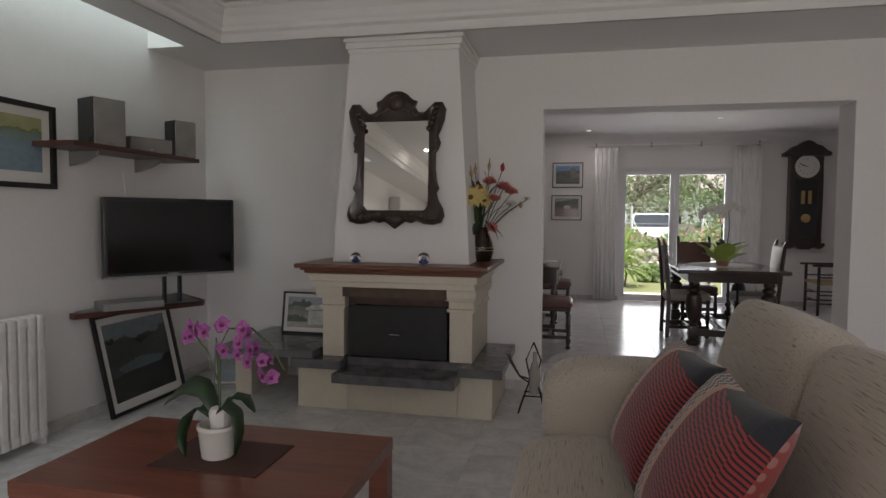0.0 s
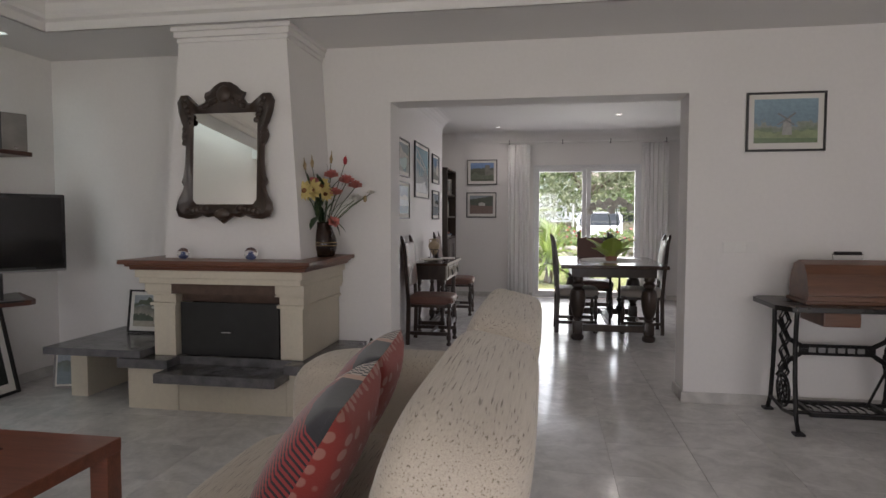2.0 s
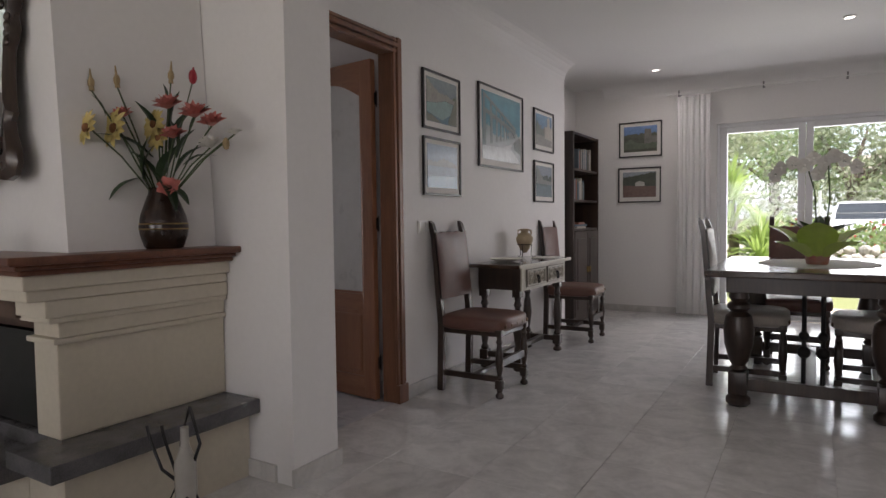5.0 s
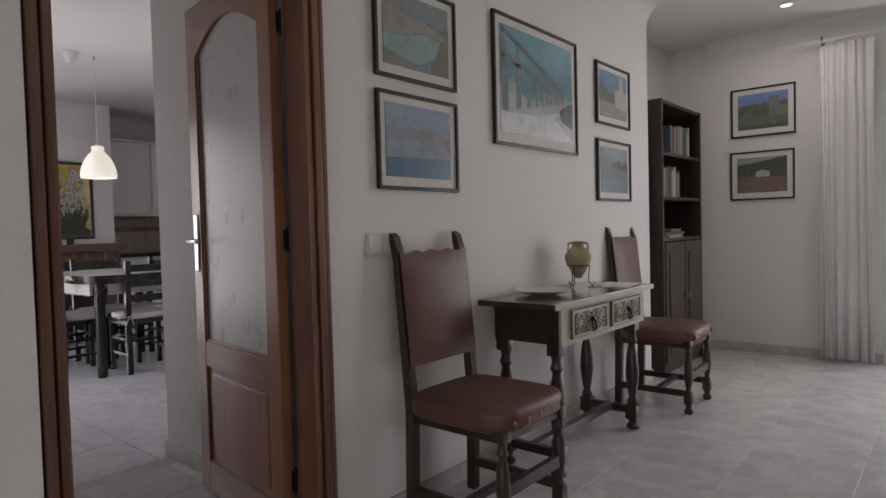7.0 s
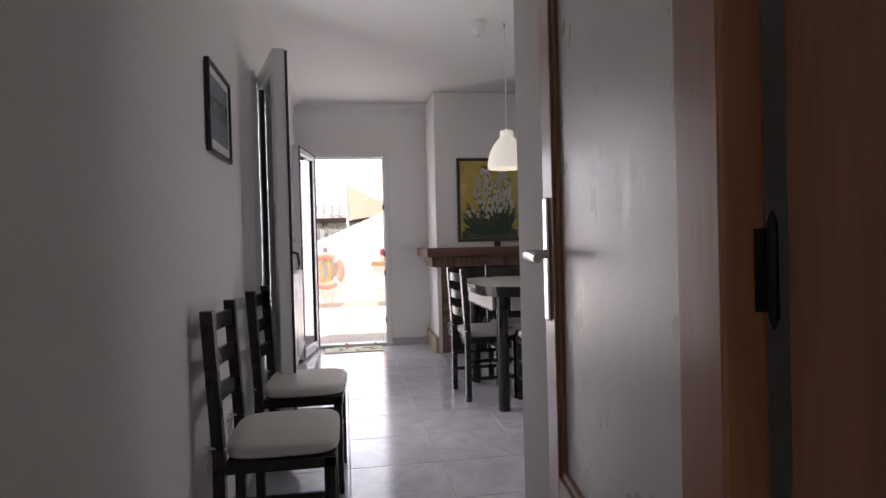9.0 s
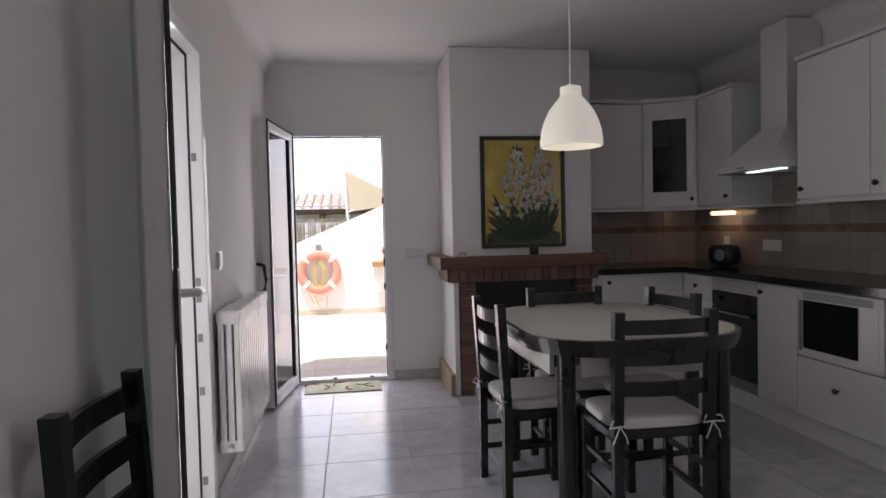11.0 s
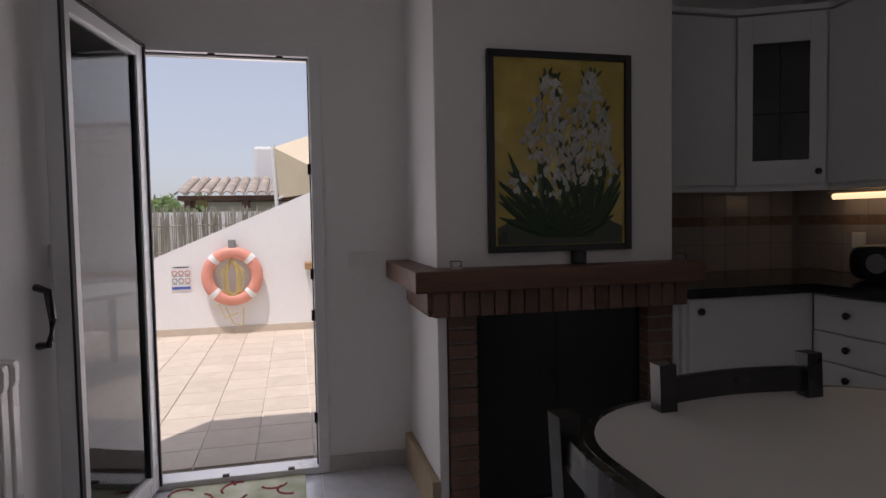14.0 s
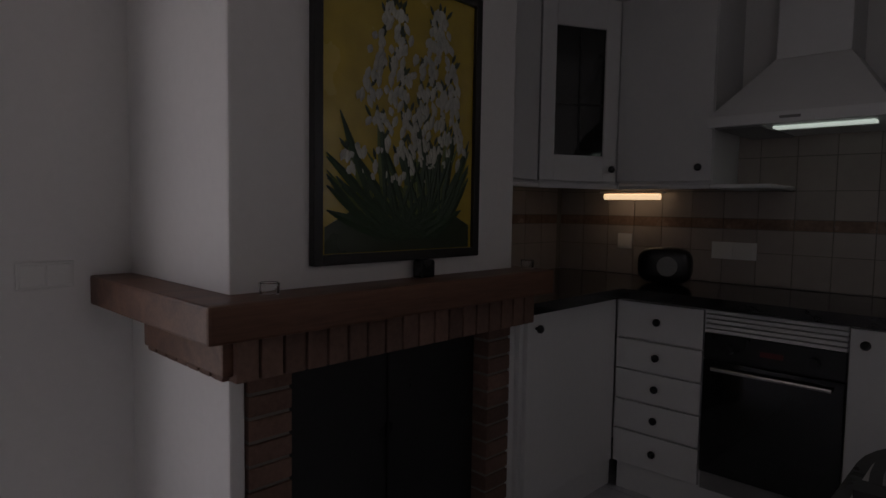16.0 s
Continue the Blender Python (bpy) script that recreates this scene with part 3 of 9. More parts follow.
# glazed double door to the garden
w1 = thing("window_1", "white glazed double door to the garden", "glass door")
tagged(w1, kind="structure")
part("frame", boxes((0.97, 10.47, 0, 1.0, 10.56, 2.09), (2.60, 10.47, 0, 2.63, 10.56, 2.09), (1.0, 10.47, 2.05, 2.60, 10.56, 2.09), (1.0, 10.47, 0, 2.60, 10.56, 0.03), bevel=0.004), PVC, w1)
for i, (a, b) in enumerate(((1.003, 1.798), (1.802, 2.597))):
    lf = part("leaf", boxes((a, 10.48, 0.033, a + 0.065, 10.54, 2.047), (b - 0.065, 10.48, 0.033, b, 10.54, 2.047),
                            (a + 0.065, 10.48, 1.985, b - 0.065, 10.54, 2.047), (a + 0.065, 10.48, 0.033, b - 0.065, 10.54, 0.10), bevel=0.006), PVC, w1)
    pn = part("pane", boxes((a + 0.067, 10.508, 0.102, b - 0.067, 10.512, 1.983)), PANE, lf)
    pn.visible_shadow = False
hb = boxes((1.775, 10.455, 1.0, 1.795, 10.48, 1.16), bevel=0.004)
box(hb, 1.70, 10.44, 1.12, 1.795, 10.455, 1.14, 0.004)
part("handle", hb, WHITEPL, w1, "white lever handle")

# terrace door: frame in the wall, leaf swung into the kitchen
d1 = thing("door_1", "white glazed terrace door standing open", "door")
tagged(d1, kind="structure")
part("frame", boxes((-6.56, 5.40, 0, -6.44, 5.455, 2.055), (-6.56, 6.195, 0, -6.44, 6.25, 2.055), (-6.56, 5.455, 2.0, -6.44, 6.195, 2.055), (-6.56, 5.455, 0, -6.44, 6.195, 0.035), bevel=0.006), PVC, d1)
part("seal", boxes((-6.50, 5.455, 0.035, -6.47, 5.461, 2.0), (-6.50, 6.189, 0.035, -6.47, 6.195, 2.0), (-6.50, 5.461, 1.994, -6.47, 6.189, 2.0)), RUBBER, d1)
for k, z in enumerate((0.25, 0.75, 0.95, 1.45)):
    part("keep", boxes((-6.462, 6.18, z, -6.445, 6.197, z + 0.05)), IRON, d1)
for y in (5.75, 6.05):
    part("keep", boxes((-6.462, y, 1.988, -6.442, y + 0.03, 2.0)), IRON, d1)
    part("keep", boxes((-6.462, y, 0.034, -6.442, y + 0.03, 0.042)), IRON, d1)


def pvc_leaf(name, label, m, w, h, flip=1):
    """A white door leaf with one tall pane, a dark seal round its edge and a lever."""
    t = tagged(thing(name, label, "door", m), kind="structure")
    part("stiles", boxes((0, -0.03, 0.02, 0.075, 0.03, h), (w - 0.075, -0.03, 0.02, w, 0.03, h), (0.075, -0.03, h - 0.075, w - 0.075, 0.03, h), (0.075, -0.03, 0.02, w - 0.075, 0.03, 0.10), bevel=0.006), PVC, t)
    part("seal", boxes((0.0, 0.031, 0.03, 0.012, 0.04, h - 0.01), (w - 0.02, 0.031, 0.03, w + 0.004, 0.04, h - 0.01), (0.012, 0.031, h - 0.022, w - 0.02, 0.04, h - 0.01)), RUBBER, t)
    part("bead", boxes((0.075, -0.022, 0.10, 0.083, 0.022, h - 0.075), (w - 0.083, -0.022, 0.10, w - 0.075, 0.022, h - 0.075)), RUBBER, t)
    for y in (-0.011, 0.007):
        p = part("pane", boxes((0.083, y, 0.10, w - 0.083, y + 0.004, h - 0.075)), PANE, t)
        p.visible_shadow = False
    hd = boxes((w - 0.055, 0.03 * flip, 0.98, w - 0.02, 0.045 * flip, 1.16), bevel=0.004)
    tube(hd, [(w - 0.038, 0.04 * flip, 1.10), (w - 0.038, 0.085 * flip, 1.10), (w - 0.14, 0.095 * flip, 1.095)], 0.011)
    part("handle", hd, WHITEPL, t)
    return t


pvc_leaf("door_2", "white glazed door leaf standing open beside a radiator", pose(-6.44, 5.452, 0, 0, 0, -9), 0.70, 2.03, -1)
hr = bmesh.new()
tube(hr, [(-5.66, 5.30, 1.03), (-5.62, 5.345, 1.02), (-5.61, 5.36, 0.935), (-5.62, 5.345, 0.85), (-5.66, 5.30, 0.84)], 0.013)
single("towel_handle", hr, BLACKPL, "black bowed grip on the kitchen wall", "handle", smooth=True)
d3 = tagged(thing("door_3", "white frame of a side door open to daylight", "door"), kind="structure")
part("frame", boxes((-3.44, 5.20, 0, -3.38, 5.315, 2.06), (-4.20, 5.20, 0, -4.14, 5.315, 2.06), (-4.14, 5.20, 2.0, -3.44, 5.315, 2.06), bevel=0.006), PVC, d3)
part("sill", boxes((-4.14, 5.20, 0, -3.44, 5.315, 0.03), bevel=0.004), PVC, d3)
part("seal", boxes((-4.141, 5.255, 0.031, -4.133, 5.263, 2.0), (-4.133, 5.255, 1.992, -3.447, 5.263, 2.0)), RUBBER, d3)
sht = thing("shutter", "white painted shutter folded out beside the side door", "shutter")
part("panel", boxes((-4.175, 4.25, 0.02, -4.14, 5.19, 2.03), bevel=0.004), PVC, sht, "smooth white shutter panel")
b = bmesh.new()
tube(b, [(-4.128, 4.86, 0.06), (-4.128, 4.86, 2.0)], 0.008, 8)
part("bolt_rod", b, WHITEPL, sht, "slim white bolt rod", True)
for z in (0.30, 1.02, 1.78):
    part("rod_clip", boxes((-4.139, 4.842, z, -4.116, 4.878, z + 0.03), bevel=0.003), GREYPL, sht)
for z in (0.16, 0.55, 0.78, 0.95, 1.02, 1.55):
    part("keep", boxes((-4.142, 5.268, z, -4.134, 5.288, z + 0.034)), GREYPL, d3)
pvc_leaf("door_4", "white glazed side door leaf folded back", pose(-3.51, 5.328, 0, 0, 0, 14.5), 0.62, 2.04, 1)

kw = tagged(thing("window_2", "white framed window over the kitchen worktop", "window"), kind="structure")
part("frame", boxes((-2.9, 9.08, 1.1, -2.84, 9.14, 2.1), (-1.96, 9.08, 1.1, -1.9, 9.14, 2.1), (-2.84, 9.08, 2.04, -1.96, 9.14, 2.1), (-2.84, 9.08, 1.1, -1.96, 9.14, 1.16), bevel=0.004), PVC, kw)
kp = part("pane", boxes((-2.84, 9.105, 1.16, -1.96, 9.111, 2.04)), PANE, kw)
kp.visible_shadow = False

# wooden passage door: casing and leaf
cs = bmesh.new()
for y0, y1 in ((5.29, 5.39), (6.118, 6.206)):
    s = 1 if y0 < 5.5 else -1
    box(cs, -0.385 if s > 0 else -0.335, min(y0, y1), 0, -0.235, max(y0, y1), 2.16, 0.004)
    for k, (a, b, o) in enumerate(((0.012, 0.03, 0.012), (0.036, 0.062, 0.018), (0.07, 0.092, 0.01))):
        lo, hi = (y0 + a, y0 + b) if s > 0 else (y1 - b, y1 - a)
        box(cs, -0.236, lo, 0.11, -0.236 + o + 0.008, hi, 2.155, 0.006, 3)
    box(cs, -0.235, y0 - 0.006 if s < 0 else y0, 0, -0.208, y1 if s < 0 else y1 + 0.003, 0.11, 0.003)
box(cs, -0.336, 5.39, 2.065, -0.236, 6.118, 2.158, 0.004)
for a, b, o in ((0.012, 0.03, 0.012), (0.036, 0.062, 0.018), (0.07, 0.092, 0.01)):
    box(cs, -0.236, 5.34, 2.158 - b, -0.236 + o + 0.008, 6.15, 2.158 - a, 0.006, 3)
structure("trim_passage_door", cs, SHADEDWD, "moulded wooden door casing, darkened for the shade on it")

LW, LH = 0.74, 2.03
leafm = pose(-0.362, 6.10, 0.012, 0, 0, 173)
d5 = tagged(thing("door_5", "orange-brown wooden door with frosted glass, standing open", "door", leafm), kind="structure")
st = boxes((0, -0.02, 0, 0.09, 0.02, LH), (LW - 0.09, -0.02, 0, LW, 0.02, LH), bevel=0.004)
part("stiles", st, DOORWD, d5)
rl = boxes((0.09, -0.0195, 0, LW - 0.09, 0.0195, 0.13), (0.09, -0.0195, 0.535, LW - 0.09, 0.0195, 0.635), bevel=0.003)
arch = [(0.09, LH - 0.001)] + [(0.09 + (LW - 0.18) * i / 10, LH - 0.21 + 0.10 * math.sin(math.pi * i / 10)) for i in range(11)] + [(LW - 0.09, LH - 0.001)]
prism(rl, arch, 1, -0.0195, 0.0195)
part("rails", rl, DOORWDX, d5)
part("raised_panel", boxes((0.115, -0.015, 0.155, LW - 0.115, 0.015, 0.51), bevel=0.012), DOORWD, d5)
part("panel_recess", boxes((0.088, -0.008, 0.128, LW - 0.088, 0.008, 0.537)), DOORWD, d5)
part("frosted_pane", boxes((0.085, -0.005, 0.63, LW - 0.085, 0.005, LH - 0.09)), FROST, d5, "frosted patterned glass")
bd = boxes((0.09, -0.014, 0.635, 0.104, 0.014, LH - 0.2), (LW - 0.104, -0.014, 0.635, LW - 0.09, 0.014, LH - 0.2), (0.104, -0.014, 0.635, LW - 0.104, 0.014, 0.649), bevel=0.003)
part("glazing_bead", bd, DOORWD, d5)
for s in (1, -1):
    ps = boxes((LW - 0.066, 0.02 * s, 0.93, LW - 0.028, 0.027 * s, 1.17), bevel=0.003)
    part("door_plate", ps, CHROME, d5)
    hd = bmesh.new()
    tube(hd, [(LW - 0.047, 0.024 * s, 1.06), (LW - 0.047, 0.062 * s, 1.06), (LW - 0.075, 0.068 * s, 1.06), (LW - 0.15, 0.062 * s, 1.055)], 0.009)
    part("door_handle", hd, CHROME, d5, smooth=True)
for z in (0.22, 1.06, 1.80):
    hg = bmesh.new()
    lathe(hg, [(0.001, z - 0.05), (0.0045, z - 0.04), (0.0045, z + 0.04), (0.001, z + 0.05)], -0.006, -0.021, 8)
    box(hg, -0.0025, -0.018, z - 0.035, -0.0005, -0.008, z + 0.035)
    part("hinge", hg, IRON, d5)

# ---- living room ----
# fireplace
fp = thing("fireplace", "cream stone fireplace with dark granite hearth and wooden mantel", "fireplace")
br = bmesh.new()
lo = [(-1.33, 4.34), (-0.37, 4.34), (-0.37, 4.965), (-1.33, 4.965)]
hi = [(-1.20, 4.34), (-0.455, 4.34), (-0.455, 4.965), (-1.20, 4.965)]
va, vb = [br.verts.new((x, y, 0.99)) for x, y in lo], [br.verts.new((x, y, 2.44)) for x, y in hi]
for i in range(4):
    br.faces.new((va[i], va[(i + 1) % 4], vb[(i + 1) % 4], vb[i]))
br.faces.new(va[::-1]), br.faces.new(vb)
part("chimney_breast", br, WALL, fp, "white plastered tapering chimney breast")
cp = bmesh.new()
for z0, z1, o in ((2.40, 2.43, 0.008), (2.43, 2.47, 0.022), (2.47, 2.498, 0.035)):
    box(cp, -1.205 - o, 4.34 - o, z0, -0.45 + o, 4.966, z1, 0.006)
part("breast_moulding", cp, WALL, fp)
mt = bmesh.new()
for z0, z1, o in ((0.925, 0.945, 0.05), (0.945, 0.962, 0.03), (0.962, 0.99, 0.0)):
    box(mt, -1.50 + o, 4.08 + o, z0, -0.21 - o, 4.966, z1, 0.007)
part("mantel_shelf", mt, MANTEL, fp, "reddish-brown moulded mantel shelf")
fz = bmesh.new()
for z0, z1, o in ((0.875, 0.924, 0.0), (0.835, 0.874, 0.018)):
    box(fz, -1.425 + o, 4.15 + o, z0, -0.285 - o, 4.965, z1, 0.006)
part("frieze", fz, STONE, fp)
for a, b in ((-1.385, -1.215), (-0.495, -0.325)):
    pl = bmesh.new()
    box(pl, a + 0.008, 4.27, 0.345, b - 0.008, 4.965, 0.68, 0.006)
    for z0, z1, o in ((0.68, 0.70, 0.008), (0.70, 0.755, -0.002), (0.755, 0.775, 0.015), (0.775, 0.834, 0.022)):
        box(pl, a - o, 4.27 - o * 2.2, z0, b + o, 4.965, z1, 0.005)
    part("pillar", pl, STONE, fp)
part("lintel_board", boxes((-1.213, 4.22, 0.765, -0.497, 4.26, 0.834)), SMOKE_SHADE, fp, "smoke-browned board over the fire")
# dark strip standing in for the shade under the lintel
part("lintel_shadow_board", boxes((-1.213, 4.34, 0.70, -0.497, 4.36, 0.765)), SMOKE_SHADE, fp)
part("firebox", boxes((-1.215, 4.94, 0.346, -0.495, 4.96, 0.83), (-1.235, 4.40, 0.346, -1.216, 4.94, 0.83), (-0.494, 4.40, 0.346, -0.475, 4.94, 0.83),
                      (-1.215, 4.36, 0.83, -0.495, 4.94, 0.86)), SOOT, fp, "soot-black firebox")
fd = boxes((-1.20, 4.30, 0.35, -0.51, 4.31, 0.70))
part("fire_door", fd, FIREGL, fp, "dark glass fire door")
part("fire_door_handle", boxes((-0.90, 4.275, 0.505, -0.83, 4.298, 0.512), bevel=0.002), CHROME, fp)
part("hearth_slab", boxes((-1.555, 4.13, 0.285, -1.195, 4.966, 0.345), (-0.405, 4.13, 0.285, -0.12, 4.966, 0.345), (-1.195, 4.27, 0.285, -0.405, 4.966, 0.345), bevel=0.004), GRANITE, fp, "dark speckled granite slab")
part("ember_slab", boxes((-1.20, 3.99, 0.235, -0.40, 4.268, 0.295), bevel=0.004), GRANITE, fp)
for r in ((-1.53, 4.205, 0, -1.17, 4.966, 0.283), (-1.168, 4.21, 0, -0.852, 4.966, 0.233), (-0.85, 4.205, 0, -0.42, 4.966, 0.233), (-0.418, 4.205, 0, -0.19, 4.966, 0.283)):
    part("plinth_block", boxes(r, bevel=0.003), STONE, fp)
part("bench_slab", boxes((-2.12, 4.15, 0.345, -1.40, 4.966, 0.395), bevel=0.004), GRANITE, fp)
part("bench_pillar", boxes((-2.11, 4.38, 0, -1.98, 4.966, 0.343), bevel=0.004), STONE, fp)

# carved mirror
mr = thing("mirror", "tall mirror in a dark carved wooden frame", "mirror", pose(-0.862, 4.278, 1.22, -3.2))
out = []
half = [(0.0, 0.0), (0.035, 0.025), (0.07, 0.05), (0.11, 0.04), (0.15, 0.055), (0.20, 0.035), (0.26, 0.03), (0.315, 0.045), (0.335, 0.09), (0.325, 0.14), (0.295, 0.19),
        (0.28, 0.24), (0.298, 0.27), (0.282, 0.31), (0.27, 0.40), (0.27, 0.50), (0.29, 0.53), (0.302, 0.57), (0.285, 0.62), (0.305, 0.66), (0.325, 0.72), (0.335, 0.79), (0.31, 0.835), (0.26, 0.835),
        (0.225, 0.80), (0.19, 0.77), (0.15, 0.775), (0.125, 0.81), (0.14, 0.845), (0.105, 0.86), (0.075, 0.89), (0.035, 0.912), (0.0, 0.915)]
pts = [(x, z) for x, z in half] + [(-x, z) for x, z in half[-2:0:-1]]
inner = []
IX, I0, I1 = 0.222, 0.125, 0.715
for x, z in pts:
    a = math.atan2(z - 0.42, x)
    c, s = math.cos(a), math.sin(a)
    k = min(IX / max(abs(c), 1e-6), (I1 - 0.42 if s > 0 else 0.42 - I0) / max(abs(s), 1e-6))
    inner.append((k * c, 0.42 + k * s))
fm = bmesh.new()
levels = []
for f, d in ((0.0, 0.0), (0.0, -0.02), (0.25, -0.042), (0.62, -0.034), (0.88, -0.02), (1.0, -0.012), (1.0, 0.0)):
    levels.append([fm.verts.new((p[0] + (q[0] - p[0]) * f, d + 0.004 * math.sin(31 * p[1] + 23 * abs(p[0])) * (0 < f < 0.9), p[1] + (q[1] - p[1]) * f)) for p, q in zip(pts, inner)])
n = len(pts)
for a, b in zip(levels, levels[1:]):
    for i in range(n):
        fm.faces.new((a[i], a[(i + 1) % n], b[(i + 1) % n], b[i]))
part("carved_frame", fm, OAKDARK, mr, "dark carved wooden frame", True)
bosses = [((0, -0.042, 0.83), 0.05, (1, 0.5, 1.1)), ((0, -0.04, 0.06), 0.04, (1.3, 0.5, 0.9))]
for sx in (-1, 1):
    for k in range(5):
        bosses.append(((sx * (0.275 - 0.012 * k), -0.038, 0.80 - 0.035 * k), 0.02, (1, 0.6, 1)))
        bosses.append(((sx * (0.24 - 0.03 * k), -0.036, 0.075 + 0.006 * k), 0.022, (1.2, 0.6, 1)))
    for k in range(4):
        bosses.append(((sx * (0.06 + 0.025 * k), -0.04, 0.79 - 0.012 * k), 0.02, (1, 0.6, 1.1)))
        bosses.append(((sx * 0.272, -0.036, 0.52 + 0.03 * k), 0.017, (1, 0.6, 1)))
for c, r, sq in bosses:
    part("carved_boss", blob(bmesh.new(), c, r, 8, sq), OAKDARK, mr, smooth=True)
part("looking_glass", boxes((-0.224, -0.010, 0.123, 0.224, -0.004, 0.717)), MIRROR, mr, "silvered glass")


def framed(name, label, w, h, art, m, border=0.05, fw=0.014, depth=0.018, frame_mat=None, group=""):
    """A framed print; its back lies on the local plane y = 0 and it faces -y; base at the lower middle."""
    t = thing(name, label, "picture", m, group)
    part("frame", boxes((-w / 2, -depth, 0, -w / 2 + fw, 0, h), (w / 2 - fw, -depth, 0, w / 2, 0, h), (-w / 2 + fw, -depth, h - fw, w / 2 - fw, 0, h), (-w / 2 + fw, -depth, 0, w / 2 - fw, 0, fw), bevel=0.002), frame_mat or FRAMEBLK, t)
    part("mount", boxes((-w / 2 + fw, -0.008, fw, w / 2 - fw, -0.002, h - fw)), PAPER, t)
    part("print", boxes((-w / 2 + fw + border, -0.0105, fw + border * 1.15, w / 2 - fw - border, -0.0085, h - fw - border * 0.9)), art, t)
    return t


ART_MILL = picture("art_windmill", (0.25, 0.37, 0.45), (0.30, 0.34, 0.30), (0.16, 0.22, 0.12), 0.45)
ART_LAKE = picture("art_pond", (0.44, 0.44, 0.22), (0.16, 0.20, 0.08), (0.22, 0.30, 0.36), 0.75, 9)
ART_HILL = picture("art_hills", (0.20, 0.25, 0.27), (0.05, 0.06, 0.045), (0.035, 0.04, 0.035), 0.78, 10)
ART_PATIO = picture("art_patio", (0.42, 0.46, 0.5), (0.20, 0.22, 0.2), (0.45, 0.42, 0.36), 0.62, 8)
ART_BAY = picture("art_bay", (0.30, 0.36, 0.38), (0.16, 0.19, 0.13), (0.20, 0.30, 0.34), 0.60, 12)
ART_SEA = picture("art_headland", (0.36, 0.44, 0.55), (0.20, 0.22, 0.24), (0.13, 0.22, 0.33), 0.50, 12)
ART_SNOW = picture("art_avenue", (0.17, 0.38, 0.47), (0.40, 0.46, 0.48), (0.55, 0.58, 0.60), 0.46, 7)
ART_TOWN = picture("art_town", (0.26, 0.40, 0.58), (0.34, 0.32, 0.28), (0.40, 0.40, 0.38), 0.55, 9)
ART_COVE = picture("art_cove", (0.34, 0.40, 0.46), (0.13, 0.16, 0.14), (0.22, 0.28, 0.31), 0.62, 12)
ART_TOWER = picture("art_tower", (0.22, 0.34, 0.60), (0.14, 0.15, 0.12), (0.12, 0.13, 0.10), 0.66, 9)
ART_FARM = picture("art_farm", (0.34, 0.38, 0.42), (0.10, 0.12, 0.09), (0.22, 0.15, 0.13), 0.72, 10)


def printed(t, w, h, border, col, *outlines, fw=0.014, layer=0):
    """Flat shapes of one ink on a print; outlines run from 0 to 1 over the printed area."""
    x0, x1, z0, z1 = -w / 2 + fw + border, w / 2 - fw - border, fw + border * 1.15, h - fw - border * 0.9
    b = bmesh.new()
    for o in outlines:
        prism(b, [(x0 + (x1 - x0) * u, z0 + (z1 - z0) * v) for u, v in o], 1, -0.0114 - 0.0006 * layer, -0.0108 - 0.0006 * layer)
    part("printed_shape", b, surface("print_ink_%d" % len(bpy.data.materials), col, 0.35, fine=60, coarse=18, var=0.3, bump=0.0, coat=0.2), t)


def rough_line(seed, pts, n=26, amp=0.025):
    """A ragged skyline through points, closed along the bottom."""
    rng = random.Random(seed)
    out = []
    for i in range(n + 1):
        u = pts[0][0] + (pts[-1][0] - pts[0][0]) * i / n
        for (a, b), (c, d) in zip(pts, pts[1:]):
            if a <= u <= c + 1e-6:
                out.append((u, min(b + (d - b) * (u - a) / (c - a) + rng.uniform(-amp, amp), 0.995)))
                break
    return out


wm = framed("framed_print", "framed windmill print with a pale mount", 0.485, 0.385, ART_MILL, pose(2.725, 4.968, 1.70), 0.035)
printed(wm, 0.485, 0.385, 0.035, (0.22, 0.28, 0.15), rough_line(1, [(0, 0.30), (0.3, 0.24), (1, 0.30)]) + [(1, 0.10), (0, 0.12)])
printed(wm, 0.485, 0.385, 0.035, (0.34, 0.34, 0.33), [(0.44, 0.18), (0.47, 0.52), (0.50, 0.57), (0.55, 0.57), (0.58, 0.52), (0.60, 0.18)], layer=1)
printed(wm, 0.485, 0.385, 0.035, (0.16, 0.17, 0.18), [(0.51, 0.53), (0.36, 0.66), (0.38, 0.69), (0.53, 0.56)], [(0.51, 0.56), (0.64, 0.70), (0.66, 0.67), (0.53, 0.53)], [(0.51, 0.53), (0.64, 0.42), (0.62, 0.39), (0.50, 0.50)], [(0.53, 0.53), (0.38, 0.40), (0.36, 0.43), (0.51, 0.56)], layer=2)
framed("framed_painting", "framed painting of a green pond in a dark frame", 0.66, 0.48, ART_LAKE, pose(-2.718, 3.10, 1.45, 0, 0, 90), 0.055, 0.03, 0.03)
lp = framed("leaning_picture", "large framed print of dark hills leaning on the wall", 0.74, 0.66, ART_HILL, pose(-2.54, 4.01, 0.005, -13, 0, 90), 0.05, 0.022, 0.025)
printed(lp, 0.74, 0.66, 0.05, (0.045, 0.05, 0.045), rough_line(2, [(0, 0.72), (0.3, 0.82), (0.55, 0.66), (1, 0.86)], amp=0.012) + [(1, 0.45), (0, 0.3)], fw=0.022)
printed(lp, 0.74, 0.66, 0.05, (0.10, 0.13, 0.14), rough_line(3, [(0.1, 0.42), (0.5, 0.50), (0.9, 0.44)], amp=0.01) + [(0.8, 0.36), (0.2, 0.34)], fw=0.022, layer=1)
sp = framed("small_leaning_picture", "framed print of a patio leaning on the bench", 0.42, 0.32, ART_PATIO, pose(-1.70, 4.72, 0.397, -9), 0.028, 0.014)
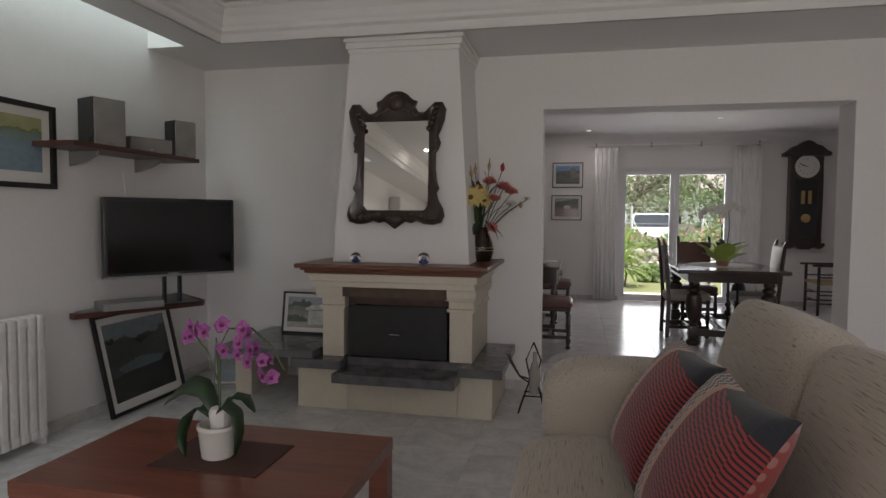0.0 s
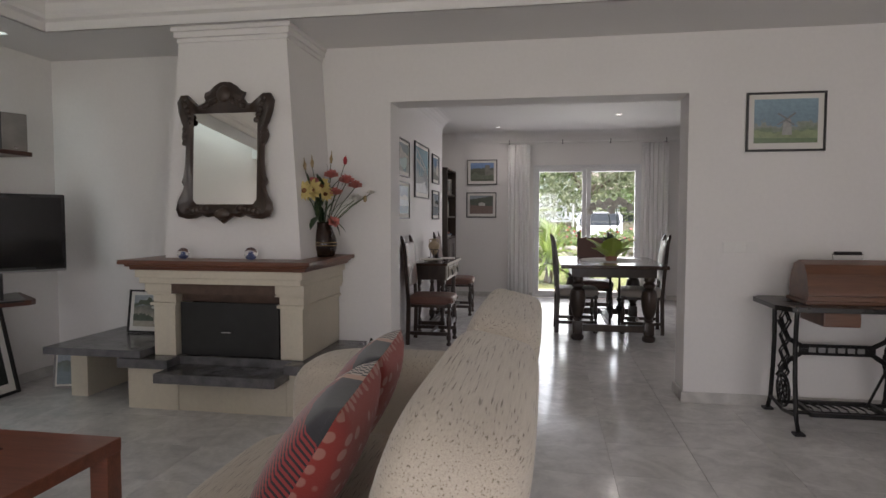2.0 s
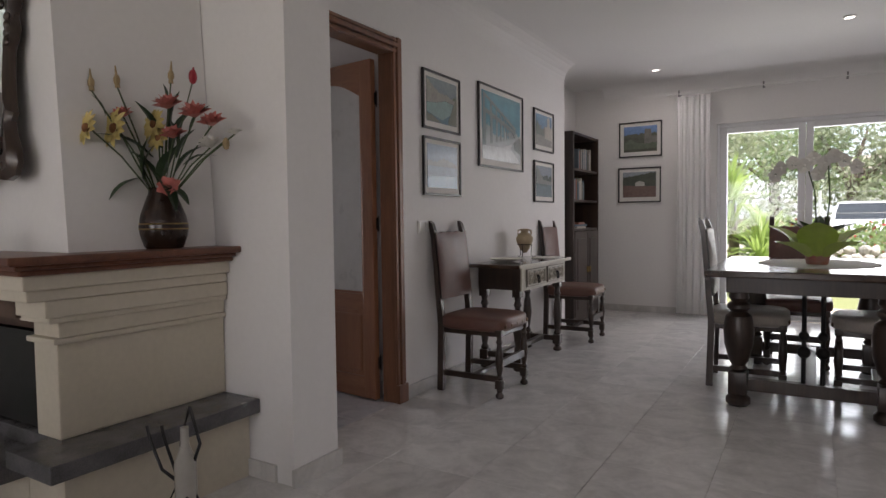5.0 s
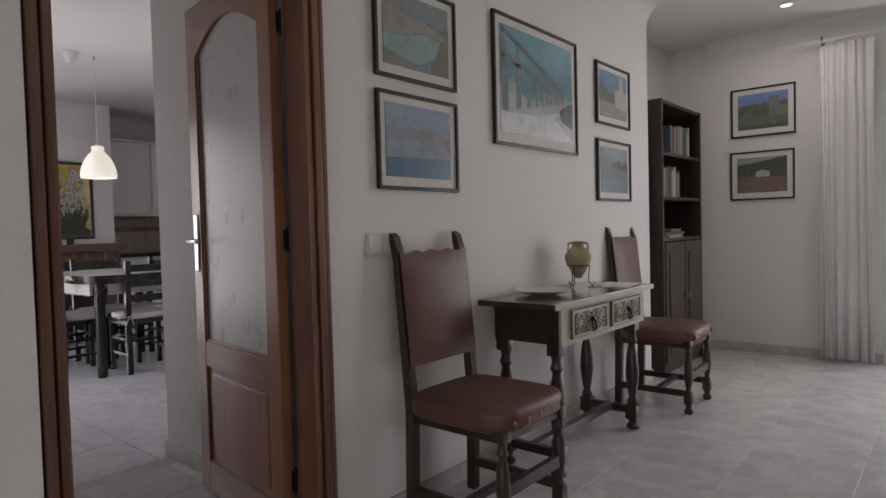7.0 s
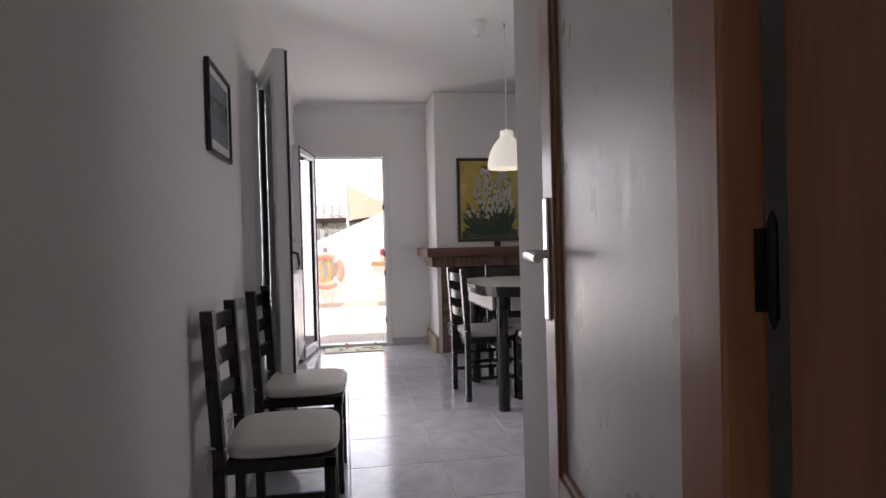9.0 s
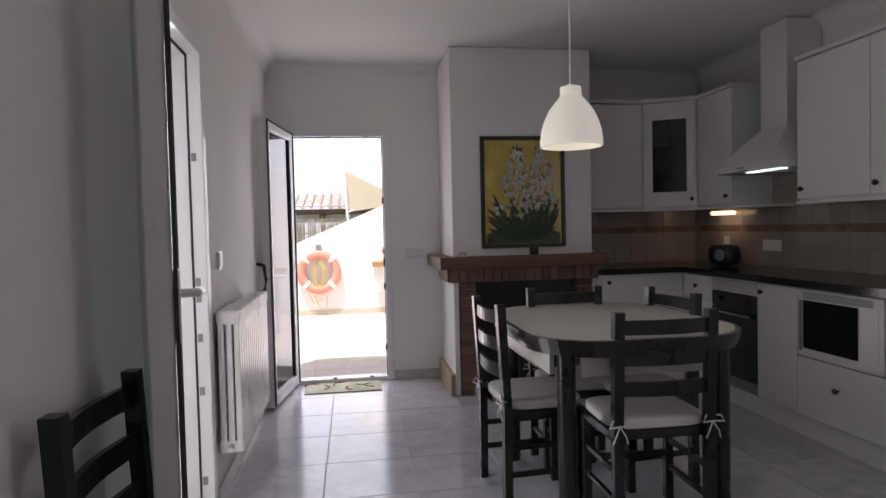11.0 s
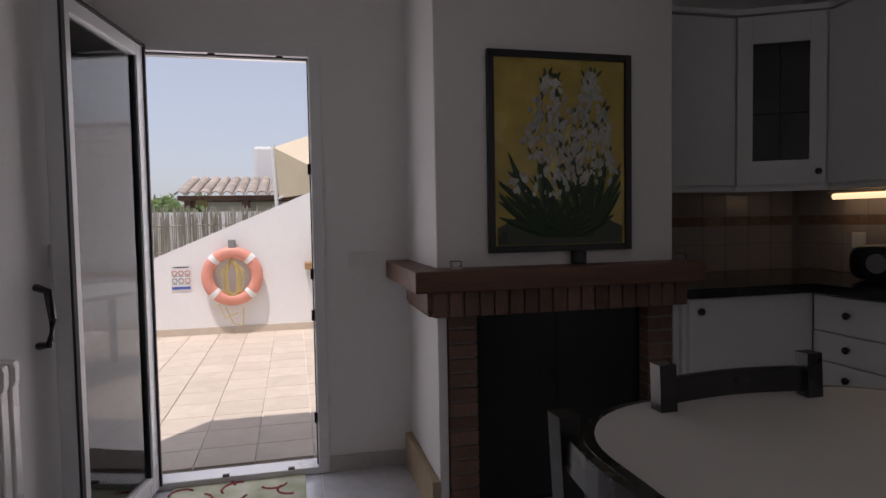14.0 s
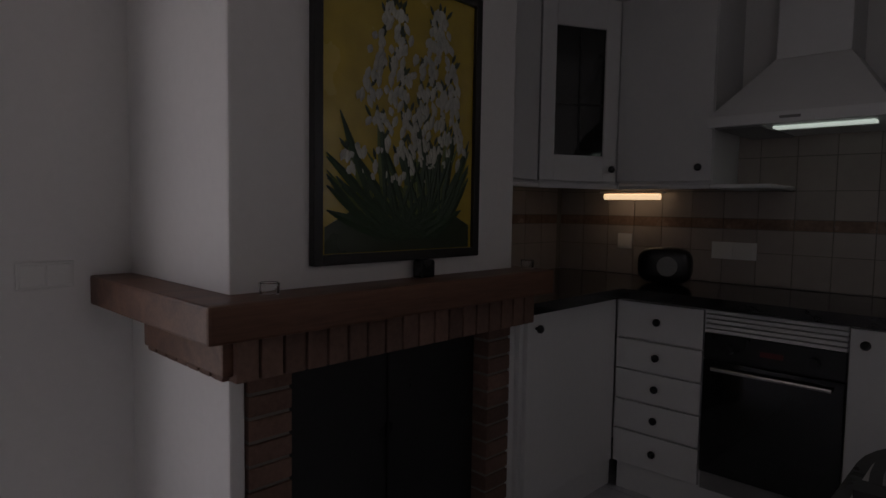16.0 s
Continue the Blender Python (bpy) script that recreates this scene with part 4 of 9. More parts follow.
printed(sp, 0.42, 0.32, 0.028, (0.10, 0.12, 0.09), rough_line(4, [(0, 0.75), (0.35, 0.9), (0.6, 0.8)], amp=0.05) + [(0.55, 0.66), (0.2, 0.7), (0, 0.62)], rough_line(5, [(0, 0.36), (0.25, 0.42), (0.5, 0.3)], amp=0.04) + [(0.5, 0.18), (0, 0.18)])
printed(sp, 0.42, 0.32, 0.028, (0.55, 0.54, 0.50), [(0.42, 0.62), (0.60, 0.74), (0.85, 0.75), (1.0, 0.66), (1.0, 0.60), (0.45, 0.57)], [(0.52, 0.10), (0.52, 0.56), (0.95, 0.56), (0.95, 0.12)], layer=1)
fr2 = framed("grey_leaning_frame", "small grey frame leaning in the corner", 0.24, 0.30, ART_COVE, pose(-2.26, 4.55, 0.005, -9, 0, 18), 0.012, 0.012, 0.015, GREYPL)

# glass balls, vase of flowers on the mantel
for x, y, r in ((-1.11, 4.20, 0.037), (-0.645, 4.20, 0.041)):
    gb = thing("paperweight", "clear glass paperweight with a blue swirl", "ornament", pose(x, y, 0.99), "glass balls on the mantel")
    part("ball", blob(bmesh.new(), (0, 0, r + 0.002), r, 20), BALLGLASS, gb, smooth=True)
    sw = bmesh.new()
    lathe(sw, [(0.0, 0.005), (r * 0.68, 0.010), (r * 0.74, r * 0.62), (r * 0.35, r * 0.9), (r * 0.2, r * 1.25), (0.0, r * 1.3)], seg=12, cap=False)
    part("swirl", sw, surface("blue_swirl_%d" % int(r * 1000), (0.015, 0.025, 0.10), 0.3, fine=60, coarse=30, var=0.5, col2=(0.15, 0.2, 0.4)), gb, smooth=True)

vs = thing("flower_vase", "dark vase of lilies, roses and daisies on the mantel", "vase", pose(-0.352, 4.70, 0.99))
vb = bmesh.new()
lathe(vb, [(0.055, 0), (0.062, 0.006), (0.075, 0.05), (0.079, 0.085), (0.072, 0.13), (0.056, 0.18), (0.044, 0.215), (0.042, 0.232), (0.046, 0.24), (0.039, 0.24), (0.036, 0.21), (0.05, 0.10), (0.0, 0.02)], seg=28, cap=False)
bmesh.ops.scale(vb, vec=(1.2, 1.2, 1.0), verts=vb.verts)
part("vase", vb, surface("black_lacquer_vase", (0.028, 0.016, 0.011), 0.2, fine=30, coarse=12, var=0.5, bump=0.05), vs, "black-brown lacquered vase", True)
for z, r in ((0.078, 0.0948), (0.098, 0.0938)):
    rb = bmesh.new()
    lathe(rb, [(r - 0.001, z - 0.003), (r + 0.0012, z), (r - 0.001, z + 0.003)], seg=28, cap=False)
    part("gold_band", rb, BRASS, vs)
rnd = random.Random(4)
ACROSS = Vector((0.95, 0.31, 0))
DISC = surface("brown_flower_disc", (0.22, 0.09, 0.03), 0.8, fine=200, var=0.3, bump=0.4)
BUD = surface("buff_lily_bud", (0.34, 0.25, 0.13), 0.6, fine=60, coarse=20, var=0.25, bump=0.1)


def petal_ring(bm, c, ax, r, n, width, lift, rng, start=0.0):
    """One ring of petals that lean out from the axis of a flower."""
    s = ax.orthogonal().normalized()
    q = ax.cross(s)
    for i in range(n):
        a = 2 * math.pi * i / n + start + rng.uniform(-0.08, 0.08)
        d = s * math.cos(a) + q * math.sin(a)
        k = r * rng.uniform(0.88, 1.08)
        leaf(bm, c + d * r * 0.1, c + (d + ax * lift) * k, r * width, 0.14, ax, 5)


def daisy(c, r):
    ax = Vector((rnd.uniform(-0.1, 0.35), -0.9, rnd.uniform(0.15, 0.45))).normalized()
    bm = bmesh.new()
    petal_ring(bm, c, ax, r, 12, 0.42, 0.12, rnd)
    petal_ring(bm, c + ax * 0.003, ax, r * 0.8, 9, 0.40, 0.25, rnd, 0.2)
    f = part("daisy", bm, YELLOW, vs, "pale yellow daisy")
    part("disc", blob(bmesh.new(), c + ax * 0.008, r * 0.26, 10, (1, 0.7, 1)), DISC, f)


def rose(c, r, mat, ax=(0.15, -0.35, 0.9)):
    ax = Vector(ax).normalized()
    bm = bmesh.new()
    for k, (n, w, lift, sc) in enumerate(((6, 0.95, 0.35, 1.0), (6, 0.9, 0.75, 0.85), (5, 0.8, 1.3, 0.62), (4, 0.7, 2.2, 0.4))):
        petal_ring(bm, c, ax, r * sc, n, w, lift, rnd, 0.5 * k)
    part("rose", bm, mat, vs)


def bud(c, tip, r, mat):
    bm = bmesh.new()
    a, d = Vector(c), Vector(tip) - Vector(c)
    tube(bm, [a, a + d * 0.15, a + d * 0.4, a + d * 0.7, a + d], r, 8, r * 0.25)
    blob(bm, a + d * 0.35, r * 1.25, 8, (1, 1, 1.8))
    part("bud", bm, mat, vs)


def at(u, z, depth=0.0):
    if u < 0:
        return Vector((0.15 * u, max(1.6 * u, -0.25) + depth, z))
    return ACROSS * u + Vector((0, depth, z))


ends = []
for u, z, dp, r in ((-0.078, 0.454, -0.05, 0.078), (-0.172, 0.445, -0.02, 0.07), (-0.012, 0.488, 0.0, 0.07), (0.03, 0.43, -0.03, 0.062)):
    daisy(at(u, z, dp), r)
    ends.append(at(u, z, dp + 0.01))
for u, z, dp, r, mt_ in ((-0.095, 0.505, 0.01, 0.045, PINK), (0.06, 0.55, -0.02, 0.06, PINK), (0.16, 0.515, 0.0, 0.065, PINK), (0.215, 0.482, 0.02, 0.056, PINK), (0.10, 0.432, -0.04, 0.052, PINK), (0.215, 0.395, 0.01, 0.052, WHITEP), (0.33, 0.44, 0.0, 0.032, WHITEP)):
    rose(at(u, z, dp), r, mt_)
    ends.append(at(u, z, dp))
rose(at(0.085, 0.235, -0.05), 0.046, PINK, (0.45, -0.6, 0.5))
ends.append(at(0.085, 0.24, -0.04))
for u0, z0, u1, z1, r, mt_ in ((-0.19, 0.585, -0.24, 0.665, 0.010, BUD), (-0.10, 0.61, -0.104, 0.69, 0.010, BUD), (0.055, 0.65, 0.06, 0.735, 0.010, BUD), (0.285, 0.415, 0.30, 0.385, 0.011, BUD), (0.152, 0.65, 0.158, 0.705, 0.013, RED)):
    bud(at(u0, z0), at(u1, z1), r, mt_)
    ends.append(at(u0, z0))
for e in ends:
    low = Vector((e.x * 0.12, e.y * 0.1, 0.20))
    part("stem", tube(bmesh.new(), [low, low.lerp(e, 0.55) + Vector((0, 0, 0.02)), e], 0.0032, 5), STEM, vs)
for (u0, z0), (u1, z1), w, dp in (((0.03, 0.30), (0.14, 0.145), 0.06, -0.06), ((-0.02, 0.28), (-0.09, 0.19), 0.05, -0.05), ((-0.03, 0.26), (0.03, 0.42), 0.05, -0.03), ((0.0, 0.24), (-0.08, 0.38), 0.045, 0.0), ((0.06, 0.30), (0.19, 0.40), 0.03, 0.0),
                                  ((0.05, 0.36), (0.13, 0.47), 0.035, 0.02), ((0.07, 0.40), (0.02, 0.52), 0.03, 0.01), ((-0.13, 0.50), (-0.20, 0.57), 0.02, 0.0), ((0.10, 0.33), (0.25, 0.36), 0.025, 0.0), ((0.11, 0.47), (0.20, 0.56), 0.02, 0.02), ((0.03, 0.58), (0.02, 0.65), 0.02, 0.0), ((0.01, 0.25), (0.10, 0.40), 0.07, -0.02), ((-0.01, 0.24), (0.0, 0.44), 0.07, -0.04), ((0.02, 0.36), (0.13, 0.56), 0.05, 0.02),
                                  ((0.0, 0.40), (-0.06, 0.57), 0.05, 0.0), ((0.06, 0.25), (0.17, 0.17), 0.05, -0.04), ((-0.02, 0.36), (-0.19, 0.43), 0.04, 0.0), ((0.04, 0.45), (0.08, 0.62), 0.035, 0.01)):
    part("leaf", leaf(bmesh.new(), at(u0, z0, dp), at(u1, z1, dp * 1.3), w, 0.14, None, 6), LEAF, vs)

# speaker shelf, loudspeakers
sh = thing("speaker_shelf", "dark reddish wall shelf carrying loudspeakers", "shelf")
part("board", boxes((-2.72, 3.28, 1.69, -2.43, 4.45, 1.72), bevel=0.003), SHELFWD, sh)
for y in (3.55, 4.12):
    bk = bmesh.new()
    prism(bk, [(-2.72, 1.689), (-2.52, 1.689), (-2.53, 1.66), (-2.60, 1.63), (-2.72, 1.60)], 1, y, y + 0.02)
    part("bracket", bk, GREYPL, sh)


def speaker(name, label, x, y, z, w, d, h, rz):
    t = thing(name, label, "loudspeaker", pose(x, y, z, 0, 0, rz), "loudspeakers on the shelf")
    part("cabinet", boxes((-w / 2, -d / 2, 0, w / 2, d / 2, h), bevel=0.004), BLACKPL, t)
    part("grille", boxes((-w / 2 + 0.004, -d / 2 - 0.012, 0.004, w / 2 - 0.004, -d / 2, h - 0.004), bevel=0.004), SPKCLOTH, t, "grey cloth grille")
    part("badge", boxes((-0.015, -d / 2 - 0.015, 0.02, 0.015, -d / 2 - 0.0125, 0.027)), CHROME, t)
    return t


speaker("loudspeaker", "black loudspeaker with grey cloth front", -2.56, 3.64, 1.72, 0.20, 0.17, 0.29, 70)
speaker("loudspeaker", "black loudspeaker with grey cloth front", -2.54, 4.38, 1.72, 0.165, 0.13, 0.265, 66)
speaker("centre_loudspeaker", "low centre loudspeaker with grey cloth front", -2.55, 4.03, 1.72, 0.30, 0.12, 0.10, 68)

# television on a corner shelf
TVA = math.degrees(math.atan2(0.69, 0.5))
cshelf = thing("corner_shelf", "dark corner shelf with a grey top under the television", "shelf")
cb2 = bmesh.new()
prism(cb2, [(-2.715, 3.52), (-2.66, 3.50), (-2.28, 4.24), (-2.30, 4.30), (-2.715, 4.60)], 2, 0.66, 0.695)
part("board", cb2, SHELFWD, cshelf)
cb2 = bmesh.new()
prism(cb2, [(-2.71, 3.56), (-2.66, 3.54), (-2.32, 4.24), (-2.71, 4.56)], 2, 0.6955, 0.701)
part("top_sheet", cb2, GREYPL, cshelf)
tv = thing("television", "black flat television on a stand", "television", pose(-2.36, 4.02, 0.701, 0, 0, TVA))
part("casing", boxes((-0.425, -0.025, 0.19, 0.425, 0.03, 0.715), bevel=0.012), BLACKPL, tv)
part("screen", boxes((-0.40, -0.0285, 0.225, 0.40, -0.0255, 0.69)), SCREEN, tv, "dark switched-off screen")
part("bezel_bar", boxes((-0.42, -0.0275, 0.192, 0.42, -0.0255, 0.205)), GREYPL, tv)
part("maker_mark", boxes((-0.035, -0.0295, 0.207, 0.035, -0.0285, 0.215)), GREYPL, tv)
part("stand", boxes((-0.06, -0.01, 0.0, -0.04, 0.03, 0.19), (0.04, -0.01, 0.0, 0.06, 0.03, 0.19), (-0.16, -0.08, 0.0, 0.16, 0.10, 0.012), bevel=0.003), BLACKPL, tv)
single("video_player", boxes((-0.18, -0.12, 0, 0.18, 0.11, 0.045), bevel=0.004), GREYPL, "flat grey video player under the television", "player", pose(-2.52, 3.80, 0.702, 0, 0, TVA))
cbl = bmesh.new()
tube(cbl, [(-2.716, 4.0, 1.60), (-2.712, 4.02, 1.45), (-2.716, 4.02, 1.30), (-2.712, 4.0, 1.2)], 0.004, 5)
single("speaker_cable", cbl, WHITEPL, "thin white cable down the wall", "cable")


def column_radiator(name, label, n, pitch, depth, h, m, hung=False):
    """A cast column radiator: rounded sections in a row along +x, its back along y = 0."""
    t = thing(name, label, "radiator", m)
    for i in range(n):
        b = bmesh.new()
        x = i * pitch
        for k in range(3):
            yy = -0.02 - (depth - 0.04) * k / 2
            box(b, x + 0.006, yy - 0.014, 0.07, x + pitch - 0.006, yy + 0.014, h - 0.05, 0.009)
        box(b, x + 0.002, -depth, h - 0.07, x + pitch - 0.002, 0, h, 0.018)
        box(b, x + 0.002, -depth, 0.04, x + pitch - 0.002, 0, 0.10, 0.016)
        part("section", b, RADPAINT, t)
    for pts, r in (([(n * pitch, -depth / 2, h - 0.035), (n * pitch + 0.03, -depth / 2, h - 0.035)], 0.012), ([(-0.04, -depth / 2, 0.07), (0, -depth / 2, 0.07)], 0.014)):
        part("valve", tube(bmesh.new(), pts, r), RADPAINT, t)
    if hung:
        part("wall_bracket", boxes((0.2, -0.02, h - 0.10, 0.23, 0.0135, h - 0.06), (n * pitch - 0.23, -0.02, h - 0.10, n * pitch - 0.2, 0.0135, h - 0.06)), RADPAINT, t)
        return t
    for x in (0.01, n * pitch - 0.03):
        part("foot", boxes((x, -depth + 0.01, 0, x + 0.02, -0.01, 0.045)), RADPAINT, t)
    return t


column_radiator("radiator", "cream enamelled column radiator under the painting", 16, 0.06, 0.10, 0.74, pose(-2.70, 2.28, 0, 0, 0, 90))

# coffee table with orchid
ctb = thing("coffee_table", "low reddish wooden coffee table", "table", pose(-0.92, 2.285, 0))
part("tabletop", boxes((-0.55, -0.335, 0.39, 0.55, 0.335, 0.44), bevel=0.004), COFFEE, ctb)
for sx in (-1, 1):
    for sy in (-1, 1):
        part("leg", boxes((min(sx * 0.548, sx * 0.475), min(sy * 0.333, sy * 0.26), 0, max(sx * 0.548, sx * 0.475), max(sy * 0.333, sy * 0.26), 0.39), bevel=0.003), COFFEE, ctb)
for y in (-0.325, 0.30):
    part("apron", boxes((-0.475, y, 0.33, 0.475, y + 0.025, 0.389)), COFFEE, ctb)
single("place_mat", boxes((-0.205, -0.145, 0, 0.205, 0.145, 0.004), bevel=0.001), wood("woven_brown_mat", (0.06, 0.024, 0.018), (0.09, 0.04, 0.03), 0.8, 0, 0), "dark brown woven mat on the coffee table", "mat", pose(-0.905, 2.295, 0.44))


def petal5(bm, c, r, axis, rng):
    c, ax = Vector(c), Vector(axis).normalized()
    s = ax.orthogonal().normalized()
    q = ax.cross(s)
    for i, w in enumerate((1.25, 0.7, 0.7, 1.25, 0.7)):
        a = 2 * math.pi * i / 5 + 0.3
        d = s * math.cos(a) + q * math.sin(a)
        leaf(bm, c, c + (d + ax * 0.15) * r, r * w, 0.12, ax, 4)
    blob(bm, c + ax * r * 0.2, r * 0.2, 6)
    return bm


op = thing("orchid", "magenta orchid in a white pot on the coffee table", "orchid", pose(-0.922, 2.285, 0.444))
pb = bmesh.new()
lathe(pb, [(0.052, 0), (0.056, 0.004), (0.067, 0.10), (0.071, 0.105), (0.071, 0.118), (0.062, 0.118), (0.058, 0.09), (0.0, 0.088)], seg=24, cap=False)
part("pot", pb, CERAMIC, op, "white ceramic pot", True)
wr = bmesh.new()
lathe(wr, [(0.03, 0.09), (0.038, 0.16), (0.032, 0.175), (0.0, 0.17)], 0.01, 0, 10, False)
part("inner_sleeve", wr, PAPER, op)
for pts, w in (([(0.0, -0.01, 0.14), (0.045, -0.02, 0.20), (0.095, -0.025, 0.17), (0.105, -0.03, 0.09), (0.09, -0.035, 0.02)], 0.055),
               ([(-0.01, 0.0, 0.14), (-0.05, -0.02, 0.19), (-0.10, -0.03, 0.15), (-0.12, -0.04, 0.07), (-0.10, -0.05, 0.01)], 0.06),
               ([(0.0, 0.01, 0.15), (-0.06, 0.02, 0.235), (-0.13, 0.03, 0.245), (-0.20, 0.03, 0.20), (-0.235, 0.03, 0.165)], 0.085),
               ([(0.0, 0.02, 0.15), (0.03, 0.05, 0.21), (0.06, 0.09, 0.19), (0.08, 0.12, 0.13)], 0.05)):
    lv = bmesh.new()
    rows, m = [], len(pts) * 3
    for i in range(m + 1):
        u = i / m * (len(pts) - 1)
        k = min(int(u), len(pts) - 2)
        p = Vector(pts[k]).lerp(Vector(pts[k + 1]), u - k)
        h = w * 0.5 * math.sin(math.pi * (0.12 + 0.86 * i / m)) ** 0.6
        side = Vector((0.25, 1.0, 0.15)).normalized() if abs(pts[-1][0]) < 0.15 else Vector((0.1, 0.8, 0.6)).normalized()
        rows.append([lv.verts.new(p - side * h), lv.verts.new(p + Vector((0, 0, -0.007))), lv.verts.new(p + side * h)])
    for r, q in zip(rows, rows[1:]):
        for k in range(2):
            lv.faces.new((r[k], r[k + 1], q[k + 1], q[k]))
    lo = part("leaf", lv, LEAF, op, smooth=True)
    lo.modifiers.new("thickness", "SOLIDIFY").thickness = 0.003
sm = bmesh.new()
tube(sm, [(0.01, 0, 0.15), (0.0, 0.02, 0.28), (-0.01, 0.03, 0.38), (0.03, 0.03, 0.455), (0.12, 0.03, 0.46), (0.20, 0.03, 0.40), (0.25, 0.02, 0.32)], 0.004, 6)
tube(sm, [(0.0, 0.02, 0.24), (-0.05, 0.03, 0.36), (-0.10, 0.03, 0.42), (-0.05, 0.03, 0.46)], 0.0035, 6)
tube(sm, [(0.0, 0.015, 0.16), (-0.02, 0.03, 0.42)], 0.003, 6)
part("flower_stem", sm, STEM, op)
rnd = random.Random(9)
for c in ((-0.10, 0.0, 0.43), (-0.075, 0.01, 0.452), (-0.13, 0.02, 0.42), (-0.105, 0.01, 0.462), (-0.045, 0.0, 0.448), (0.0, 0.02, 0.462), (0.02, 0.01, 0.475), (0.10, 0.01, 0.462), (0.115, 0.02, 0.445),
          (0.03, 0.0, 0.385), (0.085, 0.0, 0.372), (0.09, 0.0, 0.415), (0.135, 0.0, 0.395), (0.155, 0.01, 0.40), (0.13, -0.01, 0.352), (0.18, 0.0, 0.355), (0.205, 0.01, 0.362), (0.185, -0.01, 0.305), (0.215, 0.0, 0.30)):
    fb = bmesh.new()
    petal5(fb, c, rnd.uniform(0.025, 0.033), (rnd.uniform(-0.6, 0.6), -1, rnd.uniform(-0.35, 0.4)), rnd)
    bl = part("blossom", fb, MAGENTA, op)
    b = bmesh.new()
    blob(b, (c[0], c[1] - 0.010, c[2] - 0.004), 0.0075, 6)
    part("lip", b, LIP, bl)

# sofa and cushions
def sofa_cloth():
    """Cream upholstery with short dark woven dashes."""
    m, n, l, b = node_mat("cream_slub_upholstery")
    geo, mp = n.new("ShaderNodeNewGeometry"), n.new("ShaderNodeMapping")
    mp.inputs["Scale"].default_value = (280, 10, 330)
    l.new(geo.outputs["Position"], mp.inputs[0])
    d, f = n.new("ShaderNodeTexNoise"), n.new("ShaderNodeTexNoise")
    d.inputs["Scale"].default_value, d.inputs["Detail"].default_value = 1.0, 2
    f.inputs["Scale"].default_value, f.inputs["Detail"].default_value = 420, 2
    l.new(mp.outputs[0], d.inputs[0]), l.new(geo.outputs["Position"], f.inputs[0])
    ramp = n.new("ShaderNodeValToRGB")
    e = ramp.color_ramp.elements
    e[0].position, e[0].color = 0.31, (0.19, 0.15, 0.11, 1)
    e[1].position, e[1].color = 0.385, (0.50, 0.44, 0.365, 1)
    q = e.new(0.7)
    q.color = (0.57, 0.51, 0.43, 1)
    l.new(d.outputs[0], ramp.inputs[0]), l.new(ramp.outputs[0], b.inputs["Base Color"])
    b.inputs["Roughness"].default_value, b.inputs["Sheen Weight"].default_value = 0.9, 0.3
    mx = n.new("ShaderNodeMath")
    l.new(f.outputs[0], mx.inputs[0]), l.new(d.outputs[0], mx.inputs[1])
    bp = n.new("ShaderNodeBump")
    bp.inputs["Strength"].default_value, bp.inputs["Distance"].default_value = 0.5, 0.003
    l.new(mx.outputs[0], bp.inputs["Height"]), l.new(bp.outputs[0], b.inputs["Normal"])
    return m


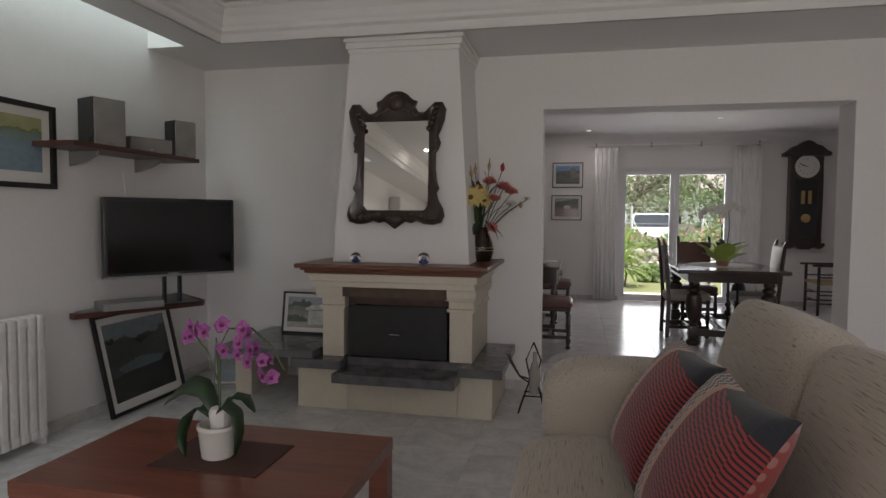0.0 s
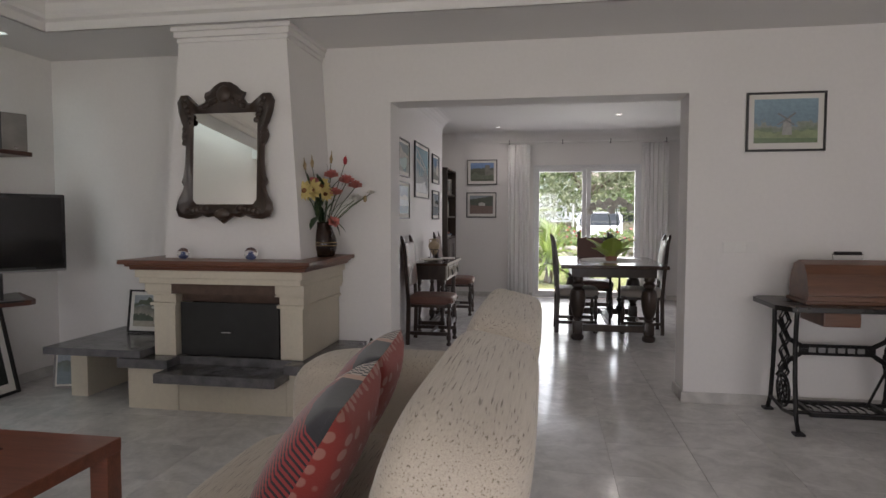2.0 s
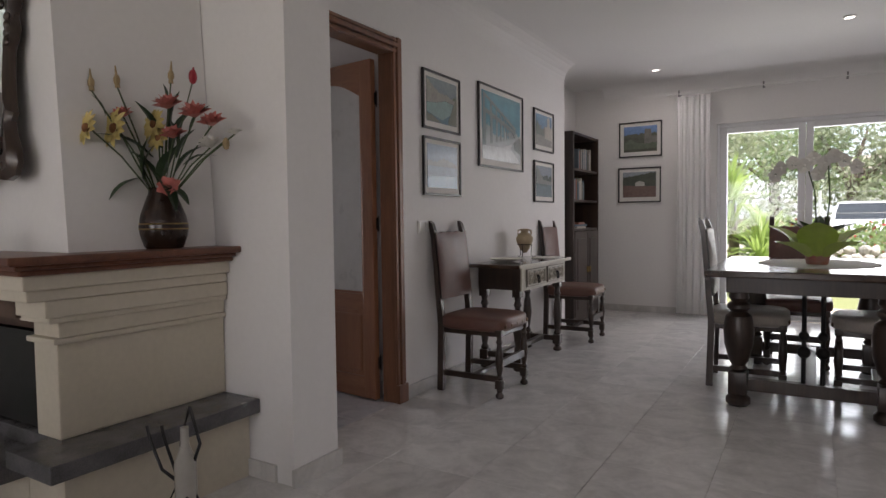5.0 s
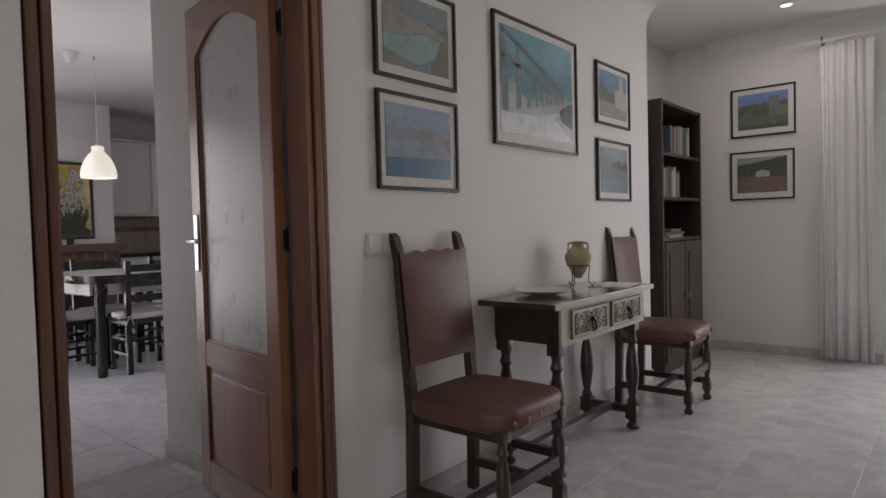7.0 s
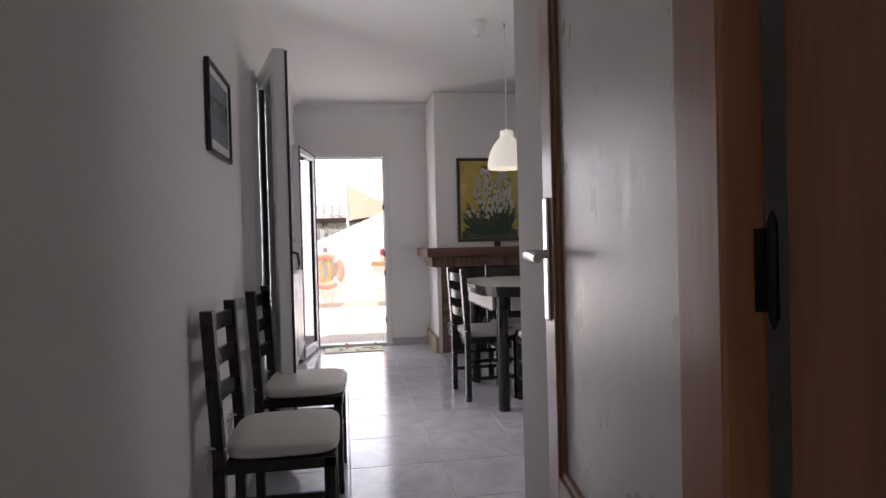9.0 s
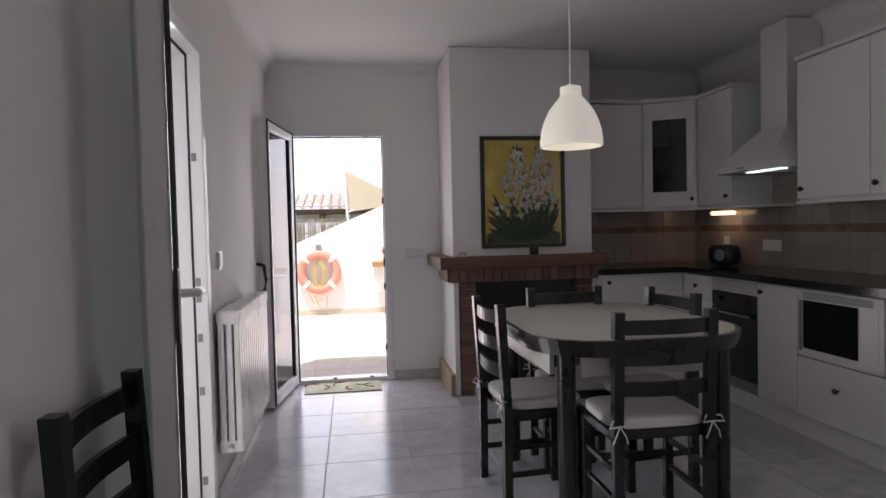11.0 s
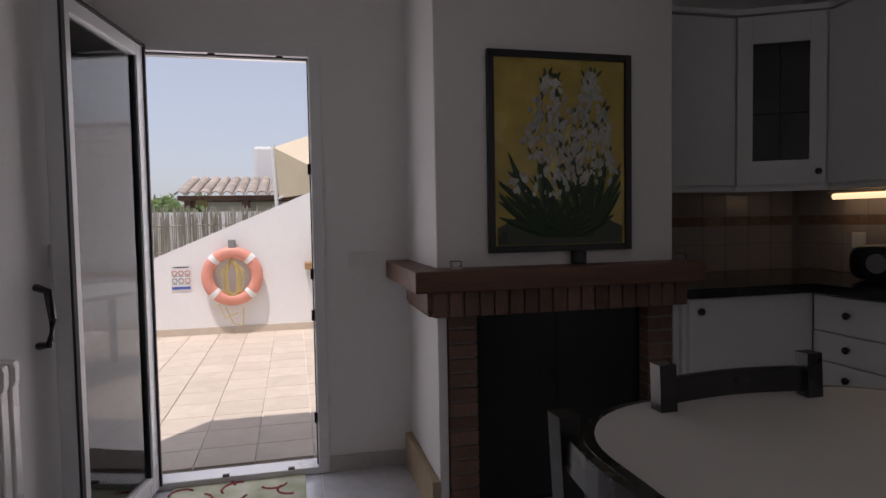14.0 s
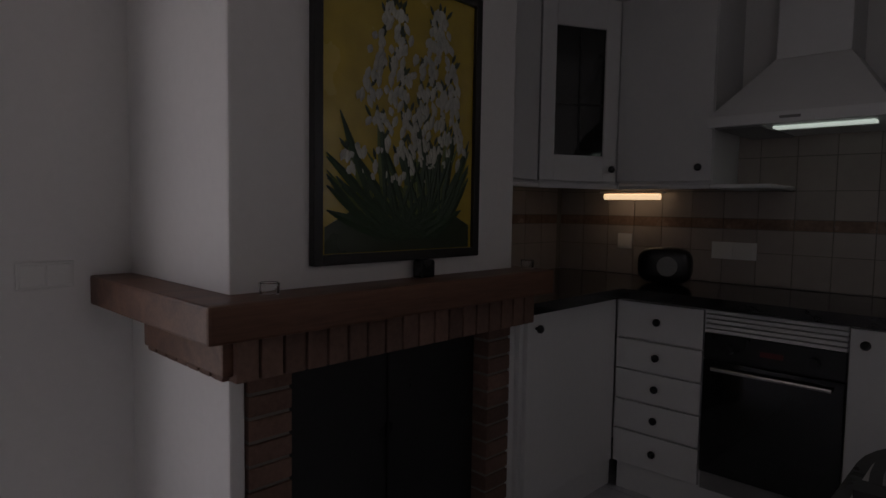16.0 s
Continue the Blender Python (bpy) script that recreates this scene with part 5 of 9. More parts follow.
def knit():
    """Red and charcoal zigzag weave, in the cushion's own coordinates."""
    m, n, l, b = node_mat("red_charcoal_weave")
    tc, sep = n.new("ShaderNodeTexCoord"), n.new("ShaderNodeSeparateXYZ")
    l.new(tc.outputs["Object"], sep.inputs[0])
    def calc(op, a, c=None):
        q = n.new("ShaderNodeMath")
        q.operation = op
        for k, v in enumerate((a, c)):
            if v is None:
                continue
            if isinstance(v, (int, float)):
                q.inputs[k].default_value = v
            else:
                l.new(v, q.inputs[k])
        return q.outputs[0]
    # slanted dark dashes in columns on red
    slant = calc("MULTIPLY", calc("FRACT", calc("MULTIPLY", sep.outputs["X"], 30.0)), 0.75)
    rows = calc("FRACT", calc("ADD", calc("MULTIPLY", sep.outputs["Z"], 78.0), slant))
    dash = calc("LESS_THAN", rows, 0.42)
    br = n.new("ShaderNodeMix")
    br.data_type = "RGBA"
    l.new(dash, br.inputs["Factor"])
    br.inputs["A"].default_value, br.inputs["B"].default_value = (0.33, 0.045, 0.045, 1), (0.025, 0.022, 0.028, 1)
    field = br.outputs["Result"]
    # charcoal along the top edge
    top = calc("GREATER_THAN", sep.outputs["Z"], calc("ADD", 0.19, calc("MULTIPLY", calc("ADD", sep.outputs["X"], 0.1), -0.2)))
    low = calc("LESS_THAN", sep.outputs["Z"], -0.185)
    char = calc("MAXIMUM", top, low)
    ch = n.new("ShaderNodeTexChecker")
    ch.inputs["Scale"].default_value = 90
    ch.inputs["Color1"].default_value, ch.inputs["Color2"].default_value = (0.55, 0.47, 0.40, 1), (0.03, 0.03, 0.035, 1)
    l.new(tc.outputs["Object"], ch.inputs[0])
    # stripe bands across the local x axis
    ramp = n.new("ShaderNodeValToRGB")
    ramp.color_ramp.interpolation = "CONSTANT"
    e = ramp.color_ramp.elements
    e[0].position, e[0].color = 0.0, (1, 0, 0, 1)
    e[1].position, e[1].color = 0.31, (0, 1, 0, 1)
    q = e.new(0.39)
    q.color = (0, 0, 0, 1)
    mr = n.new("ShaderNodeMapRange")
    mr.inputs[1].default_value, mr.inputs[2].default_value = -0.21, 0.21
    l.new(sep.outputs["X"], mr.inputs[0]), l.new(mr.outputs[0], ramp.inputs[0])
    s2 = n.new("ShaderNodeSeparateColor")
    l.new(ramp.outputs[0], s2.inputs[0])
    last = field
    for fac, src, colr in ((char, None, (0.03, 0.032, 0.04, 1)), (s2.outputs["Red"], ch.outputs[0], None), (s2.outputs["Green"], None, (0.50, 0.30, 0.22, 1))):
        mx = n.new("ShaderNodeMix")
        mx.data_type = "RGBA"
        l.new(fac, mx.inputs["Factor"]), l.new(last, mx.inputs["A"])
        if src is not None:
            l.new(src, mx.inputs["B"])
        else:
            mx.inputs["B"].default_value = colr
        last = mx.outputs["Result"]
    l.new(last, b.inputs["Base Color"])
    b.inputs["Roughness"].default_value, b.inputs["Sheen Weight"].default_value = 0.95, 0.3
    bp = n.new("ShaderNodeBump")
    bp.inputs["Strength"].default_value, bp.inputs["Distance"].default_value = 0.6, 0.003
    l.new(rows, bp.inputs["Height"]), l.new(bp.outputs[0], b.inputs["Normal"])
    return m


def dot_cloth(name, base, dot):
    """Coral cloth with rows of pale woven dots, in the cushion's own coordinates."""
    m, n, l, b = node_mat(name)
    tc, vo, nz = n.new("ShaderNodeTexCoord"), n.new("ShaderNodeTexVoronoi"), n.new("ShaderNodeTexNoise")
    vo.inputs["Scale"].default_value, vo.inputs["Randomness"].default_value = 26, 0.35
    nz.inputs["Scale"].default_value = 300
    l.new(tc.outputs["Object"], vo.inputs["Vector"]), l.new(tc.outputs["Object"], nz.inputs[0])
    ramp = n.new("ShaderNodeValToRGB")
    e = ramp.color_ramp.elements
    e[0].position, e[0].color, e[1].position, e[1].color = 0.30, rgba(dot), 0.38, rgba(base)
    l.new(vo.outputs["Distance"], ramp.inputs[0]), l.new(ramp.outputs[0], b.inputs["Base Color"])
    b.inputs["Roughness"].default_value, b.inputs["Sheen Weight"].default_value = 0.95, 0.3
    bp = n.new("ShaderNodeBump")
    bp.inputs["Strength"].default_value, bp.inputs["Distance"].default_value = 0.5, 0.002
    l.new(nz.outputs[0], bp.inputs["Height"]), l.new(bp.outputs[0], b.inputs["Normal"])
    return m


SOFA = sofa_cloth()
KNIT = knit()
REDCLOTH = dot_cloth("coral_dotted_cloth", (0.42, 0.06, 0.05), (0.55, 0.26, 0.22))
sf = thing("sofa", "cream slub-fabric sofa with two tall back cushions", "sofa", pose(0, 0, 0))
part("base", boxes((0.17, 1.10, 0.06, 1.12, 3.08, 0.30), bevel=0.03), SOFA, sf)
part("back_panel", boxes((1.02, 1.12, 0.30, 1.13, 3.10, 0.64), bevel=0.025), SOFA, sf)
for y0, y1 in ((2.80, 3.14), (1.05, 1.36)):
    b = bmesh.new()
    pillow(b, 0.62, (y0 + y1) / 2, 0.50, 0.86, y1 - y0, 0.44, 12, 4.0)
    part("armrest", b, SOFA, sf, smooth=True)
for y0, y1 in ((1.34, 2.08), (2.08, 2.84)):
    b = bmesh.new()
    pillow(b, 0.575, (y0 + y1) / 2, 0.365, 0.91, y1 - y0, 0.19, 12, 5)
    part("seat_cushion", b, SOFA, sf, smooth=True)
for y0, y1 in ((1.34, 2.25), (2.25, 3.17)):
    b = bmesh.new()
    pillow(b, 0, (y0 + y1) / 2, 0, 0.24, y1 - y0, 0.66, 16, 5.5)
    bmesh.ops.transform(b, matrix=pose(1.01, 0, 0.655, 0, 13, 0), verts=b.verts)
    part("back_cushion", b, SOFA, sf, smooth=True)
for x in (0.3, 1.1):
    for y in (1.2, 3.04):
        part("foot", boxes((x - 0.03, y - 0.03, 0, x + 0.03, y + 0.03, 0.06)), BLACKWD, sf)


def throw_cushion(m, label):
    t = thing("throw_cushion", label, "cushion", m, "cushions on the sofa")
    b = bmesh.new()
    bmesh.ops.create_grid(b, x_segments=18, y_segments=18, size=0.215)
    top = [v for v in b.verts]
    def puff(x, y, s):
        u, v = 1 - (x / 0.215) ** 2, 1 - (y / 0.215) ** 2
        pinch = 1 - 0.09 * (1 - (abs(x) / 0.215) ** 2) * (abs(y) / 0.215) ** 3
        pinch2 = 1 - 0.09 * (1 - (abs(y) / 0.215) ** 2) * (abs(x) / 0.215) ** 3
        return Vector((x * pinch2, s * 0.085 * (max(u, 0) * max(v, 0)) ** 0.42, y * pinch))
    for v in top:
        v.co = puff(v.co.x, v.co.y, -1)
    part("front", b, KNIT, t, "red and charcoal woven front", True)
    b = bmesh.new()
    bmesh.ops.create_grid(b, x_segments=18, y_segments=18, size=0.215)
    for v in b.verts:
        v.co = puff(v.co.x, v.co.y, 1)
    part("back", b, REDCLOTH, t, "coral red back with pale dots", True)
    return t


def lean(c):
    """The pose of a cushion that leans back on the sofa, its striped edge towards the arm."""
    x, z = Vector((0.10, -0.99, 0)).normalized(), Vector((0.52, 0.0, 0.86))
    z = (z - x * z.dot(x)).normalized()
    y = z.cross(x)
    return Matrix.Translation(c) @ Matrix((x, y, z)).transposed().to_4x4() @ Matrix.Scale(1.1, 4)


throw_cushion(lean((0.60, 2.43, 0.675)), "red and charcoal woven cushion leaning on the sofa back")
throw_cushion(lean((0.645, 1.97, 0.675)), "red and charcoal woven cushion with a coral back")

# iron rack beside the hearth
rk = thing("iron_rack", "black wrought-iron stand beside the hearth", "stand", pose(0.05, 4.45, 0))
b = bmesh.new()
for s in (-1, 1):
    tube(b, [(s * 0.09, -0.06, 0), (s * 0.06, -0.02, 0.10), (s * 0.02, 0.02, 0.22), (s * 0.05, 0.05, 0.34), (0, 0.05, 0.46)], 0.006, 6)
    tube(b, [(s * 0.09, 0.08, 0), (s * 0.05, 0.05, 0.12), (s * 0.02, 0.02, 0.22)], 0.006, 6)
tube(b, [(-0.02, 0, 0.22), (-0.09, 0, 0.24), (-0.15, 0, 0.33), (-0.17, 0, 0.38)], 0.006, 6)
tube(b, [(-0.02, 0.05, 0.18), (-0.09, 0.05, 0.22), (-0.15, 0.05, 0.33), (-0.16, 0.05, 0.37)], 0.006, 6)
tube(b, [(-0.06, -0.02, 0.11), (0.06, -0.02, 0.11)], 0.005, 6)
tube(b, [(-0.06, 0.05, 0.12), (0.06, 0.05, 0.12)], 0.005, 6)
part("frame", b, IRON, rk)
b = bmesh.new()
lathe(b, [(0.03, 0.12), (0.036, 0.13), (0.036, 0.28), (0.014, 0.34), (0.014, 0.40), (0.0, 0.40)], 0.01, 0.02, 12, False)
part("bottle", b, surface("pale_bottle", (0.42, 0.40, 0.36), 0.2, fine=30, var=0.1), rk, smooth=True)

# sewing machine on its treadle stand
sw = thing("sewing_machine", "treadle sewing machine on a black cast-iron stand", "sewing machine", pose(2.99, 4.66, 0))
b = bmesh.new()
prism(b, [(-0.46, -0.17), (-0.40, -0.28), (0.46, -0.28), (0.46, 0.295), (-0.40, 0.295), (-0.46, 0.22)], 2, 0.722, 0.75)
part("tabletop", b, BLACKWD, sw, "dark-stained wooden tabletop")
part("drawer", boxes((-0.22, -0.24, 0.635, -0.02, 0.1, 0.72), bevel=0.01), BOXWOOD, sw)
b = bmesh.new()
prof = [(-0.14, 0.752), (-0.14, 0.80), (-0.15, 0.805), (-0.15, 0.82), (-0.14, 0.86), (-0.12, 0.93), (-0.08, 0.985), (0.0, 1.01), (0.08, 0.985), (0.12, 0.93), (0.14, 0.86), (0.15, 0.82), (0.15, 0.805), (0.14, 0.80), (0.14, 0.752)]
prism(b, prof, 0, -0.27, 0.27)
box(b, -0.285, -0.155, 0.751, 0.285, 0.155, 0.775, 0.006)
part("case", b, BOXWOOD, sw, "domed brown wooden case")
b = bmesh.new()
tube(b, [(-0.08, 0, 1.0), (-0.085, 0, 1.045), (0.085, 0, 1.045), (0.08, 0, 1.0)], 0.005, 6)
part("handle_bail", b, CHROME, sw)
b = bmesh.new()
tube(b, [(-0.075, 0, 1.05), (0.075, 0, 1.05)], 0.011, 8)
part("handle_grip", b, BLACKPL, sw)
for sx in (-1, 1):
    x0 = sx * 0.34
    b = bmesh.new()
    for y in (-0.21, 0.21):
        k = 1 if y > 0 else -1
        tube(b, [(x0, y * 0.86, 0.72), (x0, y * 0.80, 0.5), (x0, y * 0.86, 0.30), (x0, y * 1.0, 0.10), (x0, y * 1.22, 0.012)], 0.014, 8)
        box(b, x0 - 0.03, y * 1.22 - 0.03, 0, x0 + 0.03, y * 1.22 + 0.03, 0.014, 0.003)
    for zc, r in ((0.64, 0.06), (0.53, 0.05), (0.43, 0.05), (0.33, 0.055)):
        for s in (-1, 1):
            tube(b, [(x0, s * 0.02, zc + r), (x0, s * (0.02 + r * 1.2), zc), (x0, s * 0.02, zc - r)], 0.007, 6)
            tube(b, [(x0, s * 0.02, zc + r), (x0, -s * 0.05, zc), (x0, s * 0.02, zc - r)], 0.006, 6)
    for r in (0.10, 0.06):
        tube(b, [(x0, r * math.cos(a), 0.20 + r * math.sin(a)) for a in (2 * math.pi * i / 20 for i in range(21))], 0.008, 6)
    for i in range(6):
        a = math.pi * i / 3
        tube(b, [(x0, 0, 0.20), (x0, 0.10 * math.cos(a), 0.20 + 0.10 * math.sin(a))], 0.006, 5)
    tube(b, [(x0, -0.20, 0.10), (x0, 0, 0.075), (x0, 0.20, 0.10)], 0.011, 6)
    tube(b, [(x0, -0.18, 0.71), (x0, 0.18, 0.71)], 0.012, 6)
    part("stand_side", b, IRON, sw, "pierced black cast-iron side")
b = bmesh.new()
tube(b, [(-0.34, 0.10, 0.62), (-0.28, 0.10, 0.50), (-0.20, 0.10, 0.455), (0.20, 0.10, 0.455), (0.28, 0.10, 0.50), (0.34, 0.10, 0.62)], 0.016, 8)
tube(b, [(-0.34, 0.10, 0.26), (-0.28, 0.10, 0.36), (-0.20, 0.10, 0.415), (0.20, 0.10, 0.415), (0.28, 0.10, 0.36), (0.34, 0.10, 0.26)], 0.016, 8)
box(b, -0.22, 0.092, 0.415, 0.22, 0.10, 0.455)
part("cross_brace", b, IRON, sw)
for i in range(6):
    part("maker_plate_mark", boxes((-0.165 + 0.056 * i, 0.085, 0.42, -0.125 + 0.056 * i, 0.0915, 0.452), bevel=0.001), GREYPL, sw)
b = bmesh.new()
tube(b, [(-0.34, -0.10, 0.09), (0.34, -0.10, 0.09)], 0.012, 8)
tube(b, [(-0.34, 0.12, 0.09), (0.34, 0.12, 0.09)], 0.012, 8)
part("treadle_bar", b, IRON, sw)
b = boxes((-0.23, -0.14, 0.075, -0.205, 0.15, 0.10), (0.205, -0.14, 0.075, 0.23, 0.15, 0.10), (-0.205, -0.14, 0.075, 0.205, -0.115, 0.10), (-0.205, 0.125, 0.075, 0.205, 0.15, 0.10))
for i in range(9):
    tube(b, [(-0.2 + 0.05 * i, -0.115, 0.088), (-0.17 + 0.05 * i, 0.005, 0.088), (-0.2 + 0.05 * i, 0.125, 0.088)], 0.006, 5)
part("treadle", b, IRON, sw, "pierced iron treadle")
b = bmesh.new()
tube(b, [(0.31, 0.02 + 0.155 * math.cos(a), 0.36 + 0.155 * math.sin(a)) for a in (2 * math.pi * i / 28 for i in range(29))], 0.012, 8)
for i in range(5):
    a = 2 * math.pi * i / 5
    tube(b, [(0.31, 0.02, 0.36), (0.31, 0.02 + 0.155 * math.cos(a), 0.36 + 0.155 * math.sin(a))], 0.008, 6)
part("flywheel", b, IRON, sw)
b = bmesh.new()
tube(b, [(0.28, 0.03, 0.40), (0.16, 0.05, 0.10)], 0.008, 6)
part("pitman_rod", b, IRON, sw)


def switch_plate(label, w, h, n, m):
    t = thing("wall_switch", label, "switch", m)
    part("plate", boxes((-w / 2, -0.007, 0, w / 2, 0, h), bevel=0.003), WHITEPL, t)
    for i in range(n):
        a = -w / 2 + 0.006 + (w - 0.012) * i / n
        part("rocker", boxes((a + 0.002, -0.011, 0.008, a + (w - 0.012) / n - 0.002, -0.0065, h - 0.008), bevel=0.002), WHITEPL, t)
    return t


switch_plate("white three-gang wall switch", 0.225, 0.075, 3, pose(2.465, 4.968, 1.03))
# wall air conditioner on the far side of the living room
ac = thing("air_conditioner", "white wall air conditioner high on the wall", "air conditioner", pose(-2.718, -1.9, 2.0, 0, 0, 90))
part("body", boxes((-0.42, -0.20, 0, 0.42, 0, 0.28), bevel=0.03), WHITEPL, ac)
part("louvre", boxes((-0.38, -0.205, 0.02, 0.38, -0.19, 0.06), bevel=0.004), GREYPL, ac)

# ---- dining room ----


def turned_leg(bm, x, y, h, r=0.026, seg=12):
    """A turned chair or table leg: bun foot, block, ring and baluster."""
    lathe(bm, [(r * 0.6, 0.0), (r * 0.95, 0.008), (r * 1.0, 0.022), (r * 0.55, 0.04), (r * 0.75, 0.05), (r * 0.6, 0.06)], x, y, seg)
    box(bm, x - r * 0.85, y - r * 0.85, 0.06, x + r * 0.85, y + r * 0.85, 0.06 + 0.13 * h, 0.003)
    z0, z1 = 0.06 + 0.13 * h, h - 0.09 * h
    d = z1 - z0
    lathe(bm, [(r * 0.6, z0), (r * 0.85, z0 + 0.04 * d), (r * 0.5, z0 + 0.10 * d), (r * 0.75, z0 + 0.22 * d), (r * 1.0, z0 + 0.42 * d), (r * 0.8, z0 + 0.66 * d), (r * 0.5, z0 + 0.80 * d),
               (r * 0.8, z0 + 0.86 * d), (r * 0.55, z0 + 0.93 * d), (r * 0.7, z1)], x, y, seg)
    box(bm, x - r * 0.85, y - r * 0.85, z1, x + r * 0.85, y + r * 0.85, h, 0.003)
    return bm


def spanish_chair(label, cloth, m, group):
    """A high-backed chair with leather seat and back, faces +x; origin on the floor at the middle of the seat."""
    t = thing("dining_chair", label, "chair", m, group)
    for y in (-0.185, 0.185):
        b = bmesh.new()
        turned_leg(b, 0.20, y, 0.42)
        part("front_leg", b, OAKDARK, t, smooth=True)
        b = bmesh.new()
        prism(b, [(-0.235, 0.0), (-0.195, 0.0), (-0.185, 0.42), (-0.245, 1.02), (-0.262, 1.07), (-0.285, 1.085), (-0.285, 1.05), (-0.27, 0.98), (-0.225, 0.42)], 1, y - 0.017, y + 0.017)
        part("back_post", b, OAKDARK, t)
        part("side_stretcher", boxes((-0.20, y - 0.013, 0.10, 0.19, y + 0.013, 0.135), bevel=0.003), OAKDARK, t)
    part("cross_stretcher", boxes((0.0, -0.172, 0.105, 0.03, 0.172, 0.13), bevel=0.003), OAKDARK, t)
    part("front_stretcher", boxes((0.187, -0.17, 0.19, 0.213, 0.17, 0.235), bevel=0.003), OAKDARK, t)
    part("seat_rail", boxes((-0.20, -0.19, 0.375, 0.205, 0.19, 0.41), bevel=0.004), OAKDARK, t)
    b = bmesh.new()
    pillow(b, 0.005, 0, 0.446, 0.465, 0.45, 0.10, 12, 5)
    part("seat", b, cloth, t, "padded leather seat", True)
    b = bmesh.new()
    rows = []
    for i in range(13):
        z = 0.585 + 0.43 * i / 12
        x = -0.192 - 0.060 * (z - 0.42) / 0.6
        row = []
        for j in range(13):
            y = -0.198 + 0.396 * j / 12
            bulge = 0.016 * (math.sin(math.pi * i / 12) * math.sin(math.pi * j / 12)) ** 0.5
            dz = 0.010 * abs(math.sin(math.pi * 4 * j / 12)) if i == 12 else 0
            row.append((x + bulge + 0.016, y, z - dz))
        rows.append(row)
    fr = [[b.verts.new(p) for p in r] for r in rows]
    bk = [[b.verts.new((p[0] - 0.014 - 0.016 * math.sin(math.pi * i / 12), p[1], p[2])) for i, p in enumerate(r)] for r in rows]
    for i in range(12):
        for j in range(12):
            b.faces.new((fr[i][j], fr[i][j + 1], fr[i + 1][j + 1], fr[i + 1][j]))
            b.faces.new((bk[i][j], bk[i + 1][j], bk[i + 1][j + 1], bk[i][j + 1]))
    for j in range(12):
        b.faces.new((fr[0][j], bk[0][j], bk[0][j + 1], fr[0][j + 1])), b.faces.new((fr[12][j], fr[12][j + 1], bk[12][j + 1], bk[12][j]))
    part("backrest", b, cloth, t, "leather back panel", True)
    for k in range(5):
        nb = bmesh.new()
        blob(nb, (0.2335, -0.16 + 0.08 * k, 0.438), 0.014, 8, (0.5, 1, 1))
        part("stud", nb, STUD, t)
    return t


WALLCH = "chairs along the dining wall"
spanish_chair("dark wooden chair with brown leather seat and back", LEATHER, pose(0.055, 6.69, 0), WALLCH)
spanish_chair("dark wooden chair with brown leather seat and back", LEATHER, pose(0.02, 8.57, 0, 0, 0, 2), WALLCH)
TABCH = "chairs round the dining table"
spanish_chair("dark wooden chair with pale leather back at the table", CREAMLEA, pose(1.52, 7.62, 0, 0, 0, 2), TABCH)
spanish_chair("dark wooden chair with pale leather back at the table", CREAMLEA, pose(2.22, 7.64, 0, 0, 0, 178), TABCH)
spanish_chair("dark wooden chair with brown leather seat behind the table", LEATHER, pose(1.78, 8.42, 0, 0, 0, -90), TABCH)

dt = thing("dining_table", "dark oak dining table on bulbous turned legs", "table", pose(1.87, 7.66, 0))
part("tabletop", boxes((-0.53, -0.71, 0.745, 0.53, 0.71, 0.785), bevel=0.008), OAKTOP, dt, "polished dark oak top")
part("frieze", boxes((-0.42, -0.64, 0.655, 0.42, -0.60, 0.744), (-0.42, 0.60, 0.655, 0.42, 0.64, 0.744), (-0.42, -0.60, 0.655, -0.38, 0.60, 0.744), (0.38, -0.60, 0.655, 0.42, 0.60, 0.744), bevel=0.004), OAKDARK, dt)
for x in (-0.355, 0.355):
    for y in (-0.60, 0.60):
        b = bmesh.new()
        lathe(b, [(0.05, 0), (0.066, 0.015), (0.066, 0.045), (0.04, 0.07)], x, y, 18)
        box(b, x - 0.05, y - 0.05, 0.07, x + 0.05, y + 0.05, 0.20, 0.006)
        lathe(b, [(0.035, 0.20), (0.05, 0.215), (0.035, 0.235), (0.055, 0.27), (0.078, 0.36), (0.082, 0.45), (0.07, 0.52), (0.042, 0.545), (0.062, 0.565), (0.062, 0.585), (0.04, 0.605), (0.055, 0.625), (0.05, 0.656)], x, y, 18)
        part("leg", b, OAKDARK, dt, smooth=True)
for y in (-0.60, 0.60):
    part("end_stretcher", boxes((-0.305, y - 0.03, 0.095, 0.305, y + 0.03, 0.165), bevel=0.004), OAKDARK, dt)
part("long_stretcher", boxes((-0.035, -0.57, 0.10, 0.035, 0.57, 0.16), bevel=0.004), OAKDARK, dt)
for x in (-0.03, 0.06):
    b = bmesh.new()
    tube(b, [(x, -0.60, 0.166), (x, -0.60, 0.655)], 0.012, 8)
    blob(b, (x, -0.60, 0.34), 0.035, 10), blob(b, (x, -0.60, 0.43), 0.028, 10)
    part("spindle", b, IRON, dt, smooth=True)
b = bmesh.new()
rnd = random.Random(2)
ring = [(0.33 * math.cos(a) * (1 + 0.03 * math.sin(17 * a)), 0.42 * math.sin(a) * (1 + 0.03 * math.sin(17 * a))) for a in (2 * math.pi * i / 72 for i in range(72))]
prism(b, ring, 2, 0.0, 0.004)
single("table_runner", b, CUSHWHITE, "white lace cloth on the dining table", "cloth", pose(1.90, 7.72, 0.785))
po = thing("potted_orchid", "white orchid in lime wrapping on the dining table", "orchid", pose(1.90, 7.62, 0.789))
b = bmesh.new()
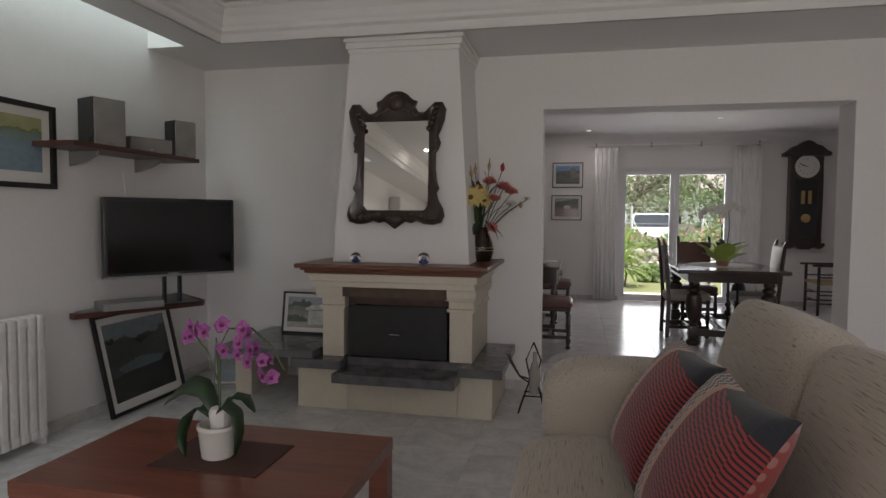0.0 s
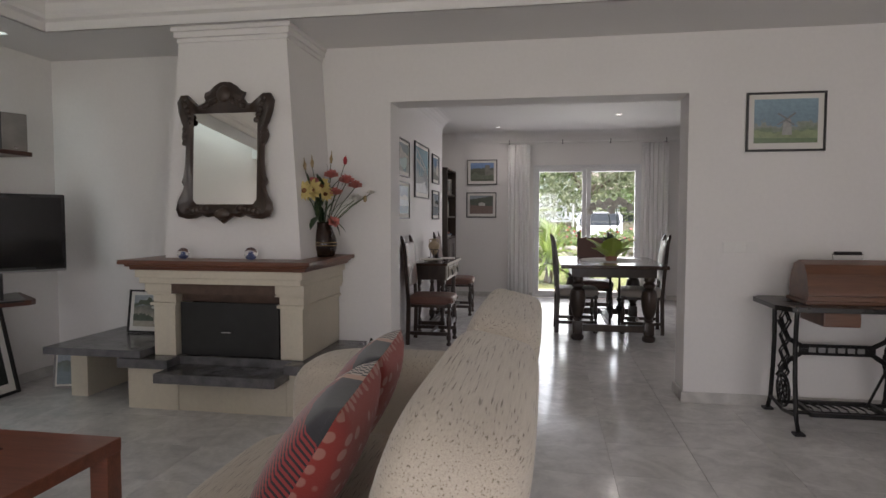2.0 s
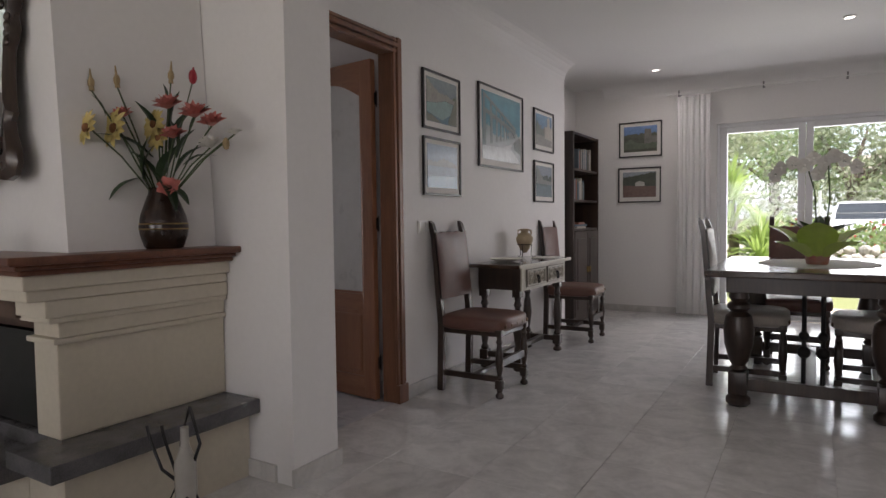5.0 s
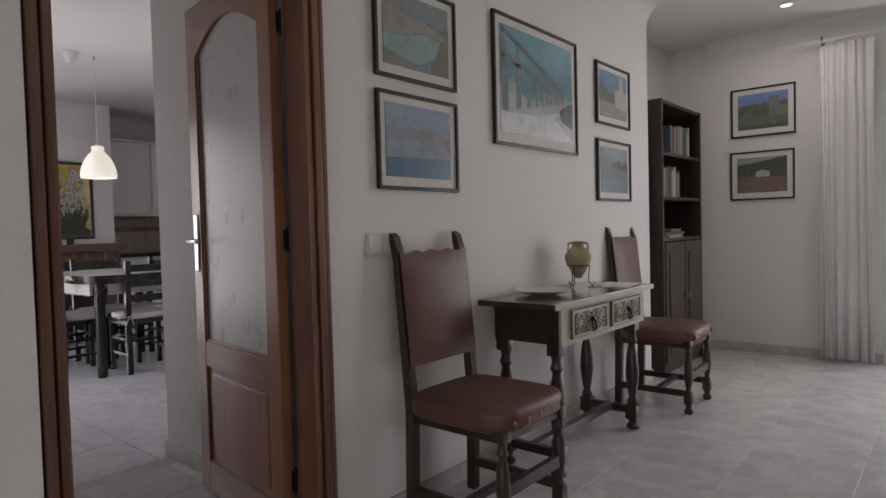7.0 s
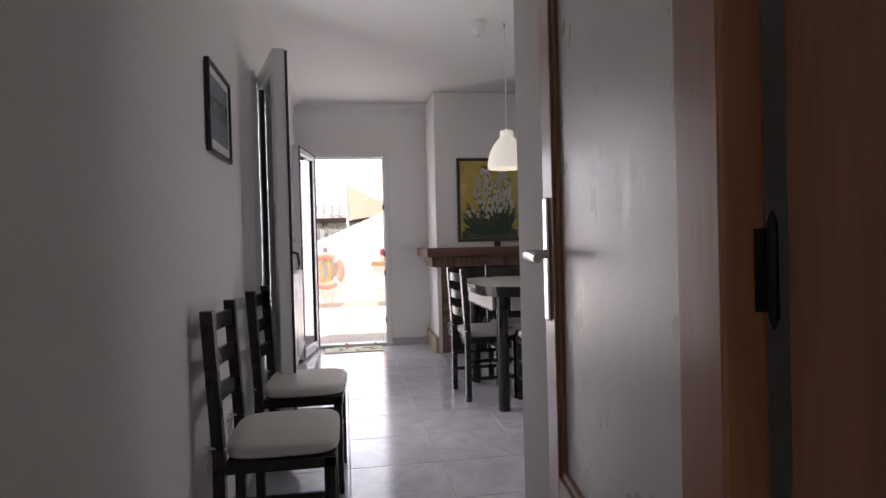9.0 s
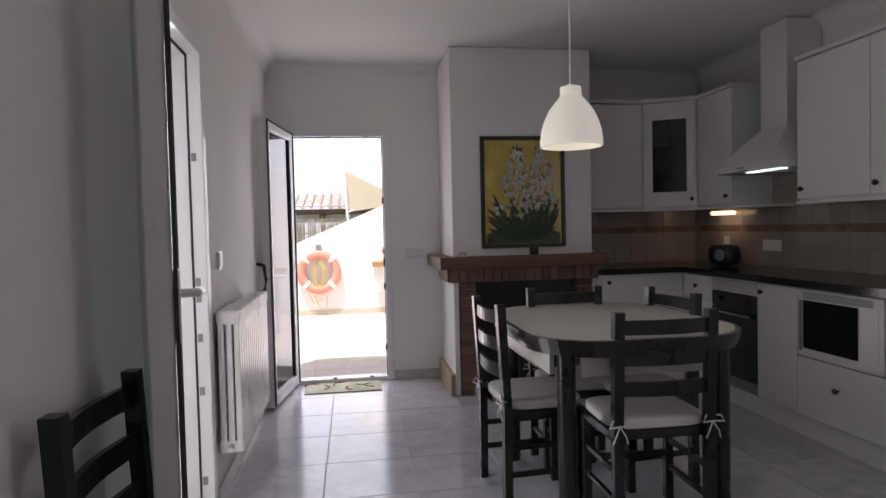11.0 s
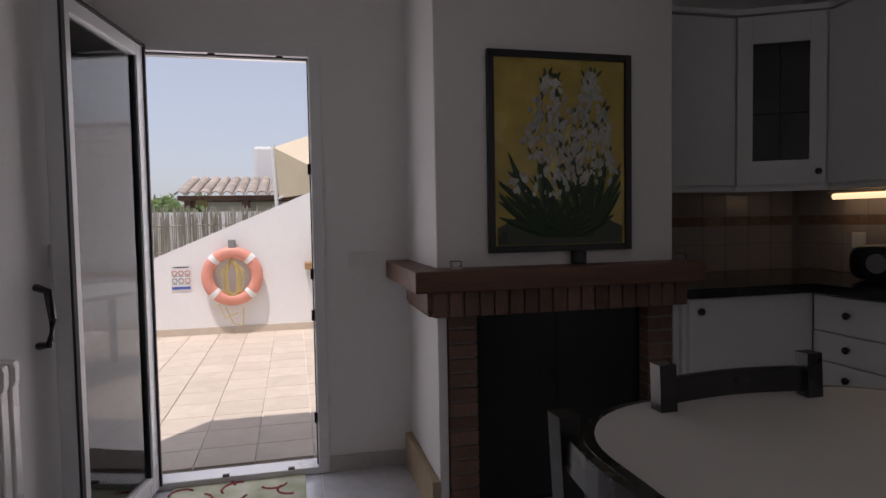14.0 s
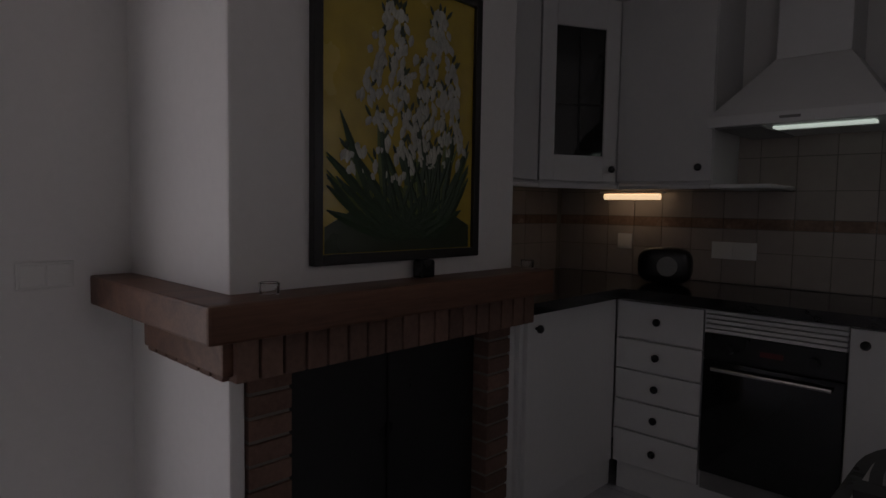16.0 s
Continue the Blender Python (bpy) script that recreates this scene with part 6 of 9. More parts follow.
lathe(b, [(0.055, 0), (0.06, 0.005), (0.082, 0.13), (0.075, 0.13), (0.0, 0.10)], seg=20, cap=False)
part("pot", b, surface("red_printed_pot", (0.36, 0.08, 0.07), 0.4, fine=25, coarse=14, var=0.4, col2=(0.45, 0.36, 0.3)), po, smooth=True)
for i in range(7):
    b = bmesh.new()
    a = 2 * math.pi * i / 7 + 0.2
    leaf(b, (0.06 * math.cos(a), 0.06 * math.sin(a), 0.05), (0.28 * math.cos(a), 0.24 * math.sin(a), 0.20 + 0.06 * math.sin(3 * a)), 0.22, 0.16, None, 6)
    part("wrapping", b, WRAP, po, "crumpled lime-green wrapping")
b = bmesh.new()
for a, ln, z in ((0.3, 0.26, 0.26), (2.8, 0.22, 0.28), (1.5, 0.16, 0.3), (5.5, 0.2, 0.25), (4.0, 0.15, 0.27)):
    leaf(b, (0, 0, 0.10), (ln * math.cos(a), ln * math.sin(a), z), 0.075, 0.15, None, 6)
part("leaves", b, LEAF, po)
b = bmesh.new()
tube(b, [(0.0, 0, 0.1), (-0.02, 0, 0.45), (-0.06, 0, 0.60), (-0.16, 0.0, 0.62), (-0.24, 0, 0.56)], 0.005, 6)
tube(b, [(0.03, 0, 0.1), (0.06, 0, 0.40), (0.05, 0, 0.60), (0.10, 0.0, 0.64), (0.18, 0, 0.60)], 0.005, 6)
part("flower_stem", b, STEM, po)
for c in ((-0.24, 0, 0.55), (-0.20, -0.02, 0.60), (-0.14, 0, 0.63), (-0.08, -0.02, 0.61), (-0.03, 0, 0.65), (0.03, 0, 0.62), (0.08, -0.02, 0.66), (0.13, 0, 0.63), (0.19, 0, 0.59), (0.0, 0.02, 0.56)):
    b = bmesh.new()
    petal5(b, c, 0.048, (rnd.uniform(-0.5, 0.5), -1, rnd.uniform(-0.2, 0.3)), rnd)
    part("blossom", b, WHITEP, po)

# console table with jar and plate
cn = thing("console_table", "dark console table with pale carved drawer fronts", "table", pose(-0.05, 7.57, 0))
PALEFRONT = surface("pale_front_and_glare", (0.42, 0.38, 0.31), 0.55, fine=60, coarse=10, var=0.2, bump=0.2)
# dark tone for the shade in the recesses of the carved drawers
RECESS_SHADE = surface("recess_shade_grey", (0.12, 0.10, 0.08), 0.55, fine=60, coarse=10, var=0.25, bump=0.2)
part("tabletop", boxes((-0.195, -0.52, 0.745, 0.195, 0.52, 0.772), bevel=0.004), OAKTOP, cn)
# glare along the edge of the top, put in as a pale strip
part("top_edge", boxes((0.196, -0.518, 0.746, 0.203, 0.518, 0.7705), bevel=0.002), PALEFRONT, cn, "front edge painted pale for the glare on it")
part("carcass", boxes((-0.17, -0.43, 0.585, 0.165, 0.43, 0.744), bevel=0.003), OAKDARK, cn)
part("front_board", boxes((0.166, -0.435, 0.58, 0.178, 0.435, 0.743), bevel=0.002), PALEFRONT, cn, "pale front board")
for y in (-0.185, 0.205):
    dr = part("drawer", boxes((0.179, y - 0.175, 0.603, 0.186, y + 0.175, 0.73), bevel=0.002), RECESS_SHADE, cn, "carved pale drawer front, shade of its recesses painted in")
    part("drawer_rim", boxes((0.1795, y - 0.168, 0.609, 0.191, y - 0.158, 0.724), (0.1795, y + 0.158, 0.609, 0.191, y + 0.168, 0.724), (0.1795, y - 0.158, 0.714, 0.191, y + 0.158, 0.724), (0.1795, y - 0.158, 0.609, 0.191, y + 0.158, 0.619)), PALEFRONT, dr)
    for k in (-0.098, 0.0, 0.098):
        ring = [(0.188, y + k + 0.042 * math.cos(a), 0.6665 + 0.042 * math.sin(a)) for a in (2 * math.pi * i / 14 for i in range(15))]
        part("carved_ring", tube(bmesh.new(), ring, 0.0045, 5), PALEFRONT, dr)
        for q in range(4):
            a = math.pi / 4 + q * math.pi / 2
            loop = [(0.188, y + k, 0.6665), (0.190, y + k + 0.03 * math.cos(a - 0.4), 0.6665 + 0.03 * math.sin(a - 0.4)), (0.188, y + k + 0.055 * math.cos(a), 0.6665 + 0.05 * math.sin(a)),
                    (0.190, y + k + 0.03 * math.cos(a + 0.4), 0.6665 + 0.03 * math.sin(a + 0.4)), (0.188, y + k, 0.6665)]
            part("carved_petal", tube(bmesh.new(), loop, 0.0045, 5), PALEFRONT, dr)
    b = bmesh.new()
    blob(b, (0.197, y, 0.672), 0.012, 8)
    tube(b, [(0.202, y - 0.016, 0.667), (0.208, y - 0.012, 0.622), (0.208, y + 0.012, 0.622), (0.202, y + 0.016, 0.667)], 0.005, 6)
    part("drawer_pull", b, IRON, dr)
for x in (-0.14, 0.125):
    for y in (-0.39, 0.40):
        b = bmesh.new()
        turned_leg(b, x, y, 0.585, 0.036)
        part("leg", b, OAKDARK, cn, smooth=True)
for y in (-0.39, 0.40):
    part("side_stretcher", boxes((-0.115, y - 0.015, 0.085, 0.10, y + 0.015, 0.125), bevel=0.003), OAKDARK, cn)
part("middle_stretcher", boxes((-0.025, -0.375, 0.09, 0.015, 0.385, 0.125), bevel=0.003), OAKDARK, cn)
jr = thing("amphora", "small clay amphora in a wire stand on the console", "jar", pose(-0.13, 7.78, 0.773) @ Matrix.Diagonal((0.86, 0.86, 0.86, 1)))
b = bmesh.new()
lathe(b, [(0.0, 0.05), (0.018, 0.052), (0.045, 0.09), (0.078, 0.16), (0.08, 0.19), (0.06, 0.225), (0.036, 0.24), (0.034, 0.262), (0.045, 0.275), (0.036, 0.276), (0.028, 0.25), (0.0, 0.22)], seg=20, cap=False)
part("jar", b, TERRA, jr, smooth=True)
for s in (-1, 1):
    part("lug_handle", tube(bmesh.new(), [(s * 0.036, 0, 0.268), (s * 0.066, 0, 0.262), (s * 0.068, 0, 0.222)], 0.008, 6), TERRA, jr)
b = bmesh.new()
tube(b, [(0.068 * math.cos(a), 0.068 * math.sin(a), 0.13) for a in (2 * math.pi * i / 20 for i in range(21))], 0.0035, 5)
for i in range(3):
    a = 2.1 * i + 0.6
    tube(b, [(0.068 * math.cos(a), 0.068 * math.sin(a), 0.13), (0.06 * math.cos(a), 0.06 * math.sin(a), 0.03), (0.085 * math.cos(a), 0.085 * math.sin(a), 0.004), (0.10 * math.cos(a), 0.10 * math.sin(a), 0.02)], 0.0035, 5)
part("wire_stand", b, IRON, jr)
b = bmesh.new()
lathe(b, [(0.0, 0.004), (0.06, 0.003), (0.075, 0.006), (0.13, 0.022), (0.132, 0.026), (0.075, 0.012), (0.0, 0.009)], seg=28, cap=False)
single("plate", b, CERAMIC, "white plate on the console table", "plate", pose(-0.09, 7.35, 0.773), smooth=True)
single("paper_sheet", boxes((-0.10, -0.13, 0, 0.10, 0.13, 0.003)), PAPER, "white lace mat on the console", "mat", pose(0.0, 7.93, 0.7725, 0, 0, 8))

# pictures on the dining walls
G = "framed prints on the dining wall"
p1 = framed("framed_print", "framed print of a bay", 0.475, 0.375, ART_BAY, pose(-0.248, 6.685, 1.675, 0, 0, 90), 0.032, group=G)
p2 = framed("framed_print", "framed print of a headland over water", 0.475, 0.375, ART_SEA, pose(-0.248, 6.685, 1.25, 0, 0, 90), 0.032, group=G)
p3 = framed("framed_print", "large framed print of a snowy stone aqueduct", 0.80, 0.62, ART_SNOW, pose(-0.248, 7.60, 1.485, 0, 0, 90), 0.04, group=G)
p4 = framed("framed_print", "framed print of a town", 0.47, 0.37, ART_TOWN, pose(-0.248, 8.48, 1.70, 0, 0, 90), 0.032, group=G)
p5 = framed("framed_print", "framed print of a cove", 0.47, 0.37, ART_COVE, pose(-0.248, 8.48, 1.24, 0, 0, 90), 0.032, group=G)
p6 = framed("framed_print", "framed print of a tower among trees", 0.48, 0.40, ART_TOWER, pose(0.165, 10.418, 1.785), 0.04, group=G)
p7 = framed("framed_print", "framed print of a farm among red fields", 0.48, 0.40, ART_FARM, pose(0.155, 10.418, 1.265), 0.04, group=G)
printed(p1, 0.475, 0.375, 0.032, (0.30, 0.29, 0.25), rough_line(11, [(0, 0.95), (0.35, 0.72), (0.7, 0.66), (1, 0.62)]) + [(1, 0.50), (0.6, 0.55), (0.3, 0.46), (0, 0.42)])
printed(p1, 0.475, 0.375, 0.032, (0.24, 0.36, 0.35), [(0, 0.41), (0.3, 0.45), (0.6, 0.54), (0.86, 0.50), (0.80, 0.25), (0.5, 0.08), (0.2, 0.16), (0, 0.22)])
printed(p1, 0.475, 0.375, 0.032, (0.16, 0.17, 0.13), rough_line(12, [(0, 0.20), (0.2, 0.14), (0.45, 0.02)]) + [(0.4, 0.005), (0, 0.005)], rough_line(13, [(0.7, 0.08), (0.85, 0.42), (1, 0.70)]) + [(0.995, 0.005), (0.7, 0.005)], layer=1)
printed(p2, 0.475, 0.375, 0.032, (0.26, 0.27, 0.28), rough_line(14, [(0, 0.62), (0.3, 0.60), (0.5, 0.70), (0.7, 0.66), (1, 0.58)], amp=0.03) + [(1, 0.50), (0, 0.50)])
printed(p2, 0.475, 0.375, 0.032, (0.25, 0.30, 0.37), [(0, 0.499), (1, 0.499), (1, 0.30), (0, 0.26)])
# the aqueduct: two tiers of piers that shrink into the distance
piers, ad = [], dict(w=0.80, h=0.62, border=0.04)
us = [0.02 + 0.88 * (1 - 0.80 ** i) for i in range(16)]
for a, c in zip(us, us[1:]):
    k = (c - a) * 0.42
    lo, mid, top = 0.20 + 0.24 * a, 0.74 - 0.30 * a, 1.0 - 0.50 * a
    piers.append([(a, lo), (a, mid), (a + k, mid - 0.012), (a + k, lo)])
    piers.append([(a, mid + 0.03), (a, top - 0.02), (a + k * 0.7, top - 0.03), (a + k * 0.7, mid + 0.02)])
    piers.append([(a, mid - 0.03), (a, mid + 0.035), (c, mid + 0.035 - 0.30 * (c - a)), (c, mid - 0.03 - 0.30 * (c - a))])
    piers.append([(a, top - 0.05), (a, top), (c, top - 0.50 * (c - a)), (c, top - 0.05 - 0.50 * (c - a))])
printed(p3, ad["w"], ad["h"], ad["border"], (0.17, 0.22, 0.22), *piers)
printed(p3, ad["w"], ad["h"], ad["border"], (0.12, 0.15, 0.14), rough_line(15, [(0.80, 0.30), (0.9, 0.38), (1, 0.44)]) + [(0.998, 0.15), (0.82, 0.22)], layer=1)
printed(p3, ad["w"], ad["h"], ad["border"], (0.60, 0.62, 0.63), [(0, 0.005), (0, 0.19), (0.5, 0.22), (0.78, 0.30), (0.72, 0.22), (0.998, 0.02), (0.998, 0.005)], layer=1)
printed(p4, 0.47, 0.37, 0.032, (0.46, 0.44, 0.39), [(0.55, 0.25), (0.55, 0.62), (0.70, 0.66), (0.70, 0.92), (0.78, 0.98), (0.86, 0.92), (0.86, 0.66), (0.998, 0.62), (0.998, 0.22)])
printed(p4, 0.47, 0.37, 0.032, (0.12, 0.15, 0.13), rough_line(16, [(0, 0.66), (0.1, 0.78), (0.3, 0.52), (0.5, 0.56)]) + [(0.52, 0.32), (0, 0.34)])
printed(p5, 0.47, 0.37, 0.032, (0.14, 0.16, 0.15), rough_line(17, [(0, 0.95), (0.2, 0.86), (0.45, 0.55), (1, 0.50)]) + [(1, 0.40), (0, 0.42)])
printed(p6, 0.48, 0.40, 0.04, (0.17, 0.16, 0.14), [(0.62, 0.3), (0.63, 0.86), (0.66, 0.88), (0.82, 0.87), (0.84, 0.60), (0.998, 0.60), (0.998, 0.25)])
printed(p6, 0.48, 0.40, 0.04, (0.11, 0.13, 0.09), rough_line(18, [(0, 0.34), (0.2, 0.52), (0.4, 0.34), (0.7, 0.30), (1, 0.36)]) + [(1, 0.12), (0, 0.10)], layer=1)
printed(p7, 0.48, 0.40, 0.04, (0.07, 0.08, 0.06), rough_line(19, [(0, 0.78), (0.35, 0.86), (1, 0.98)]) + [(1, 0.42), (0, 0.48)])
printed(p7, 0.48, 0.40, 0.04, (0.45, 0.43, 0.40), [(0.38, 0.44), (0.38, 0.58), (0.52, 0.64), (0.66, 0.58), (0.66, 0.44)], layer=1)
switch_plate("white two-gang wall switch", 0.16, 0.085, 2, pose(-0.248, 6.465, 1.003, 0, 0, 90))
switch_plate("white wall socket low on the wall", 0.08, 0.08, 1, pose(-0.248, 7.69, 0.20, 0, 0, 90))

# bookcase in the nook
bc = thing("bookcase", "dark wooden bookcase with open shelves over a cupboard", "bookcase", pose(-0.385, 9.58, 0))
part("side_panel", boxes((-0.20, -0.42, 0, 0.19, -0.395, 1.97), bevel=0.002), OAKDARK, bc)
part("side_panel", boxes((-0.20, 0.395, 0, 0.19, 0.42, 1.97), bevel=0.002), OAKDARK, bc)
part("back_panel", boxes((-0.20, -0.395, 0.0, -0.185, 0.395, 1.95)), OAKDARK, bc)
for z in (0.05, 0.96, 1.26, 1.58, 1.945):
    part("shelf", boxes((-0.184, -0.394, z, 0.18, 0.394, z + 0.024)), OAKDARK, bc)
part("plinth", boxes((-0.184, -0.394, 0, 0.165, 0.394, 0.049)), OAKDARK, bc)
for s in (-1, 1):
    d = part("cupboard_door", boxes((0.181, min(s * 0.003, s * 0.392), 0.08, 0.198, max(s * 0.003, s * 0.392), 0.955), bevel=0.003), OAKDARK, bc)
    part("door_panel", boxes((0.199, min(s * 0.07, s * 0.33), 0.15, 0.205, max(s * 0.07, s * 0.33), 0.88), bevel=0.004), OAKDARK, d)
    part("door_pull", boxes((0.205, s * 0.035 - 0.008, 0.52, 0.222, s * 0.035 + 0.008, 0.58), bevel=0.003), BRASS, d)
rnd = random.Random(12)
cols = [surface("book_cloth_%d" % i, c, 0.7, fine=80, var=0.15) for i, c in enumerate(((0.45, 0.42, 0.36), (0.10, 0.16, 0.22), (0.30, 0.12, 0.08), (0.08, 0.09, 0.08), (0.35, 0.33, 0.30), (0.16, 0.20, 0.24)))]
for z, y0, y1 in ((1.606, -0.10, 0.30), (1.286, -0.30, 0.35), (0.986, -0.36, 0.10)):
    y = y0
    flat = z < 1.0
    k = 0
    while y < y1 and k < 14:
        w, h = rnd.uniform(0.018, 0.04), rnd.uniform(0.17, 0.24)
        if flat:
            single("book", boxes((-0.12, -0.16, 0, 0.12, 0.16, 0.02), bevel=0.002), cols[k % 6], "book lying on a shelf of the bookcase", "book", pose(-0.33, 9.45, 0.986 + 0.021 * k, 0, 0, rnd.uniform(-8, 8)), "books in the bookcase")
            y += 0.2
        else:
            single("book", boxes((-0.07, 0, 0, 0.07, w - 0.002, h), bevel=0.002), cols[rnd.randrange(6)], "upright book on a shelf of the bookcase", "book", pose(-0.32, 9.58 + y, z), "books in the bookcase")
            y += w
        k += 1

# curtains, rod
CURT = surface("white_curtain", (0.92, 0.91, 0.895), 0.9, fine=300, coarse=4, var=0.03, bump=0.2)
nt = CURT.node_tree
trl = nt.nodes.new("ShaderNodeBsdfTranslucent")
trl.inputs[0].default_value = (0.88, 0.87, 0.855, 1)
mxs = nt.nodes.new("ShaderNodeMixShader")
mxs.inputs[0].default_value = 0.12
nt.links.new(nt.nodes["Principled BSDF"].outputs[0], mxs.inputs[1]), nt.links.new(trl.outputs[0], mxs.inputs[2]), nt.links.new(mxs.outputs[0], nt.nodes["Material Output"].inputs[0])


def curtain(x0, x1, seed, label):
    rng = random.Random(seed)
    b = bmesh.new()
    n, rows = 60, []
    ph = [rng.uniform(0, 6.28) for _ in range(3)]
    for k, z in enumerate((0.03, 0.5, 1.0, 1.5, 2.0, 2.40)):
        row = []
        for i in range(n + 1):
            u = i / n
            amp = 0.016 + 0.008 * (1 - k / 5)
            row.append(b.verts.new((x0 + (x1 - x0) * u + 0.01 * math.sin(9 * u + k * 0.5 + ph[0]), 10.31 + amp * math.sin(2 * math.pi * 5 * u + ph[1]) + 0.01 * math.sin(2 * math.pi * 11 * u + ph[2] + 0.2 * k), z)))
        rows.append(row)
    for r, s in zip(rows, rows[1:]):
        for i in range(n):
            b.faces.new((r[i], r[i + 1], s[i + 1], s[i]))
    ob = single("curtain", b, CURT, label, "curtain", None, "curtains at the garden door", True)
    sol = ob.modifiers.new("thickness", "SOLIDIFY")
    sol.thickness = 0.003
    return ob


curtain(0.58, 0.93, 1, "white curtain drawn aside at the garden door")
curtain(2.60, 2.98, 5, "white curtain drawn aside at the garden door")
rd = thing("curtain_rod", "white curtain rod above the garden door", "curtain rod")
b = bmesh.new()
tube(b, [(0.45, 10.31, 2.43), (3.1, 10.31, 2.43)], 0.012, 8)
part("rod", b, WHITEPL, rd, smooth=True)
for x in (0.6, 1.42, 2.14, 2.95):
    part("bracket", boxes((x - 0.01, 10.31, 2.42, x + 0.01, 10.42, 2.44), (x - 0.008, 10.30, 2.40, x + 0.008, 10.32, 2.47), bevel=0.002), GREYPL, rd)

# wall clock
ck = thing("wall_clock", "tall dark carved pendulum clock with a pale dial", "clock", pose(3.59, 10.418, 0.87))
part("case", boxes((-0.22, -0.14, 0.05, 0.22, 0, 1.36), bevel=0.006), OAKDARK, ck)
b = bmesh.new()
prism(b, [(-0.31, 1.36), (-0.31, 1.41), (-0.25, 1.44), (-0.19, 1.50), (-0.10, 1.53), (-0.06, 1.57), (0, 1.585), (0.06, 1.57), (0.10, 1.53), (0.19, 1.50), (0.25, 1.44), (0.31, 1.41), (0.31, 1.36)], 1, -0.17, 0)
part("hood", b, OAKDARK, ck)
b = bmesh.new()
prism(b, [(-0.26, 0.09), (-0.27, 0.05), (-0.20, 0.0), (-0.13, 0.03), (-0.05, -0.005), (0.05, -0.005), (0.13, 0.03), (0.20, 0.0), (0.27, 0.05), (0.26, 0.09)], 1, -0.155, 0)
part("base_moulding", b, OAKDARK, ck)
for s in (-1, 1):
    b = bmesh.new()
    lathe(b, [(0.012, 0.10), (0.022, 0.13), (0.014, 0.18), (0.02, 0.6), (0.02, 0.9), (0.014, 1.28), (0.022, 1.33), (0.012, 1.355)], s * 0.20, -0.15, 10)
    part("side_column", b, OAKDARK, ck, smooth=True)
part("door_glass", boxes((-0.15, -0.143, 0.20, 0.15, -0.1405, 1.02)), SMOKEGL, ck)
b = bmesh.new()
lathe(b, [(0.0, 0), (0.155, 0), (0.165, 0.008), (0.155, 0.012), (0.0, 0.006)], seg=32, cap=False)
bmesh.ops.transform(b, matrix=pose(0, -0.1405, 1.205, 90), verts=b.verts)
part("dial", b, PAPER, ck, "round pale dial")
for i in range(12):
    b = boxes((-0.006, -0.151, 0.105, 0.006, -0.1485, 0.14))
    bmesh.ops.transform(b, matrix=pose(0, 0, 1.205, 0, 30 * i, 0), verts=b.verts)
    part("hour_mark", b, FRAMEBLK, ck)
for a, ln in ((-75, 0.075), (-68, 0.115)):
    b = boxes((-0.004, -0.155, -0.01, 0.004, -0.152, ln))
    bmesh.ops.transform(b, matrix=pose(0, 0, 1.205, 0, a, 0), verts=b.verts)
    part("clock_hand", b, FRAMEBLK, ck)
for x in (-0.045, 0.045):
    b = bmesh.new()
    lathe(b, [(0.0, 0.66), (0.028, 0.665), (0.028, 0.85), (0.0, 0.855)], x, -0.157, 12, False)
    part("weight", b, BRASS, ck, smooth=True)
b = bmesh.new()
blob(b, (0, -0.152, 0.45), 0.065, 16, (1, 0.12, 1))
part("pendulum_bob", b, BRASS, ck, smooth=True)

# rush-seated armchair under the clock
ar = thing("armchair", "dark ladder-back armchair with a rush seat", "chair", pose(3.75, 9.75, 0, 0, 0, 180))
for x in (-0.22, 0.22):
    for y, h in ((-0.24, 0.68), (0.24, 0.66)):
        b = bmesh.new()
        if x < 0:
            h = 1.12
        tube(b, [(x, y, 0), (x, y, 0.45), (x - (0.06 if x < 0 else 0), y, h)], 0.02, 8)
        part("leg", b, OAKDARK, ar, smooth=True)
for y in (-0.24, 0.24):
    part("arm", boxes((-0.25, y - 0.03, 0.665, 0.30, y + 0.03, 0.695), bevel=0.012), OAKDARK, ar)
    for z in (0.16, 0.28, 0.52):
        b = bmesh.new()
        tube(b, [(-0.22, y, z), (0.22, y, z)], 0.011, 6)
        part("rung", b, OAKDARK, ar)
for z in (0.20, 0.32):
    b = bmesh.new()
    tube(b, [(0.22, -0.24, z), (0.22, 0.24, z)], 0.011, 6)
    part("rung", b, OAKDARK, ar)
part("seat", boxes((-0.22, -0.25, 0.42, 0.24, 0.25, 0.455), bevel=0.015), surface("rush_seat", (0.36, 0.27, 0.14), 0.9, fine=90, coarse=20, var=0.3, bump=0.6, stretch=(1, 6, 1)), ar, "woven rush seat")
for z in (0.62, 0.78, 0.94):
    part("back_slat", boxes((-0.275, -0.225, z, -0.255, 0.225, z + 0.09), bevel=0.006), OAKDARK, ar)


def spot(x, y, z):
    t = thing("ceiling_spot", "small round recessed ceiling spot, lit", "ceiling light", pose(x, y, z), "recessed ceiling spots")
    b = bmesh.new()
    lathe(b, [(0.034, -0.001), (0.048, -0.001), (0.05, -0.007), (0.038, -0.010), (0.034, -0.004)], seg=20, cap=False)
    part("trim_ring", b, WHITEPL, t, smooth=True)
    b = bmesh.new()
    lathe(b, [(0.0, -0.002), (0.034, -0.002), (0.034, -0.005), (0.0, -0.005)], seg=16, cap=False)
    part("lens", b, SPOT, t)


for x, y, z in ((0.47, 9.75, 2.60), (2.09, 8.85, 2.60), (2.9, 6.6, 2.60), (-1.75, -0.1, 2.74)):
    spot(x, y, z)

